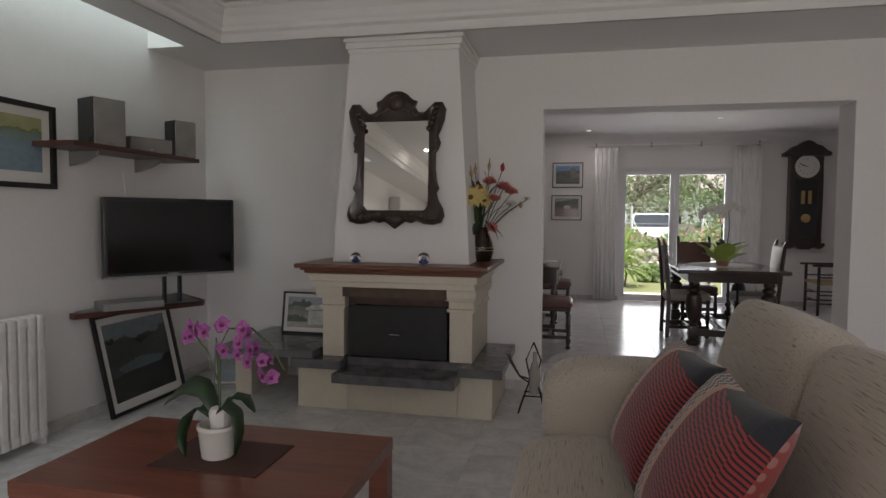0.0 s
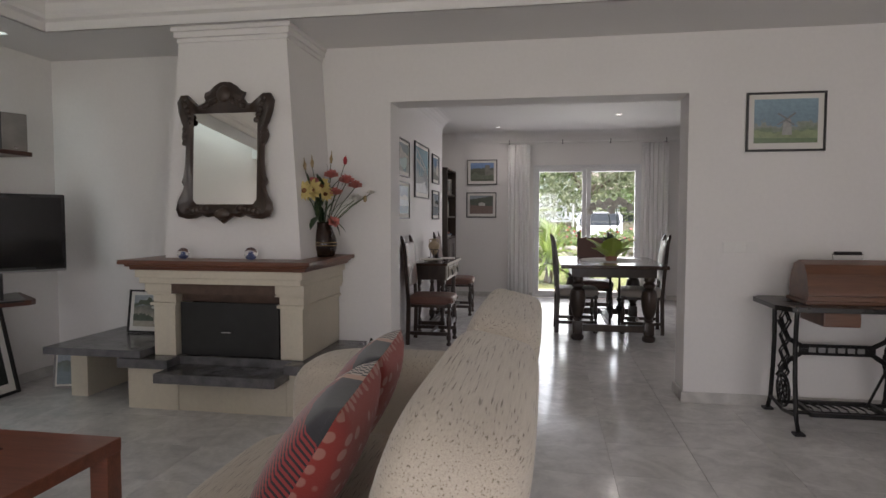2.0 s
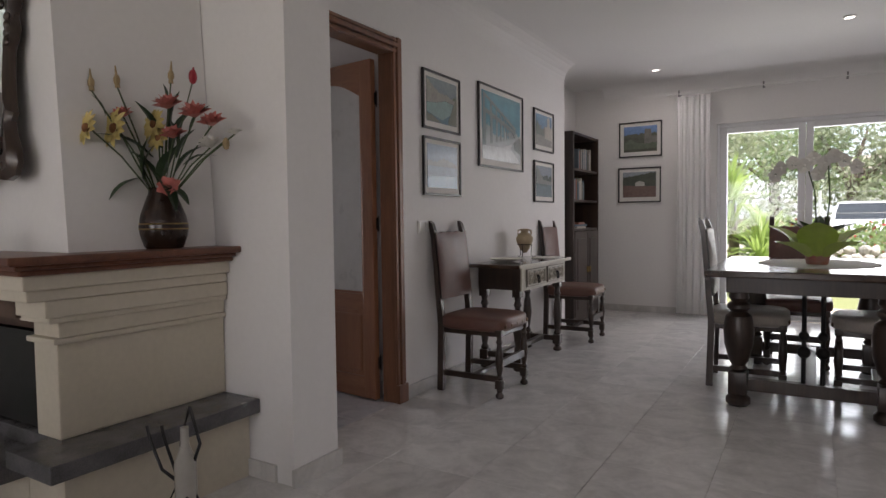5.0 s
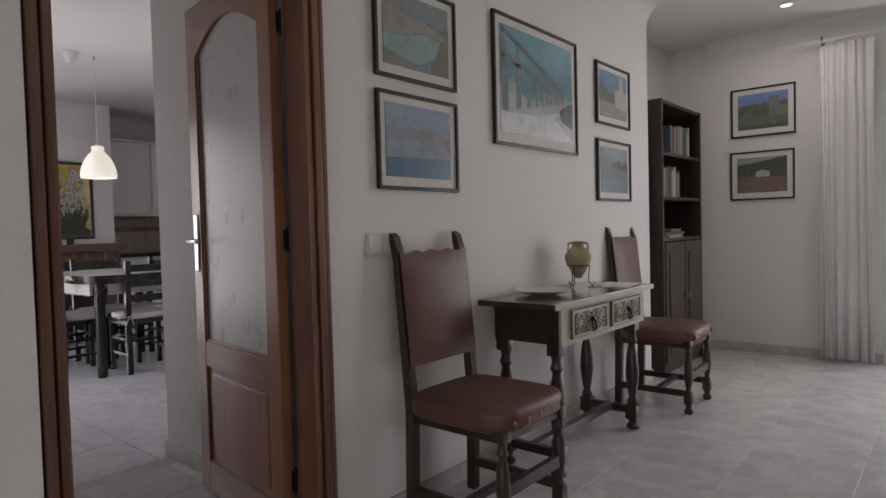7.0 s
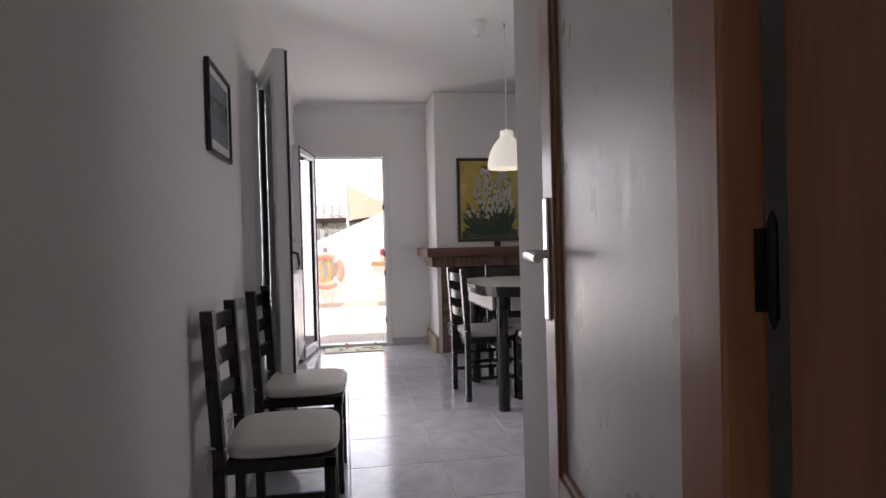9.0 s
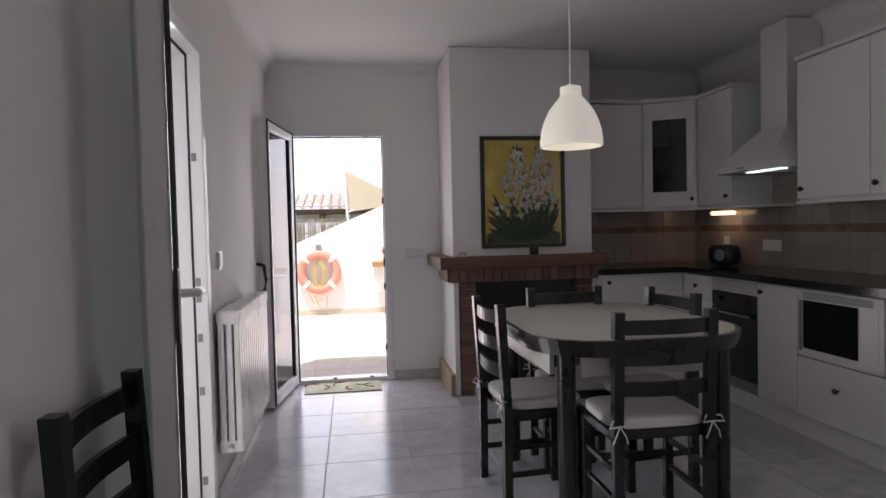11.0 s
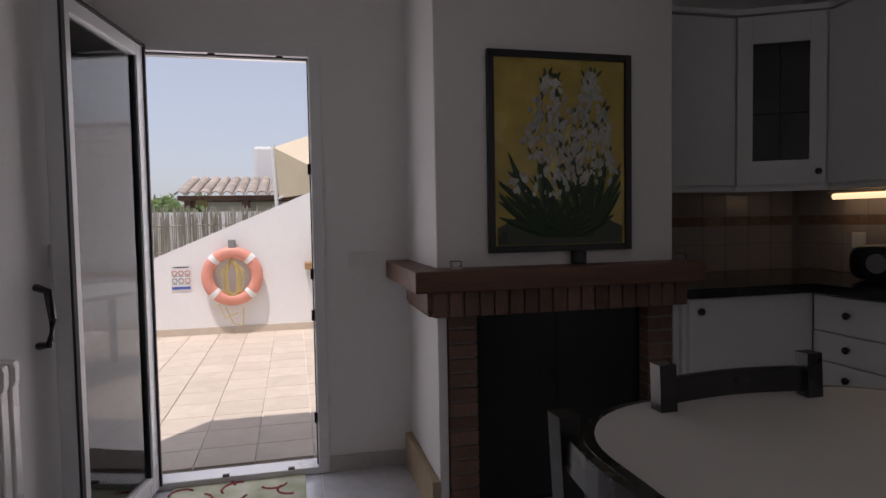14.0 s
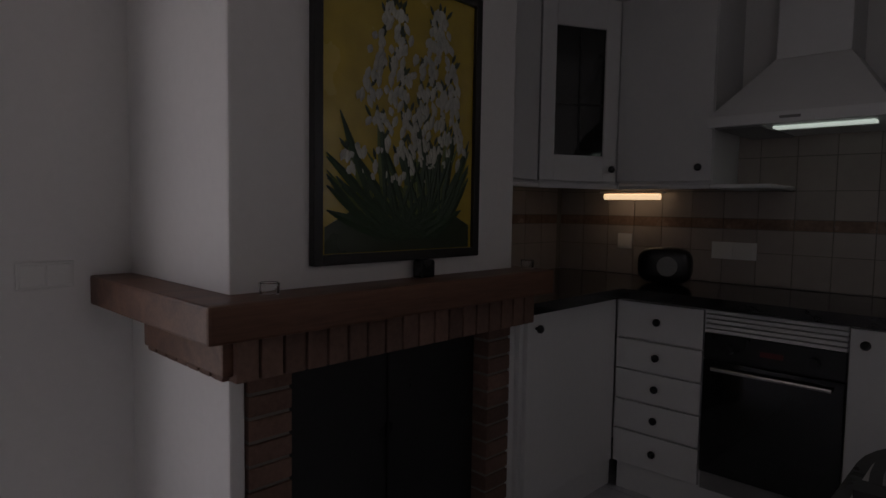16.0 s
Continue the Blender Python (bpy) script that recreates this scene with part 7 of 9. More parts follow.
# ---- kitchen ----
framed("framed_print", "small black-framed picture in the passage", 0.42, 0.335, ART_COVE, pose(-2.40, 5.293, 1.448, 0, 0, 180), 0.035, group="")


def ladder_chair(label, m, group, cushion=True):
    """A black ladder-back kitchen chair with a white tied cushion; faces +y, origin on the floor."""
    t = thing("kitchen_chair", label, "chair", m, group)
    for x in (-0.19, 0.19):
        part("front_leg", boxes((x - 0.018, 0.145, 0, x + 0.018, 0.181, 0.43), bevel=0.004), BLACKWD, t)
        b = bmesh.new()
        prism(b, [(-0.195, 0), (-0.159, 0), (-0.155, 0.45), (-0.178, 0.905), (-0.216, 0.905), (-0.191, 0.45)], 0, x - 0.02, x + 0.02)
        part("back_post", b, BLACKWD, t)
        for z in (0.14, 0.26):
            part("side_rung", boxes((x - 0.009, -0.16, z, x + 0.009, 0.146, z + 0.024), bevel=0.003), BLACKWD, t)
    part("front_rung", boxes((-0.172, 0.152, 0.20, 0.172, 0.172, 0.226), bevel=0.003), BLACKWD, t)
    part("seat_frame", boxes((-0.208, -0.155, 0.395, 0.208, 0.186, 0.432), bevel=0.004), BLACKWD, t)
    for z, dy in ((0.845, -0.195), (0.725, -0.189), (0.605, -0.182)):
        b = bmesh.new()
        pts = [(-0.173 + 0.346 * i / 8, dy - 0.022 * math.sin(math.pi * i / 8)) for i in range(9)]
        prism(b, [(x, y - 0.008) for x, y in pts] + [(x, y + 0.008) for x, y in pts[::-1]], 2, z - 0.028, z + 0.028)
        part("back_slat", b, BLACKWD, t)
    if cushion:
        b = bmesh.new()
        pillow(b, 0, 0.015, 0.457, 0.415, 0.36, 0.055, 12, 5)
        part("seat_cushion", b, CUSHWHITE, t, "white seat cushion", True)
        for s in (-1, 1):
            b = bmesh.new()
            x = s * 0.19
            for k in (-1, 1):
                tube(b, [(x, -0.15, 0.47), (x + 0.03 * k, -0.205, 0.49), (x + 0.045 * k, -0.21, 0.465), (x, -0.20, 0.465)], 0.004, 5)
                tube(b, [(x, -0.20, 0.465), (x + 0.02 * k, -0.21, 0.43), (x + 0.03 * k, -0.205, 0.40)], 0.003, 5)
            part("cushion_tie", b, CUSHWHITE, t)
    return t


KG = "black kitchen chairs"
ladder_chair("black ladder-back chair with white cushion against the wall", pose(-2.07, 5.54, 0), KG)
ladder_chair("black ladder-back chair with white cushion against the wall", pose(-2.83, 5.565, 0, 0, 0, -2), KG)
ladder_chair("black ladder-back chair with white cushion at the kitchen table", pose(-3.80, 7.12, 0, 0, 0, 89), KG)
ladder_chair("black ladder-back chair with white cushion at the kitchen table", pose(-4.19, 6.74, 0, 0, 0, 4), KG)
ladder_chair("black ladder-back chair with white cushion at the kitchen table", pose(-4.26, 7.32, 0, 0, 0, 186), KG)
ladder_chair("black ladder-back chair with white cushion at the kitchen table", pose(-4.42, 7.07, 0, 0, 0, -90), KG)

kt = thing("kitchen_table", "cream-topped kitchen table with rounded black edge", "table", pose(-4.135, 7.085, 0))


def rounded_rect(hx, hy, r, n=10):
    pts = []
    for cx, cy, a0 in ((hx - r, hy - r, 0), (-hx + r, hy - r, 90), (-hx + r, -hy + r, 180), (hx - r, -hy + r, 270)):
        pts += [(cx + r * math.cos(radians(a0 + 90 * i / n)), cy + r * math.sin(radians(a0 + 90 * i / n))) for i in range(n + 1)]
    return pts


b = bmesh.new()
prism(b, rounded_rect(0.54, 0.445, 0.27), 2, 0.767, 0.804)
part("tabletop", b, CREAMTOP, kt, "pale speckled laminate top")
b = bmesh.new()
for z0, z1, o in ((0.780, 0.802, 0.022), (0.757, 0.779, 0.014), (0.737, 0.756, 0.005)):
    lo, hi = rounded_rect(0.54, 0.445, 0.27), rounded_rect(0.54 + o, 0.445 + o, 0.27 + o)
    va, vb = [b.verts.new((x, y, z0)) for x, y in hi], [b.verts.new((x, y, z1)) for x, y in hi]
    vc, vd = [b.verts.new((x, y, z0)) for x, y in lo], [b.verts.new((x, y, z1)) for x, y in lo]
    n = len(lo)
    for i in range(n):
        j = (i + 1) % n
        b.faces.new((va[i], va[j], vb[j], vb[i])), b.faces.new((vb[i], vb[j], vd[j], vd[i])), b.faces.new((vc[i], va[i], va[j], vc[j])[::-1])
part("edge_moulding", b, BLACKWD, kt, "stepped black edge")
for r in ((-0.38, -0.385, 0.645, 0.38, -0.365, 0.736), (-0.38, 0.365, 0.645, 0.38, 0.385, 0.736), (-0.46, -0.28, 0.645, -0.44, 0.28, 0.736), (0.44, -0.28, 0.645, 0.46, 0.28, 0.736)):
    part("apron", boxes(r, bevel=0.002), CREAMTOP, kt)
for y in (-0.388, 0.364):
    part("apron_bead", boxes((-0.38, y, 0.636, 0.38, y + 0.024, 0.6445), bevel=0.003), BLACKWD, kt)
for x in (-0.42, 0.42):
    for y in (-0.33, 0.33):
        b = bmesh.new()
        lathe(b, [(0.033, 0), (0.037, 0.01), (0.037, 0.766)], x, y, 14)
        part("leg", b, BLACKWD, kt, smooth=True)

pd = thing("pendant_lamp", "white bell-shaped pendant lamp over the kitchen table", "pendant lamp", pose(-3.94, 6.875, 1.582))
b = bmesh.new()
prof = [(0.132, 0.0), (0.134, 0.02), (0.128, 0.065), (0.114, 0.11), (0.092, 0.155), (0.064, 0.19), (0.05, 0.205), (0.046, 0.215), (0.045, 0.25), (0.02, 0.258)]
lathe(b, prof + [(r - 0.004, z - 0.004) for r, z in prof[::-1]] + [(0.134, 0.0)], seg=32, cap=False)
part("shade", b, PENDANT, pd, "white bell shade", True)
b = bmesh.new()
tube(b, [(0, 0, 0.255), (0, 0, 0.945), (0.005, -0.04, 0.915), (0.01, -0.09, 0.885), (0.015, -0.14, 0.875), (0.02, -0.18, 0.885)], 0.004, 6)
part("cord", b, WHITEPL, pd)
b = bmesh.new()
tube(b, [(0.0, 0.0, 0.94), (0.012, 0, 0.95), (0.0, 0, 0.963), (0, 0, 0.9775)], 0.004, 6)
part("ceiling_hook", b, IRON, pd)
b = bmesh.new()
lathe(b, [(0.012, 0.88), (0.03, 0.89), (0.058, 0.955), (0.06, 0.977), (0.0, 0.977)], 0.02, -0.18, 18, False)
part("ceiling_rose", b, WHITEPL, pd)

column_radiator("radiator", "white column radiator below the kitchen switch", 15, 0.062, 0.11, 0.70, pose(-4.30, 5.305, 0.19, 0, 0, 180), True)
switch_plate("white wall switch above the kitchen radiator", 0.085, 0.085, 2, pose(-4.50, 5.292, 1.07, 0, 0, 180))
switch_plate("white two-gang wall switch by the terrace door", 0.14, 0.075, 2, pose(-6.458, 6.435, 1.0, 0, 0, 90))
rg = surface("patterned_rug", (0.60, 0.57, 0.48), 0.95, fine=9, coarse=5, var=0.3, col2=(0.30, 0.36, 0.18), bump=0.5)
rgt = thing("door_mat", "pale patterned mat before the terrace door", "mat", pose(-6.30, 5.835, 0, 0, 0, 0))
part("mat", boxes((-0.17, -0.295, 0.0, 0.17, 0.295, 0.008), bevel=0.002), rg, rgt)
rnd = random.Random(3)
for i in range(7):
    b = bmesh.new()
    cx, cy, rr, a0 = rnd.uniform(-0.10, 0.10), -0.25 + 0.08 * i, rnd.uniform(0.04, 0.07), rnd.uniform(0, 6)
    tube(b, [(cx + rr * math.cos(a0 + 0.3 * k), cy + rr * math.sin(a0 + 0.3 * k), 0.0085) for k in range(9)], 0.006, 4)
    part("red_curl", b, surface("mat_red_%d" % i, (0.35, 0.07, 0.09), 0.95, fine=90, var=0.2), rgt)

# kitchen chimney
kf = thing("kitchen_fireplace", "white chimney breast with a wooden beam over a brick fireplace", "fireplace")
part("chimney_breast", boxes((-6.458, 6.66, 0.96, -5.835, 7.73, 2.555), bevel=0.008), WALL, kf)
part("side_wall", boxes((-6.458, 6.66, 0, -5.84, 6.70, 0.959), bevel=0.006), WALL, kf)
part("mantel_beam", boxes((-6.456, 6.545, 0.945, -5.70, 7.80, 1.03), bevel=0.008), BEAM, kf, "heavy brown wooden mantel")
part("side_corbel", boxes((-6.20, 6.60, 0.86, -5.75, 6.645, 0.944), bevel=0.006), BEAM, kf)
part("skirting_tile", boxes((-6.45, 6.625, 0, -5.83, 6.659, 0.16), bevel=0.003), TERRA, kf)
for k in range(18):
    part("brick", boxes((-5.845, 6.625 + 0.062 * k, 0.845, -5.735, 6.68 + 0.062 * k, 0.944), bevel=0.004), BRICK, kf)
for k in range(7):
    part("brick", boxes((-6.20 + 0.062 * k, 6.61, 0.845, -6.145 + 0.062 * k, 6.66, 0.944), bevel=0.004), BRICK, kf)
part("brick_bed", boxes((-6.0, 6.645, 0.846, -5.75, 7.73, 0.943)), MORTAR, kf)
for y0 in (6.705, 7.605):
    part("column_core", boxes((-6.0, y0 + 0.004, 0, -5.838, y0 + 0.116, 0.846)), MORTAR, kf)
    for k in range(14):
        part("brick", boxes((-5.95, y0, 0.006 + 0.06 * k, -5.83, y0 + 0.12, 0.056 + 0.06 * k), bevel=0.004), BRICK, kf)
part("firebox", boxes((-6.45, 6.83, 0, -6.42, 7.60, 0.85), (-6.42, 6.815, 0, -6.0, 6.83, 0.85), (-6.42, 7.60, 0, -6.0, 7.61, 0.85), (-6.42, 6.83, 0.0, -5.90, 7.60, 0.02)), SOOT, kf)
part("fire_shutter", boxes((-5.905, 6.83, 0.02, -5.895, 7.20, 0.84), (-5.905, 7.205, 0.02, -5.895, 7.60, 0.84)), BLACKPL, kf, "black fire doors")
part("shutter_edge", boxes((-5.894, 7.198, 0.10, -5.889, 7.204, 0.80)), IRON, kf)
part("right_cheek", boxes((-6.40, 7.735, 0, -5.84, 7.765, 0.944)), LACQ, kf)
for y in (6.72, 7.72):
    b = bmesh.new()
    lathe(b, [(0.022, 0), (0.024, 0.03), (0.02, 0.032), (0.018, 0.006), (0, 0.006)], seg=14, cap=False)
    single("glass_cup", b, BALLGLASS, "small clear glass cup on the beam", "cup", pose(-5.76, y, 1.031), smooth=True)

single("painting_rest", boxes((-5.825, 7.235, 1.031, -5.79, 7.295, 1.084), bevel=0.006), BLACKWD, "small black block under the painting on the beam", "stand")
kpic = thing("flower_painting", "large framed painting of white yucca flowers on yellow", "painting", pose(-5.833, 7.195, 1.085, 0, 0, 90))
KW, KH = 0.64, 0.82
part("frame", boxes((-KW / 2, -0.025, 0, -KW / 2 + 0.028, 0, KH), (KW / 2 - 0.028, -0.025, 0, KW / 2, 0, KH), (-KW / 2 + 0.028, -0.025, KH - 0.028, KW / 2 - 0.028, 0, KH), (-KW / 2 + 0.028, -0.025, 0, KW / 2 - 0.028, 0, 0.028), bevel=0.003), FRAMEBLK, kpic)
part("canvas", boxes((-KW / 2 + 0.028, -0.012, 0.028, KW / 2 - 0.028, -0.004, KH - 0.028)), surface("ochre_ground", (0.46, 0.34, 0.05), 0.25, fine=12, coarse=4, var=0.25, bump=0.3, coat=0.5), kpic, "ochre yellow painted ground")
rnd = random.Random(21)
dab = {"leaf": bmesh.new(), "white": bmesh.new(), "dark": bmesh.new()}
for i in range(46):
    x0 = rnd.uniform(-0.10, 0.14)
    a = rnd.uniform(-1.25, 1.25)
    ln = rnd.uniform(0.18, 0.40)
    x1 = max(min(x0 + ln * math.sin(a), 0.275), -0.275)
    leaf(dab["leaf"], (x0, -0.0135, 0.06), (x1, -0.0135, 0.06 + ln * max(math.cos(a), 0.15)), 0.035, 0.0, Vector((0, 1, 0)), 4)
for cx, z0, z1, wd in ((-0.045, 0.24, 0.73, 0.175), (0.135, 0.30, 0.75, 0.11)):
    for i in range(170):
        u = rnd.random()
        z = z0 + (z1 - z0) * u
        w = wd * (1 - u) ** 0.6 + 0.01
        x = cx + rnd.uniform(-w, w)
        leaf(dab["white"], (x, -0.0145, z), (x + rnd.uniform(-0.02, 0.02), -0.0145, z - rnd.uniform(0.02, 0.045)), 0.022, 0.0, Vector((0, 1, 0)), 3)
        if i % 3 == 0:
            leaf(dab["dark"], (x, -0.0142, z), (x + rnd.uniform(-0.03, 0.03), -0.0142, z + 0.03), 0.012, 0.0, Vector((0, 1, 0)), 3)
prism(dab["dark"], [(-0.28, 0.03), (0.28, 0.03), (0.28, 0.10), (0.15, 0.16), (0.0, 0.13), (-0.14, 0.17), (-0.28, 0.10)], 1, -0.0128, -0.0122)
pale = bmesh.new()
for i in range(30):
    x0, a, ln = rnd.uniform(-0.12, 0.16), rnd.uniform(-1.2, 1.2), rnd.uniform(0.16, 0.34)
    x1 = max(min(x0 + ln * math.sin(a), 0.275), -0.275)
    leaf(pale, (x0, -0.0138, 0.09), (x1, -0.0138, 0.09 + ln * max(math.cos(a), 0.2)), 0.02, 0.0, Vector((0, 1, 0)), 4)
part("painted_pale_leaves", pale, surface("painted_olive", (0.10, 0.13, 0.03), 0.3, fine=20, var=0.4), kpic)
part("painted_leaves", dab["leaf"], LEAF, kpic)
part("painted_blossom", dab["white"], surface("painted_white", (0.46, 0.45, 0.38), 0.4, fine=40, coarse=14, var=0.35), kpic)
part("painted_shade", dab["dark"], surface("painted_dark_green", (0.03, 0.045, 0.02), 0.3, fine=20, var=0.3), kpic)

# ---- kitchen units ----
FY, FX = 8.45, -5.80


def knob(parent, x, y, z, axis):
    b = bmesh.new()
    lathe(b, [(0.006, 0), (0.006, 0.010), (0.016, 0.016), (0.016, 0.024), (0.010, 0.03), (0.0, 0.031)], seg=12, cap=False)
    bmesh.ops.transform(b, matrix=pose(x, y, z, 0, 90, 0) if axis == "x" else (pose(x, y, z, 90) if axis == "y" else pose(x, y, z, 90, 0, 45)), verts=b.verts)
    return part("knob", b, BLACKPL, parent, "black knob", True)


def unit(label, x0, x1):
    u = thing("base_cabinet", label, "cabinet", None, "kitchen base cabinets")
    part("carcass", boxes((x0 + 0.001, FY + 0.022, 0.12, x1 - 0.001, 8.995, 0.862)), LACQ, u)
    return u


u = unit("white drawer cabinet with black knobs", -5.80, -5.42)
zs = (0.13, 0.285, 0.42, 0.555, 0.69, 0.858)
for a, c in zip(zs, zs[1:]):
    d = part("drawer_front", boxes((-5.798, FY, a, -5.424, FY + 0.02, c - 0.008), bevel=0.003), LACQ, u)
    knob(d, -5.61, FY, (a + c) / 2, "y")
u = thing("oven", "built-in oven under the hob with dark glass door", "oven")
part("housing", boxes((-5.419, FY + 0.02, 0.12, -4.931, 8.99, 0.862)), GREYPL, u)
for k in range(5):
    part("vent_slat", boxes((-5.417, FY - 0.004, 0.765 + 0.019 * k, -4.933, FY + 0.018, 0.779 + 0.019 * k), bevel=0.003), LACQ, u)
part("control_panel", boxes((-5.417, FY - 0.002, 0.66, -4.933, FY + 0.018, 0.762), bevel=0.003), BLACKPL, u)
part("oven_door", boxes((-5.417, FY - 0.004, 0.20, -4.933, FY + 0.018, 0.656), bevel=0.004), SMOKEGL, u, "dark glass oven door")
b = bmesh.new()
tube(b, [(-5.38, FY - 0.02, 0.625), (-4.97, FY - 0.02, 0.625)], 0.009, 8)
part("oven_handle", b, CHROME, u, smooth=True)
for x in (-5.32, -5.03):
    b = bmesh.new()
    lathe(b, [(0.02, 0), (0.018, 0.018), (0, 0.019)], seg=14, cap=False)
    bmesh.ops.transform(b, matrix=pose(x, FY - 0.002, 0.71, 90), verts=b.verts)
    part("dial_knob", b, BLACKPL, u)
part("clock_display", boxes((-5.21, FY - 0.004, 0.70, -5.13, FY - 0.0022, 0.72)), glow("display_red", (0.08, 0.01, 0.01), 0.05), u)
u = unit("white base cabinet with a black knob", -4.93, -4.58)
d = part("door", boxes((-4.928, FY, 0.13, -4.582, FY + 0.02, 0.852), bevel=0.003), LACQ, u)
knob(d, -4.88, FY, 0.80, "y")
u = unit("white cabinet with a built-in microwave and a drawer", -4.58, -3.98)
d = part("drawer_front", boxes((-4.578, FY, 0.13, -3.982, FY + 0.02, 0.465), bevel=0.003), LACQ, u)
knob(d, -4.28, FY, 0.33, "y")
mw = thing("microwave", "white built-in microwave with dark window", "microwave")
part("surround", boxes((-4.57, FY - 0.006, 0.475, -3.99, FY + 0.018, 0.85), bevel=0.004), LACQ, mw)
part("window", boxes((-4.52, FY - 0.012, 0.52, -4.14, FY - 0.0065, 0.79), bevel=0.004), SMOKEGL, mw)
for k in range(5):
    part("vent_slat", boxes((-4.52, FY - 0.010, 0.80 + 0.008 * k, -4.05, FY - 0.0065, 0.804 + 0.008 * k)), GREYPL, mw)
part("side_vent", boxes((-4.555, FY - 0.009, 0.50, -4.53, FY - 0.0065, 0.79)), GREYPL, mw)
part("key_panel", boxes((-4.12, FY - 0.009, 0.52, -4.02, FY - 0.0065, 0.79)), WHITEPL, mw)
u = unit("white base cabinet with a black knob", -3.98, -3.40)
d = part("door", boxes((-3.978, FY, 0.13, -3.402, FY + 0.02, 0.852), bevel=0.003), LACQ, u)
knob(d, -3.93, FY, 0.80, "y")
u = thing("base_cabinet", "white base cabinet beside the fireplace", "cabinet", None, "kitchen base cabinets")
part("carcass", boxes((-6.455, 7.77, 0.12, FX - 0.022, 8.47, 0.862)), LACQ, u)
d = part("door", boxes((FX - 0.02, 7.79, 0.13, FX, 8.24, 0.855), bevel=0.003), LACQ, u)
knob(d, FX, 7.84, 0.80, "x")
part("corner_post", boxes((FX - 0.02, 8.243, 0.13, FX - 0.004, 8.447, 0.855)), LACQ, u)
structure("trim_plinth", boxes((-5.79, FY + 0.03, 0, -1.6, FY + 0.045, 0.118), (FX - 0.045, 7.77, 0, FX - 0.03, FY + 0.03, 0.118)), LACQ, "white kitchen plinth")
b = bmesh.new()
prism(b, [(-6.456, 7.735), (-5.76, 7.735), (-5.76, 8.41), (-1.52, 8.41), (-1.52, 8.996), (-6.456, 8.996)], 2, 0.863, 0.905)
single("worktop", b, BLACKTOP, "black polished kitchen worktop", "worktop")
for i, (x0, x1) in enumerate(((-3.40, -2.80), (-2.80, -2.20), (-2.20, -1.52))):
    u = unit("white base cabinet with a black knob", x0, x1)
    d = part("door", boxes((x0 + 0.002, FY, 0.13, x1 - 0.002, FY + 0.02, 0.852), bevel=0.003), LACQ, u)
    knob(d, x0 + 0.05, FY, 0.80, "y")
UY, UX, UZ0, UZ1 = 8.66, -6.13, 1.36, 2.21


def wall_unit(label, x0, x1, kx):
    u = thing("wall_cabinet", label, "cabinet", None, "kitchen wall cabinets")
    part("carcass", boxes((x0 + 0.001, UY + 0.022, UZ0, x1 - 0.001, 8.995, UZ1)), LACQ, u)
    d = part("door", boxes((x0 + 0.002, UY, UZ0 + 0.012, x1 - 0.002, UY + 0.02, UZ1 - 0.004), bevel=0.003), LACQ, u)
    knob(d, kx, UY, UZ0 + 0.07, "y")
    part("light_rail", boxes((x0, UY - 0.012, UZ0 - 0.022, x1, UY + 0.03, UZ0 - 0.002), bevel=0.006), LACQ, u)
    part("cornice", boxes((x0, UY - 0.02, UZ1 + 0.002, x1, 8.99, UZ1 + 0.03), bevel=0.006), LACQ, u)
    return u


wall_unit("white wall cabinet with a black knob", -5.94, -5.50, -5.55)
wall_unit("white wall cabinet with a black knob", -4.84, -4.30, -4.79)
wall_unit("white wall cabinet with a black knob", -4.30, -3.70, -4.25)
wall_unit("white wall cabinet with a black knob", -3.70, -3.10, -3.65)
u = thing("wall_cabinet", "white wall cabinet beside the chimney", "cabinet", None, "kitchen wall cabinets")
part("carcass", boxes((-6.455, 7.735, UZ0, UX - 0.022, 8.29, UZ1)), LACQ, u)
d = part("door", boxes((UX - 0.02, 7.76, UZ0 + 0.012, UX, 8.288, UZ1 - 0.004), bevel=0.003), LACQ, u)
knob(d, UX, 7.82, UZ0 + 0.07, "x")
part("light_rail", boxes((UX - 0.03, 7.735, UZ0 - 0.022, UX + 0.012, 8.29, UZ0 - 0.002), bevel=0.006), LACQ, u)
part("cornice", boxes((-6.45, 7.735, UZ1 + 0.002, UX + 0.02, 8.29, UZ1 + 0.03), bevel=0.006), LACQ, u)
cu = thing("corner_cabinet", "white corner wall cabinet with a dark leaded glass door", "cabinet", None, "kitchen wall cabinets")
b = bmesh.new()
prism(b, [(-6.455, 8.292), (-6.15, 8.292), (-5.942, 8.68), (-5.942, 8.993), (-6.455, 8.993)], 2, UZ0, UZ1)
part("carcass", b, LACQ, cu)
A, Bp = Vector((-6.135, 8.296)), Vector((-5.945, 8.655))
L = (Bp - A).length
ang = math.degrees(math.atan2(Bp.y - A.y, Bp.x - A.x))
cm = pose(A.x, A.y, 0, 0, 0, ang)


def on_corner(name, bm, mat, parent, label=""):
    bmesh.ops.transform(bm, matrix=cm, verts=bm.verts)
    return part(name, bm, mat, parent, label)


d = on_corner("door_frame", boxes((0.003, -0.012, UZ0 + 0.012, 0.075, 0.008, UZ1 - 0.004), (L - 0.075, -0.012, UZ0 + 0.012, L - 0.003, 0.008, UZ1 - 0.004),
                                  (0.075, -0.012, UZ1 - 0.14, L - 0.075, 0.008, UZ1 - 0.004), (0.075, -0.012, UZ0 + 0.012, L - 0.075, 0.008, UZ0 + 0.13), bevel=0.002), LACQ, cu)
on_corner("glass", boxes((0.075, -0.002, UZ0 + 0.13, L - 0.075, 0.002, UZ1 - 0.14)), SMOKEGL, d, "dark glass")
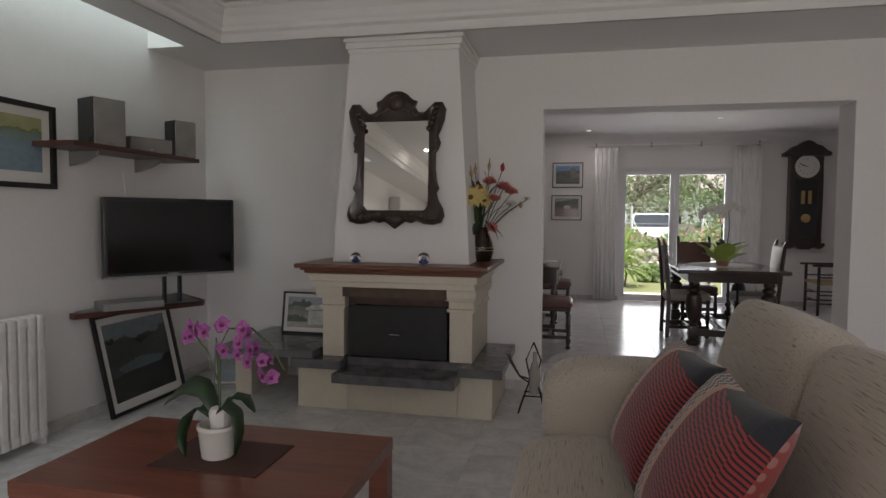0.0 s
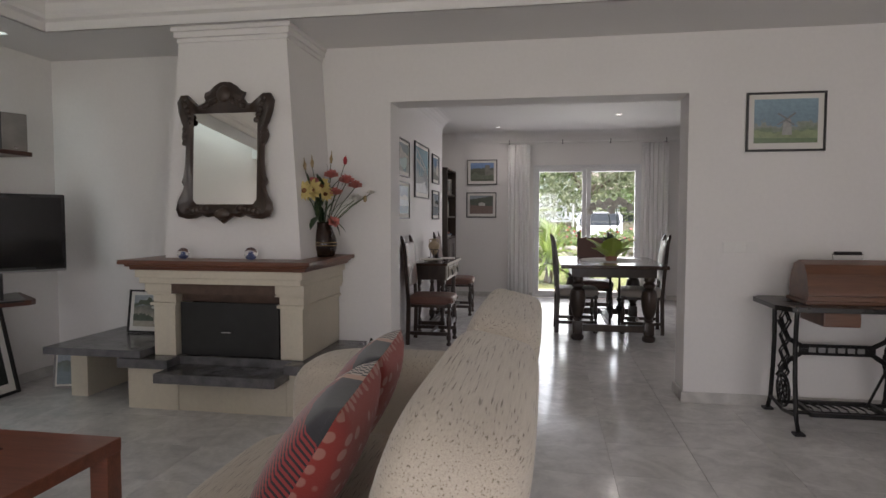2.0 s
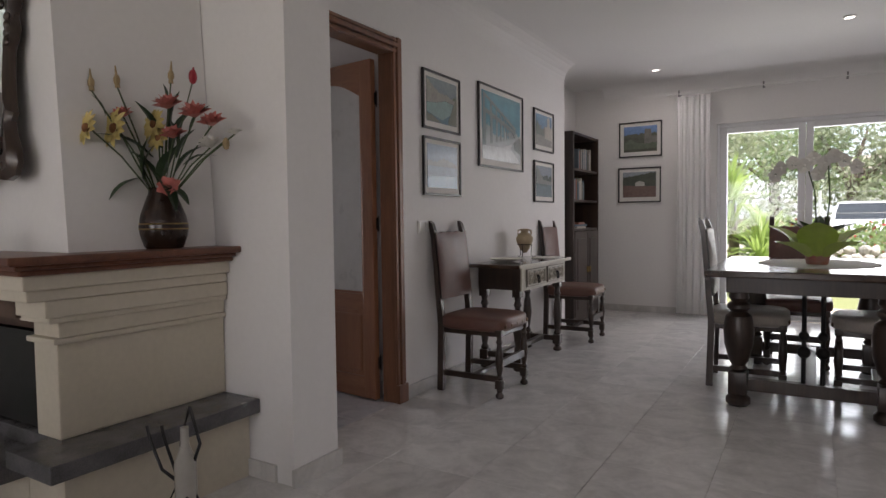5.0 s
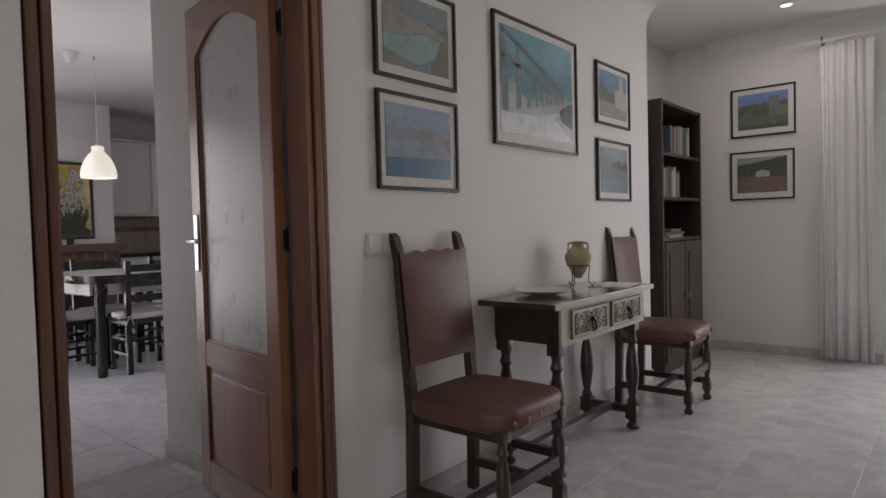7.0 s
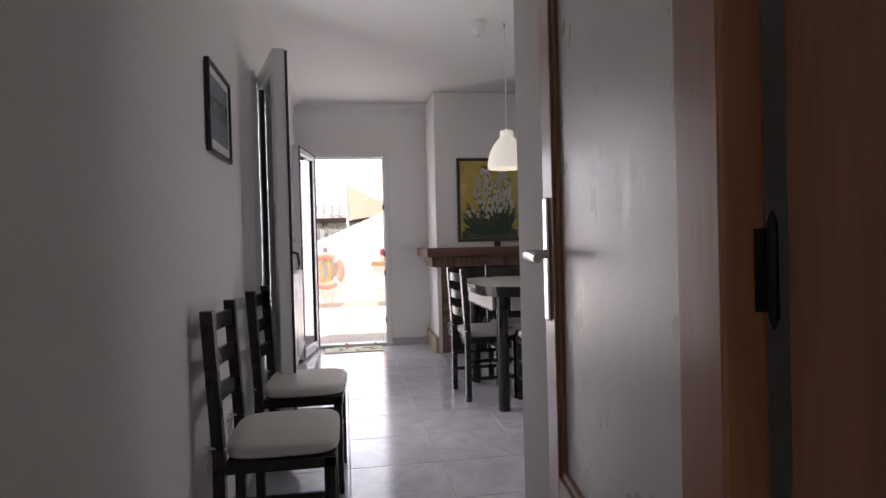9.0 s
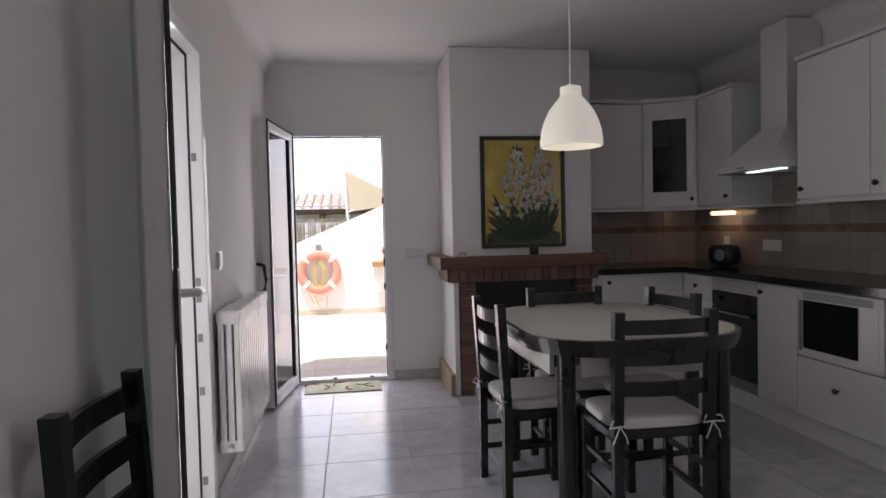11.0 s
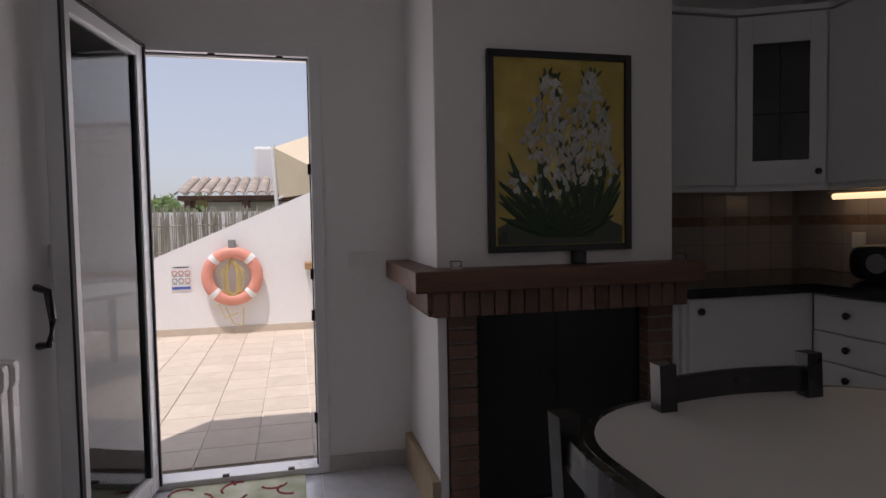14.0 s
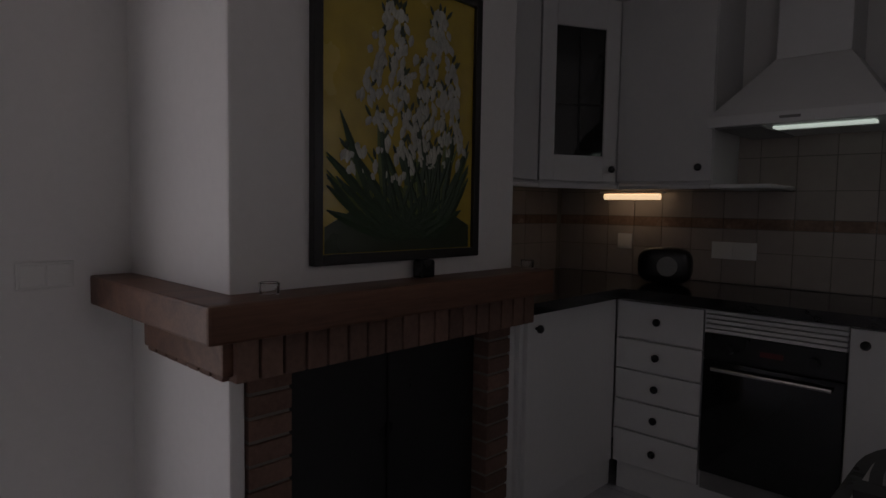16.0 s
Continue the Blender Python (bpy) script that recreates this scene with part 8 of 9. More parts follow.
on_corner("glazing_bar", boxes((L / 2 - 0.003, -0.006, UZ0 + 0.13, L / 2 + 0.003, -0.0025, UZ1 - 0.14), (0.075, -0.006, UZ0 + 0.36, L - 0.075, -0.0025, UZ0 + 0.366)), FRAMEBLK, d)
kk = bmesh.new()
lathe(kk, [(0.006, 0), (0.006, 0.010), (0.016, 0.016), (0.016, 0.024), (0.010, 0.03), (0.0, 0.031)], seg=12, cap=False)
bmesh.ops.transform(kk, matrix=pose(L - 0.04, -0.012, UZ0 + 0.07, 90), verts=kk.verts)
on_corner("knob", kk, BLACKPL, d)
on_corner("light_rail", boxes((-0.004, -0.025, UZ0 - 0.022, L + 0.004, 0.01, UZ0 - 0.002)), LACQ, cu)
on_corner("cornice", boxes((-0.004, -0.03, UZ1 + 0.002, L + 0.004, 0.02, UZ1 + 0.03)), LACQ, cu)
structure("trim_shelf_end", boxes((-5.50, UY - 0.01, UZ0 - 0.022, -5.26, 8.99, UZ0 - 0.004), bevel=0.006), LACQ, "short white open shelf end")
hd = thing("cooker_hood", "white chimney cooker hood with a lit lamp", "cooker hood")
b = bmesh.new()
lo = [(-5.46, 8.50), (-4.86, 8.50), (-4.86, 8.99), (-5.46, 8.99)]
hi = [(-5.29, 8.74), (-5.03, 8.74), (-5.03, 8.99), (-5.29, 8.99)]
va, vm, vb = [b.verts.new((x, y, 1.575)) for x, y in lo], [b.verts.new((x, y, 1.615)) for x, y in lo], [b.verts.new((x, y, 1.86)) for x, y in hi]
for p, q in ((va, vm), (vm, vb)):
    for i in range(4):
        b.faces.new((p[i], p[(i + 1) % 4], q[(i + 1) % 4], q[i]))
b.faces.new(va[::-1]), b.faces.new(vb)
part("canopy", b, LACQ, hd)
part("flue", boxes((-5.29, 8.74, 1.861, -5.03, 8.99, 2.55), bevel=0.004), LACQ, hd)
part("badge", boxes((-5.20, 8.496, 1.59, -5.13, 8.4995, 1.60)), GREYPL, hd)
part("lamp", boxes((-5.25, 8.60, 1.566, -4.92, 8.66, 1.5745)), HOODLAMP, hd, "lit hood lamp")
part("filter", boxes((-5.44, 8.52, 1.568, -5.27, 8.97, 1.5745)), GREYPL, hd)
ul = thing("strip_light", "short lit tube under the wall cabinet", "light", pose(-5.98, 8.90, 1.31))
part("holder", boxes((-0.17, -0.02, 0.018, 0.17, 0.02, 0.026)), WHITEPL, ul)
b = bmesh.new()
tube(b, [(-0.15, 0, 0), (0.15, 0, 0)], 0.016, 10)
part("tube", b, TUBE, ul, "warm lit tube", True)
tl = new("strip_lamp", bpy.data.lights.new("strip_lamp", "AREA"))
tl.data.shape, tl.data.size, tl.data.size_y, tl.data.energy, tl.data.color = "RECTANGLE", 0.3, 0.03, 0.07, (1.0, 0.72, 0.42)
tl.matrix_world = look((-5.98, 8.88, 1.285), (-5.98, 8.9, 0))
ts = thing("toaster", "black rounded toaster on the worktop", "toaster", pose(-5.72, 8.74, 0.905, 0, 0, 15))
b = bmesh.new()
pillow(b, 0, 0, 0.085, 0.24, 0.15, 0.17, 12, 3.2)
part("body", b, BLACKPL, ts, smooth=True)
b = bmesh.new()
lathe(b, [(0.0, 0), (0.045, 0), (0.045, 0.008), (0, 0.009)], seg=18, cap=False)
bmesh.ops.transform(b, matrix=pose(0.02, -0.069, 0.085, 90), verts=b.verts)
part("face", b, GREYPL, ts)
switch_plate("white socket plate on the splashback", 0.20, 0.08, 2, pose(-5.50, 8.982, 1.02))
switch_plate("white socket plate on the splashback", 0.08, 0.08, 1, pose(-6.05, 8.982, 1.04))

# ---- terrace ----
structure("floor_terrace", boxes((-10.62, 2.8, -0.20, -6.70, 9.6, -0.012)), TGROUT, "pale grout under the terrace tiles")
b = bmesh.new()
prism(b, [(0.0, -0.2), (0.0, 0.55), (4.55, 0.80), (6.4, 1.58), (6.9, 1.95), (7.6, 2.25), (9.6, 2.30), (9.6, -0.2)], 0, -10.82, -10.62)
bmesh.ops.bevel(b, geom=[e for e in b.edges], offset=0.02, segments=2, affect="EDGES")
structure("wall_terrace", b, RENDERW, "white rendered garden wall with a sloping top")
structure("baseboard_terrace", boxes((-10.62, 2.8, -0.012, -10.608, 9.6, 0.075)), TERRACE)
structure("wall_terrace_right", boxes((-10.6, 6.95, -0.2, -10.3, 7.25, 0.7), (-10.62, 9.6, -0.2, -6.7, 9.8, 2.3)), RENDERW)
ev = thing("tiled_eave", "white eave with a row of clay tiles on the terrace wall", "eave", pose(-10.62, 7.7, 2.20))
part("beam", boxes((-0.1, 0, 0.0, 0.42, 1.9, 0.09), bevel=0.01), RENDERW, ev)
part("gutter_board", boxes((0.02, 0, -0.16, 0.10, 1.9, -0.005), bevel=0.006), RENDERW, ev)
et = bpy.data.meshes.new("clay_tile")
tb = bmesh.new()
prism(tb, [(0.09 * math.cos(math.pi * i / 6), 0.075 * math.sin(math.pi * i / 6)) for i in range(7)] + [(0.072 * math.cos(math.pi * i / 6), 0.058 * math.sin(math.pi * i / 6)) for i in range(6, -1, -1)], 0, -0.3, 0.3)
tb.to_mesh(et)
tb.free()
et.materials.append(ROOFTILE)
for k in range(10):
    o = new("clay_tile", et)
    o.parent = ev
    o.matrix_basis = pose(0.18, 0.10 + 0.19 * k, 0.115, 0, 10, 0)
structure("trim_terrace_band", boxes((-10.618, 7.3, 0.62, -10.60, 9.6, 0.69), bevel=0.003), LEDGEWD, "ochre band along the terrace wall")
lr = thing("life_ring", "faded red life ring hung on the terrace wall", "life ring", pose(-10.555, 5.44, 0.64))
b = bmesh.new()
R1, R2 = 0.26, 0.065
seg, rs = 48, 14
vr = [[b.verts.new((R2 * 0.75 * math.cos(2 * math.pi * j / rs), (R1 + R2 * math.sin(2 * math.pi * j / rs)) * math.cos(2 * math.pi * i / seg), (R1 + R2 * math.sin(2 * math.pi * j / rs)) * math.sin(2 * math.pi * i / seg))) for j in range(rs)] for i in range(seg)]
for i in range(seg):
    for j in range(rs):
        b.faces.new((vr[i][j], vr[(i + 1) % seg][j], vr[(i + 1) % seg][(j + 1) % rs], vr[i][(j + 1) % rs]))
part("ring", b, RINGRED, lr, smooth=True)
for a0 in (45, 135, 225, 315):
    b = bmesh.new()
    vr = [[b.verts.new(((R2 * 0.75 + 0.004) * math.cos(2 * math.pi * j / rs), (R1 + (R2 + 0.004) * math.sin(2 * math.pi * j / rs)) * math.cos(radians(a0 - 6 + 4 * i)), (R1 + (R2 + 0.004) * math.sin(2 * math.pi * j / rs)) * math.sin(radians(a0 - 6 + 4 * i)))) for j in range(rs)] for i in range(4)]
    for i in range(3):
        for j in range(rs):
            b.faces.new((vr[i][j], vr[i + 1][j], vr[i + 1][(j + 1) % rs], vr[i][(j + 1) % rs]))
    part("white_band", b, WHITEPL, lr, smooth=True)
b = bmesh.new()
rnd = random.Random(8)
for k in range(9):
    w, d = rnd.uniform(0.05, 0.13), rnd.uniform(0.28, 0.40)
    tube(b, [(0.02, 0.0, 0.20), (0.03, -w, 0.05), (0.03, -w * 0.8, -d * 0.5), (0.03, 0, -d * 0.62), (0.03, w * 0.8, -d * 0.5), (0.03, w, 0.05), (0.02, 0.0, 0.20)], 0.006, 5)
tube(b, [(0.04, -0.08, -0.33), (0.03, 0.0, -0.52), (0.03, 0.10, -0.55), (0.03, 0.11, -0.35)], 0.006, 5)
tube(b, [(0.04, -0.15, -0.3), (0.03, -0.08, -0.46), (0.03, 0.05, -0.40)], 0.006, 5)
part("rope", b, ROPE, lr, "coiled yellow rope")
part("hook", boxes((-0.07, -0.035, 0.31, 0.03, 0.035, 0.40), bevel=0.005), GREYPL, lr)
sg = thing("safety_sign", "white notice with red and blue pictograms", "sign", pose(-10.618, 4.90, 0.50, 0, 0, 90))
part("board", boxes((-0.105, -0.006, 0, 0.105, 0, 0.28), bevel=0.002), WHITEPL, sg)
SIGNRED = surface("sign_red", (0.45, 0.06, 0.05), 0.5, var=0.05)
SIGNGREY = surface("sign_ink", (0.12, 0.12, 0.14), 0.5, var=0.05)
for r in range(2):
    for c in range(3):
        b = bmesh.new()
        cx, cz = -0.066 + 0.066 * c, 0.19 - 0.085 * r
        tube(b, [(cx + 0.025 * math.cos(t), -0.007, cz + 0.025 * math.sin(t)) for t in (2 * math.pi * i / 16 for i in range(17))], 0.0035, 4)
        part("pictogram", b, SIGNRED if r == 0 or c == 2 else SIGNGREY, sg)
        part("text_bar", boxes((cx - 0.024, -0.0075, cz - 0.04, cx + 0.024, -0.0062, cz - 0.034)), SIGNGREY, sg)
part("text_bar", boxes((-0.08, -0.0075, 0.245, 0.08, -0.0062, 0.258)), SIGNGREY, sg)
part("text_bar", boxes((-0.095, -0.0075, 0.01, 0.095, -0.0062, 0.04)), surface("sign_blue", (0.08, 0.12, 0.42), 0.5, var=0.05), sg)
wl2 = thing("wall_ledge", "small wooden ledge with a potted plant on the terrace wall", "shelf", pose(-10.50, 6.42, 0.70))
part("board", boxes((-0.1, -0.20, 0, 0.14, 0.25, 0.07), bevel=0.005), LEDGEWD, wl2)
part("white_leg", boxes((-0.09, -0.16, -0.40, 0.0, 0.2, -0.001), bevel=0.01), RENDERW, wl2)
pl = thing("ledge_plant", "red-leaved plant in a white bowl", "plant", pose(-10.48, 6.46, 0.771))
b = bmesh.new()
lathe(b, [(0.06, 0), (0.10, 0.10), (0.09, 0.10), (0, 0.08)], seg=16, cap=False)
part("bowl", b, CERAMIC, pl, smooth=True)
b = bmesh.new()
for i in range(60):
    a, r, z = rnd.uniform(0, 6.28), rnd.uniform(0.02, 0.15), rnd.uniform(0.12, 0.24)
    leaf(b, (r * 0.5 * math.cos(a), r * 0.5 * math.sin(a), 0.09), (r * math.cos(a), r * math.sin(a), z), 0.03, 0.1, None, 3)
part("foliage", b, RED, pl)
# neighbouring house, reed screen, parasol, trees
nh = thing("neighbour_house", "white house with a clay tile roof beyond the wall", "house", pose(-17.0, 7.25, -0.95))
part("wall", boxes((-4.0, -2.6, 0.4, 2.0, 6.0, 2.55)), RENDERW, nh)
part("upper_wall", boxes((-3.0, -1.9, 2.5, 0.2, 4.5, 3.75), bevel=0.06), RENDERW, nh)
rf = part("roof", boxes((-4.4, -3.0, 2.56, 2.6, 6.4, 2.64)), BEAM, nh)
tile_me = bpy.data.meshes.new("roof_tile")
tb = bmesh.new()
prof = [(0.085 * math.cos(math.pi * i / 6), 0.07 * math.sin(math.pi * i / 6)) for i in range(7)] + [(0.068 * math.cos(math.pi * i / 6), 0.055 * math.sin(math.pi * i / 6)) for i in range(6, -1, -1)]
prism(tb, prof, 0, -0.21, 0.21)
tb.to_mesh(tile_me)
tb.free()
tile_me.materials.append(ROOFTILE)
for r in range(5):
    for c in range(50):
        o = new("roof_tile", tile_me)
        o.parent = rf
        o.matrix_basis = pose(2.50 - 0.36 * r, -2.95 + 0.187 * c, 2.68 + 0.075 * r, 0, 11, 0)
for c in range(11):
    part("rafter_end", boxes((2.0, -2.9 + 0.92 * c, 2.44, 2.56, -2.80 + 0.92 * c, 2.56)), BEAM, nh)
b = bmesh.new()
rnd = random.Random(31)
for i in range(900):
    y = 1.5 + 7.0 * rnd.random()
    h = rnd.uniform(1.3, 1.5)
    x = -13.2 + rnd.uniform(-0.03, 0.03)
    tube(b, [(x, y, -0.2), (x + rnd.uniform(-0.03, 0.03), y + rnd.uniform(-0.05, 0.05), h)], 0.007, 3)
for z in (0.4, 0.8, 1.2):
    tube(b, [(-13.2, 1.5, z), (-13.2, 8.5, z)], 0.012, 4)
rsn = single("reed_screen", b, REED, "grey dried reed screen beyond the wall", "fence")
tagged(rsn, kind="stuff")
structure("wall_far_terrace", boxes((-13.6, 1.0, -0.2, -13.4, 9.0, 1.4)), RENDERW)
pr = thing("parasol", "cream folded-back awning beyond the wall", "awning", pose(-13.2, 6.45, 1.25))
b = bmesh.new()
va = [(-0.3, -0.55, 0.35), (-0.3, -0.62, 1.15), (0.1, 0.9, 1.62), (0.1, 1.0, 0.75), (1.0, 0.5, 0.45)]
vv = [b.verts.new(p) for p in va]
for f in ((0, 1, 2, 3), (0, 3, 4), (1, 2, 4), (0, 4, 1)):
    b.faces.new([vv[i] for i in f])
part("canvas", b, CANVAS, pr)
b = bmesh.new()
tube(b, [(-0.30, -0.58, 0.0), (-0.30, -0.62, 1.18)], 0.03, 8)
tube(b, [(-0.30, -0.55, 0.35), (0.9, 0.7, 0.9)], 0.02, 6)
part("frame", b, WHITEPL, pr)
tb2 = thing("garden_table", "white plastic garden table on the terrace", "table", pose(-8.45, 7.1, -0.012, 0, 0, 12))
b = bmesh.new()
prism(b, rounded_rect(0.6, 0.4, 0.12, 6), 2, 0.69, 0.72)
part("tabletop", b, WHITEPL, tb2)
for x in (-0.5, 0.5):
    for y in (-0.3, 0.3):
        b = bmesh.new()
        tube(b, [(x, y, 0), (x * 0.9, y * 0.9, 0.69)], 0.035, 8)
        part("leg", b, WHITEPL, tb2)
structure("wall_terrace_left", boxes((-10.6, 2.6, -0.2, -6.7, 2.8, 2.2)), RENDERW)


def canopy(name, label, trunk_h, r, n, m, seed, mat, size=0.10, low=0.45):
    """A tree: tapered trunk, limbs and a loose crown of leaf clumps with gaps."""
    rng = random.Random(seed)
    t = thing(name, label, "tree", m)
    b = bmesh.new()
    tube(b, [(0, 0, 0), (0.05 * r, 0.02 * r, trunk_h * 0.5), (0, 0.04 * r, trunk_h)], 0.11 * r, 8, 0.06 * r)
    tips = []
    for i in range(7):
        a, e = rng.uniform(0, 6.28), rng.uniform(0.3, 1.1)
        tip = Vector((r * 0.75 * math.cos(a) * math.cos(e), r * 0.75 * math.sin(a) * math.cos(e), trunk_h + r * 0.8 * math.sin(e)))
        tube(b, [(0, 0.03 * r, trunk_h * 0.9), tip * 0.5 + Vector((0, 0, trunk_h * 0.52)), tip], 0.045 * r, 6, 0.015 * r)
        tips.append(tip)
    part("trunk", b, BARK, t, smooth=True)
    b = bmesh.new()
    cl = tips + [Vector((rng.uniform(-0.8, 0.8) * r, rng.uniform(-0.8, 0.8) * r, trunk_h + rng.uniform(-low, 0.9) * r)) for _ in range(12)]
    verts, faces = [], []
    for _ in range(n):
        c = cl[rng.randrange(len(cl))]
        d = Vector((rng.gauss(0, 1), rng.gauss(0, 1), rng.gauss(0, 0.8)))
        p = c + d * r * 0.22
        s, q = Vector((rng.gauss(0, 1), rng.gauss(0, 1), rng.gauss(0, 1))).normalized(), Vector((rng.gauss(0, 1), rng.gauss(0, 1), rng.gauss(0, 1)))
        q = (q - s * q.dot(s)).normalized()
        k = len(verts)
        z = size * rng.uniform(0.6, 1.3)
        verts += [p - s * z, p + q * z * 0.45, p + s * z, p - q * z * 0.45]
        faces.append((k, k + 1, k + 2, k + 3))
    b.free()
    me = bpy.data.meshes.new("crown")
    me.from_pydata([tuple(v) for v in verts], [], faces)
    me.materials.append(mat)
    o = new("crown", me)
    o.parent = t
    return t


OLIVE = surface("olive_foliage", (0.28, 0.30, 0.20), 0.7, fine=4, coarse=1.5, var=0.45, bump=0.0)
GREENF = surface("green_foliage", (0.21, 0.28, 0.13), 0.7, fine=4, coarse=1.5, var=0.45, bump=0.0)
leafy(OLIVE, (0.34, 0.38, 0.22)), leafy(GREENF, (0.28, 0.38, 0.14))
canopy("pine_tree", "green tree behind the reed screen", 1.1, 1.0, 3000, pose(-24, 2.6, -0.2), 5, GREENF, 0.14)
canopy("pine_tree", "green tree behind the reed screen", 1.0, 1.0, 2500, pose(-27, 0.8, -0.2), 6, GREENF, 0.14)

# ---- garden beyond the glass door ----
structure("ground", boxes((-220, -220, -0.5, 220, 220, -0.21)), GRASS, "dry lawn")
structure("lawn", boxes((-5, 10.66, -0.3, 12, 22.5, -0.06)), GRASS, "short dry lawn")
structure("pavement", boxes((-1.0, 10.66, -0.2, 4.7, 11.9, -0.03)), TERRACE, "tan paved strip by the door")
structure("road", boxes((-30, 24.0, -0.25, 30, 31.0, -0.05)), ROAD, "pale dusty road")
fs = bpy.data.meshes.new("field_stone")
b = bmesh.new()
bmesh.ops.create_icosphere(b, subdivisions=2, radius=1.0)
for v in b.verts:
    v.co *= 1 + 0.22 * noise.noise(v.co * 1.7)
b.to_mesh(fs)
b.free()
fs.materials.append(FIELDST)
sw2 = thing("stone_border", "low dry-stone border of the flower bed", "stone wall", pose(0, 16.0, 0))
rnd = random.Random(14)
for r in range(4):
    for k in range(44):
        o = new("stone", fs)
        o.parent = sw2
        o.matrix_basis = pose(-2.2 + 0.19 * k + rnd.uniform(-0.04, 0.04) + 0.09 * (r % 2), rnd.uniform(-0.05, 0.05) + 0.04 * r, 0.02 + 0.15 * r, rnd.uniform(0, 360), rnd.uniform(0, 360), rnd.uniform(0, 360)) @ Matrix.Diagonal((rnd.uniform(0.10, 0.14), rnd.uniform(0.08, 0.11), rnd.uniform(0.07, 0.10), 1))


def bush(name, label, r, h, n, m, seed, mat, flowers=None):
    rng = random.Random(seed)
    t = thing(name, label, "bush", m)
    for nm, mt_, cnt, sz in (("foliage", mat, n, 0.055), ("flowers", flowers, n // 9, 0.05)):
        if mt_ is None:
            continue
        verts, faces = [], []
        for _ in range(cnt):
            a, rr = rng.uniform(0, 6.28), r * math.sqrt(rng.random())
            z = h * (rng.random() ** 0.7) * (1.05 - 0.5 * (rr / r) ** 2)
            p = Vector((rr * math.cos(a), rr * math.sin(a), z))
            s = Vector((rng.gauss(0, 1), rng.gauss(0, 1), rng.gauss(0, 1))).normalized()
            q = s.orthogonal().normalized()
            k = len(verts)
            verts += [p - s * sz, p + q * sz * 0.6, p + s * sz, p - q * sz * 0.6]
            faces.append((k, k + 1, k + 2, k + 3))
        me = bpy.data.meshes.new(nm)
        me.from_pydata([tuple(v) for v in verts], [], faces)
        me.materials.append(mt_)
        o = new(nm, me)
        o.parent = t
    b = bmesh.new()
    for i in range(7):
        a = 6.28 * i / 7
        tube(b, [(0, 0, -0.1), (0.4 * r * math.cos(a), 0.4 * r * math.sin(a), h * 0.7)], 0.012, 5)
    part("stems", b, BARK, t)
    return t


BUSHG = surface("garden_leaf", (0.21, 0.28, 0.10), 0.6, fine=9, coarse=3, var=0.4, bump=0.0)
leafy(BUSHG, (0.30, 0.40, 0.14))
for i, (x, y, r, h, f) in enumerate(((0.2, 17.0, 0.9, 0.9, RED), (1.6, 17.2, 0.9, 1.0, RED), (2.9, 17.0, 0.9, 0.9, RED), (4.2, 17.3, 1.0, 1.3, PINK), (5.4, 17.0, 0.9, 1.5, YELLOW), (3.6, 14.6, 0.35, 0.45, None), (1.9, 14.2, 0.3, 0.4, None))):
    bush("rose_bush" if f else "low_bush", "flowering bush behind the stone border" if f else "low grey-green bush on the lawn", r, h, 1500 if f else 500, pose(x, y, 0.05 if f else -0.06), 40 + i, BUSHG, f)


def yucca(x, y, h, seed):
    rng = random.Random(seed)
    t = thing("yucca", "spiky yucca with bright green leaves", "yucca", pose(x, y, -0.06))
    b = bmesh.new()
    tube(b, [(0, 0, 0), (0.05, 0.03, h * 0.5), (0, 0, h)], 0.09, 8, 0.06)
    part("trunk", b, BARK, t)
    for zc in (h, h * 0.62):
        b = bmesh.new()
        for i in range(70):
            a, e = rng.uniform(0, 6.28), rng.uniform(-0.5, 1.4)
            ln = rng.uniform(0.55, 0.8)
            leaf(b, (0, 0, zc), (ln * math.cos(a) * math.cos(e), ln * math.sin(a) * math.cos(e), zc + ln * math.sin(e)), 0.05, 0.08, None, 4)
        part("leaf_crown", b, YUC, t)
    return t


YUC = surface("yucca_leaf", (0.30, 0.40, 0.12), 0.5, fine=20, var=0.3, bump=0.1)
leafy(YUC, (0.40, 0.52, 0.14))
yucca(0.80, 13.4, 1.40, 1), yucca(1.22, 13.2, 0.62, 2), yucca(0.2, 14.6, 1.7, 3)
fc = thing("wire_fence", "wire fence on pale posts along the garden", "fence", pose(0, 20.5, -0.06))
for i in range(9):
    b = bmesh.new()
    x = -6.4 + 2.1 * i
    tube(b, [(x, 0, 0), (x, 0, 1.75)], 0.035, 8)
    tube(b, [(x, 0, 1.4), (x + 0.7, 0, 0.0)], 0.025, 6)
    part("post", b, WHITEPL, fc)
for z in (0.3, 0.6, 0.9, 1.2, 1.5, 1.7):
    b = bmesh.new()
    tube(b, [(-6.4, 0, z), (10.4, 0, z)], 0.006, 4)
    part("wire", b, GREYPL, fc)
car = thing("parked_car", "white car parked on the road", "car", pose(3.3, 26.0, -0.05, 0, 0, -96))
b = bmesh.new()
side = [(-2.1, 0.35), (-2.15, 0.75), (-2.0, 0.98), (-1.75, 1.02), (-1.45, 1.50), (-1.2, 1.56), (0.3, 1.56), (0.55, 1.50), (1.15, 1.02), (1.9, 0.90), (2.1, 0.7), (2.1, 0.35), (1.6, 0.25), (-1.6, 0.25)]
prism(b, side, 1, -0.84, 0.84)
bmesh.ops.bevel(b, geom=[e for e in b.edges if abs(e.verts[0].co.y - e.verts[1].co.y) < 0.01], offset=0.09, segments=3, affect="EDGES")
body = part("body", b, CARPAINT, car, smooth=True)
b = bmesh.new()
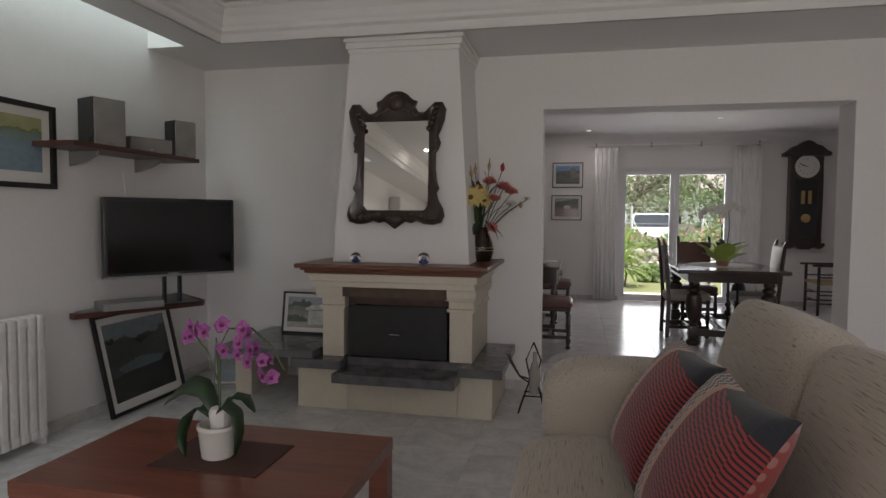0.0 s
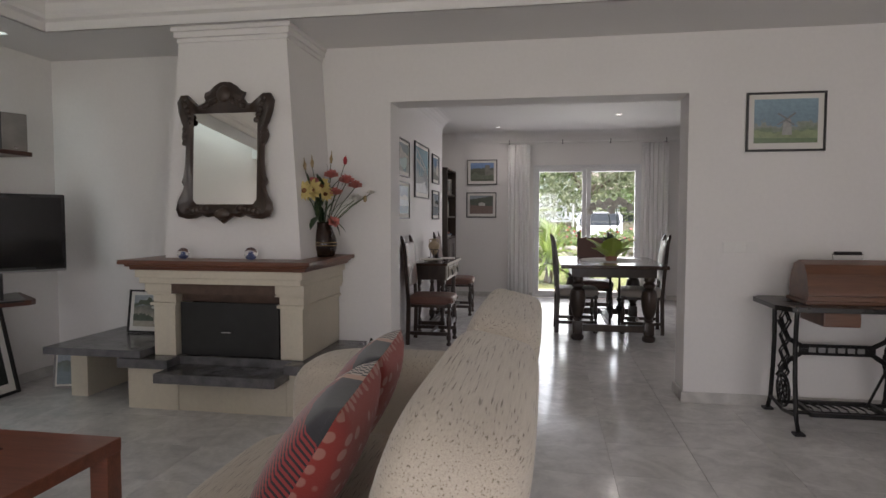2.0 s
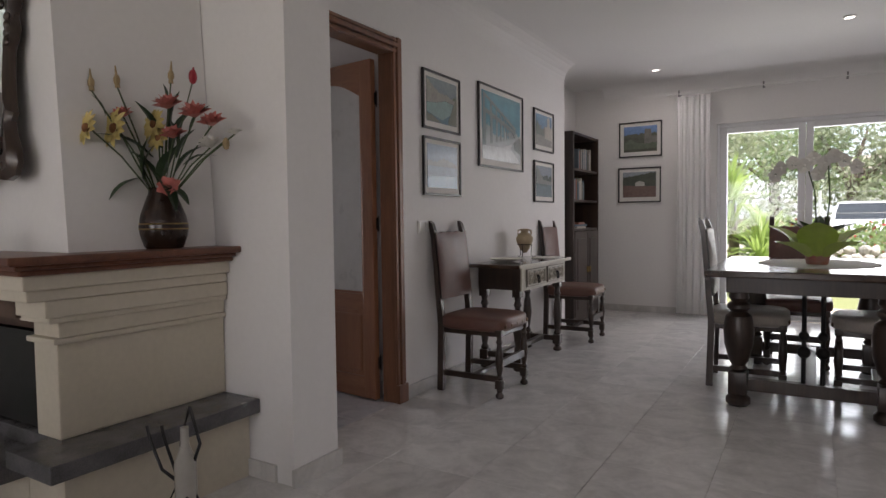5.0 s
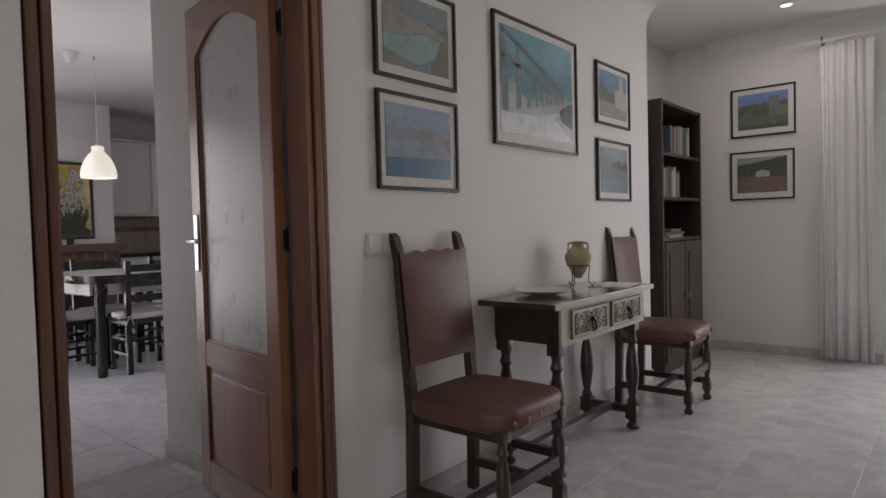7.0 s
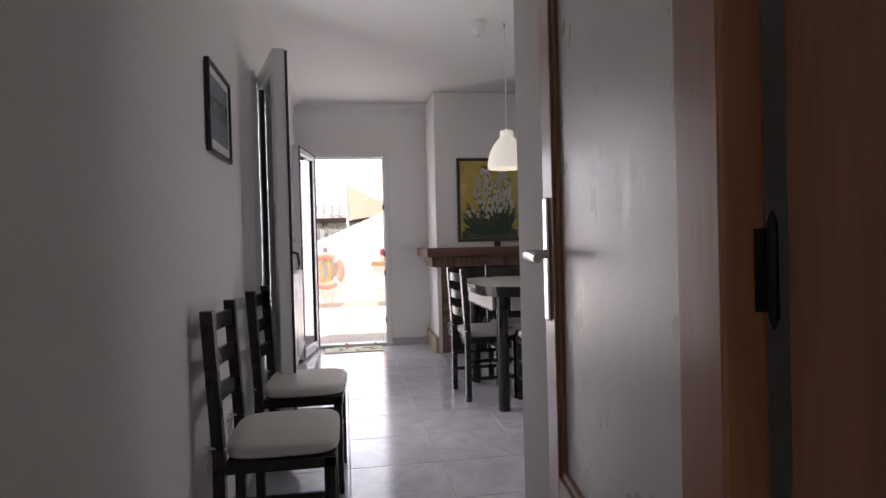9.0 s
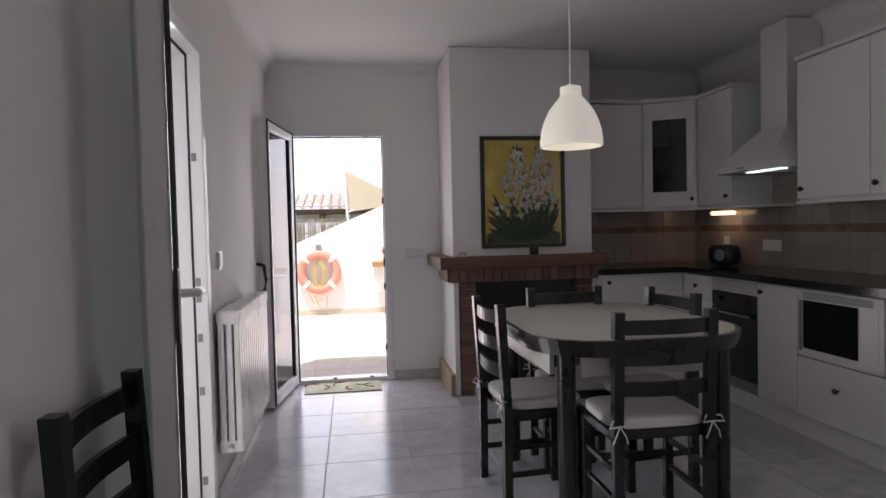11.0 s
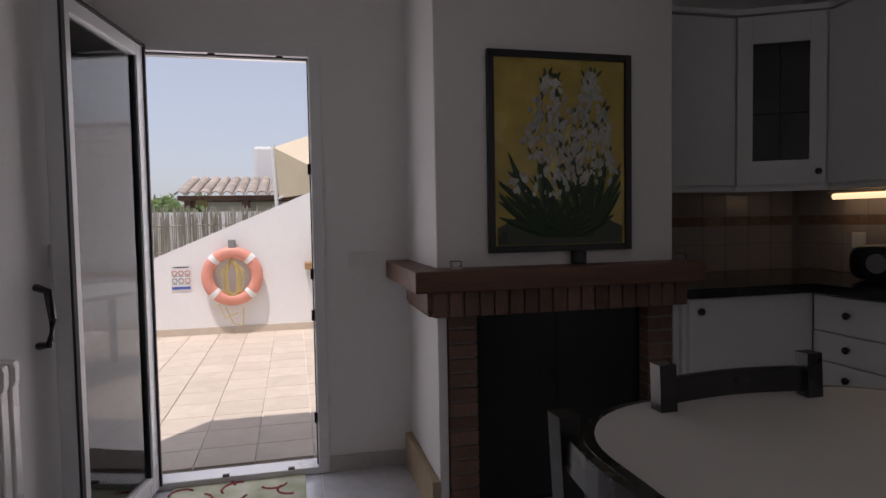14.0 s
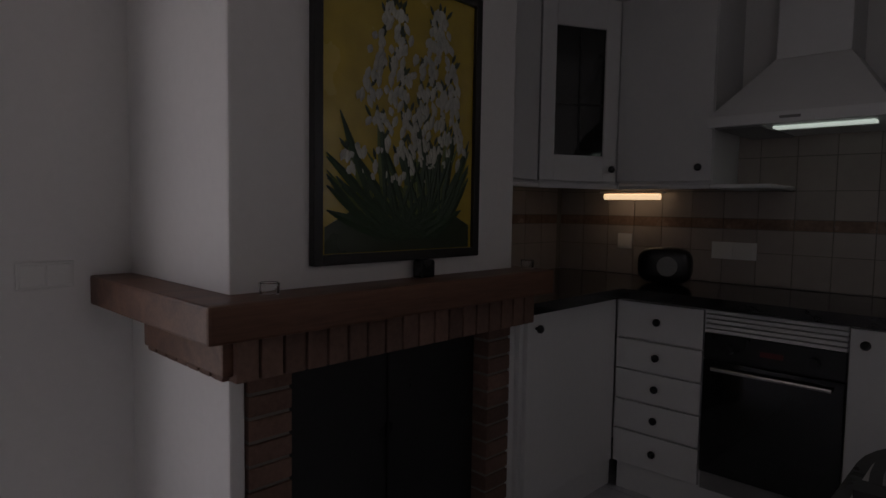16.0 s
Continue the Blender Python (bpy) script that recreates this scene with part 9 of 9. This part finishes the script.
prism(b, [(-1.66, 1.06), (-1.40, 1.47), (0.42, 1.47), (1.02, 1.06)], 1, -0.852, 0.852)
part("side_glass", b, CARGLASS, car)
b = bmesh.new()
vv = [b.verts.new(p) for p in ((0.62, -0.70, 1.50), (0.62, 0.70, 1.50), (1.17, 0.78, 1.05), (1.17, -0.78, 1.05))]
b.faces.new(vv)
part("windscreen", b, CARGLASS, car)
b = bmesh.new()
vv = [b.verts.new(p) for p in ((-1.50, -0.70, 1.49), (-1.50, 0.70, 1.49), (-1.80, 0.76, 1.05), (-1.80, -0.76, 1.05))]
b.faces.new(vv)
part("rear_window", b, CARGLASS, car)
for x in (-1.3, 1.3):
    for y in (-0.80, 0.80):
        b = bmesh.new()
        lathe(b, [(0.2, -0.1), (0.31, -0.1), (0.32, -0.06), (0.32, 0.06), (0.31, 0.1), (0.2, 0.1)], seg=24)
        bmesh.ops.transform(b, matrix=pose(x, y, 0.32, 90), verts=b.verts)
        w = part("wheel", b, BLACKPL, car, smooth=True)
        b = bmesh.new()
        lathe(b, [(0.0, -0.105), (0.2, -0.105), (0.2, 0.105), (0.0, 0.105)], seg=20, cap=False)
        bmesh.ops.transform(b, matrix=pose(x, y, 0.32, 90), verts=b.verts)
        part("rim", b, CHROME, w)
for y in (-0.6, 0.6):
    part("headlight", boxes((2.06, y - 0.16, 0.72, 2.13, y + 0.16, 0.84), bevel=0.02), CHROME, car)
    part("tail_light", boxes((-2.16, y - 0.12, 0.78, -2.05, y + 0.12, 0.98), bevel=0.02), RED, car)
for i, (x, y, s, th, mt_) in enumerate(((-5.5, 23, 2.6, 2.4, OLIVE), (-1.5, 24.0, 2.4, 2.2, OLIVE), (3.2, 34, 3.2, 2.6, OLIVE), (7.5, 33, 3.0, 2.6, GREENF), (-7, 33, 3.4, 3, GREENF), (12, 27, 3, 2.5, OLIVE), (0.2, 36, 3.2, 3, GREENF))):
    canopy("olive_tree", "grey-green olive tree beyond the fence", th, s, 5200, pose(x, y, -0.1), 60 + i, mt_, 0.13, 0.55)
structure("wall_roadside", boxes((-40, 38, -0.3, 40, 38.3, 1.0)), FIELDST, "low stone wall beyond the road")
fh = thing("far_house", "pale house with a tile roof beyond the road", "house", pose(9, 46, -0.1))
part("wall", boxes((-5, -3, 0, 5, 3, 3.2)), RENDERW, fh)
b = bmesh.new()
prism(b, [(-3.5, 3.2), (3.5, 3.2), (0, 4.6)], 0, -5.5, 5.5)
part("roof", b, ROOFTILE, fh)
for x in (-2.5, 2.0):
    part("window", boxes((x - 0.5, -3.02, 1.0, x + 0.5, -2.99, 2.2)), CARGLASS, fh)

# ---- tiles: floors, terrace, splashback ----


def tile_mesh(name, sx, sy, th, mat, bev=0.0006):
    b = bmesh.new()
    vt = []
    for z, k in ((-th, 0.0), (-bev, 0.0), (0.0, bev)):
        vt.append([b.verts.new((x, y, z)) for x, y in ((k, k), (sx - k, k), (sx - k, sy - k), (k, sy - k))])
    for p, q in zip(vt, vt[1:]):
        for i in range(4):
            b.faces.new((p[i], p[(i + 1) % 4], q[(i + 1) % 4], q[i]))
    b.faces.new(vt[-1])
    me = bpy.data.meshes.new(name)
    b.to_mesh(me)
    b.free()
    me.materials.append(mat)
    return me


TILED = {}


def lay(parent, x0, y0, x1, y1, ox, oy, pitch, gap, mat, z=0.0, th=0.0035, near=None):
    """Square tiles on a grid through (ox, oy), cut at the edges; those outside near are joined into one part."""
    ob = bpy.data.objects[parent]
    far = bmesh.new()
    i0, i1 = math.floor((x0 - ox) / pitch), math.ceil((x1 - ox) / pitch)
    j0, j1 = math.floor((y0 - oy) / pitch), math.ceil((y1 - oy) / pitch)
    for i in range(i0, i1):
        for j in range(j0, j1):
            a, c = max(ox + i * pitch + gap / 2, x0), max(oy + j * pitch + gap / 2, y0)
            e, f = min(ox + (i + 1) * pitch - gap / 2, x1), min(oy + (j + 1) * pitch - gap / 2, y1)
            if e - a < 0.01 or f - c < 0.01:
                continue
            if near is not None and not (near[0] < a < near[2] and near[1] < c < near[3]):
                box(far, a, c, z - th, e, f, z)
                continue
            key = (mat.name, round(e - a, 3), round(f - c, 3), th)
            if key not in TILED:
                TILED[key] = tile_mesh("tile", e - a, f - c, th, mat)
            o = new("tile", TILED[key])
            o.parent = ob
            o.location = (a, c, z)
    if far.faces:
        tagged(part("far_tiles", far, mat, ob), kind="stuff")
    else:
        far.free()


lay("floor_living", -2.72, -4.0, 4.5, 4.97, 1.53, 4.97, 0.44, 0.0016, MARBLE, near=(-3, 1.0, 4.0, 5))
lay("floor_dining", -0.25, 4.97, 4.5, 10.42, 1.53, 4.97, 0.44, 0.0016, MARBLE)
lay("floor_dining", -0.60, 9.05, -0.2515, 10.42, 1.53, 4.97, 0.44, 0.0016, MARBLE)
lay("floor_kitchen", -6.46, 5.29, -1.50, 9.0, -6.03, 5.765, 0.445, 0.005, KFLOOR)
lay("floor_kitchen", -1.50, 5.29, -0.2515, 6.22, -6.03, 5.765, 0.445, 0.005, KFLOOR)
lay("floor_terrace", -10.61, 3.6, -6.70, 8.2, -7.86, 5.58, 0.30, 0.007, TERRACE, -0.003, 0.01)


def splash(parent, origin, rz, length, rows):
    """Wall tiles in courses, one of them a dark border, on a wall face."""
    t = tagged(thing(parent, "beige wall tiles with a brown border course", "tiles", pose(*origin, 0, 0, rz)), kind="structure")
    part("bed", boxes((0, -0.006, 0, length, 0, rows[-1][1])), MORTAR, t)
    for z0, z1, w, mt_ in rows:
        n = int(length / w)
        for i in range(n):
            key = (mt_.name, w, round(z1 - z0, 3))
            if key not in TILED:
                bb = boxes((0.0015, -0.012, 0.0015, w - 0.0015, -0.006, z1 - z0 - 0.0015), bevel=0.001)
                me = bpy.data.meshes.new("wall_tile")
                bb.to_mesh(me)
                bb.free()
                me.materials.append(mt_)
                TILED[key] = me
            o = new("wall_tile", TILED[key])
            o.parent = t
            o.location = (i * w, 0, z0)
    return t


ROWS_T = [(0.0, 0.15, 0.15, WTILE), (0.15, 0.255, 0.15, WTILE), (0.255, 0.305, 0.15, BORDER), (0.305, 0.43, 0.15, WTILE), (0.43, 0.58, 0.15, WTILE), (0.58, 0.70, 0.15, WTILE)]
splash("wall_tiling", (-6.455, 8.998, 0.906), 0, 3.3, ROWS_T)
splash("wall_tiling_side", (-6.458, 7.735, 0.906), 90, 1.25, ROWS_T[:5])
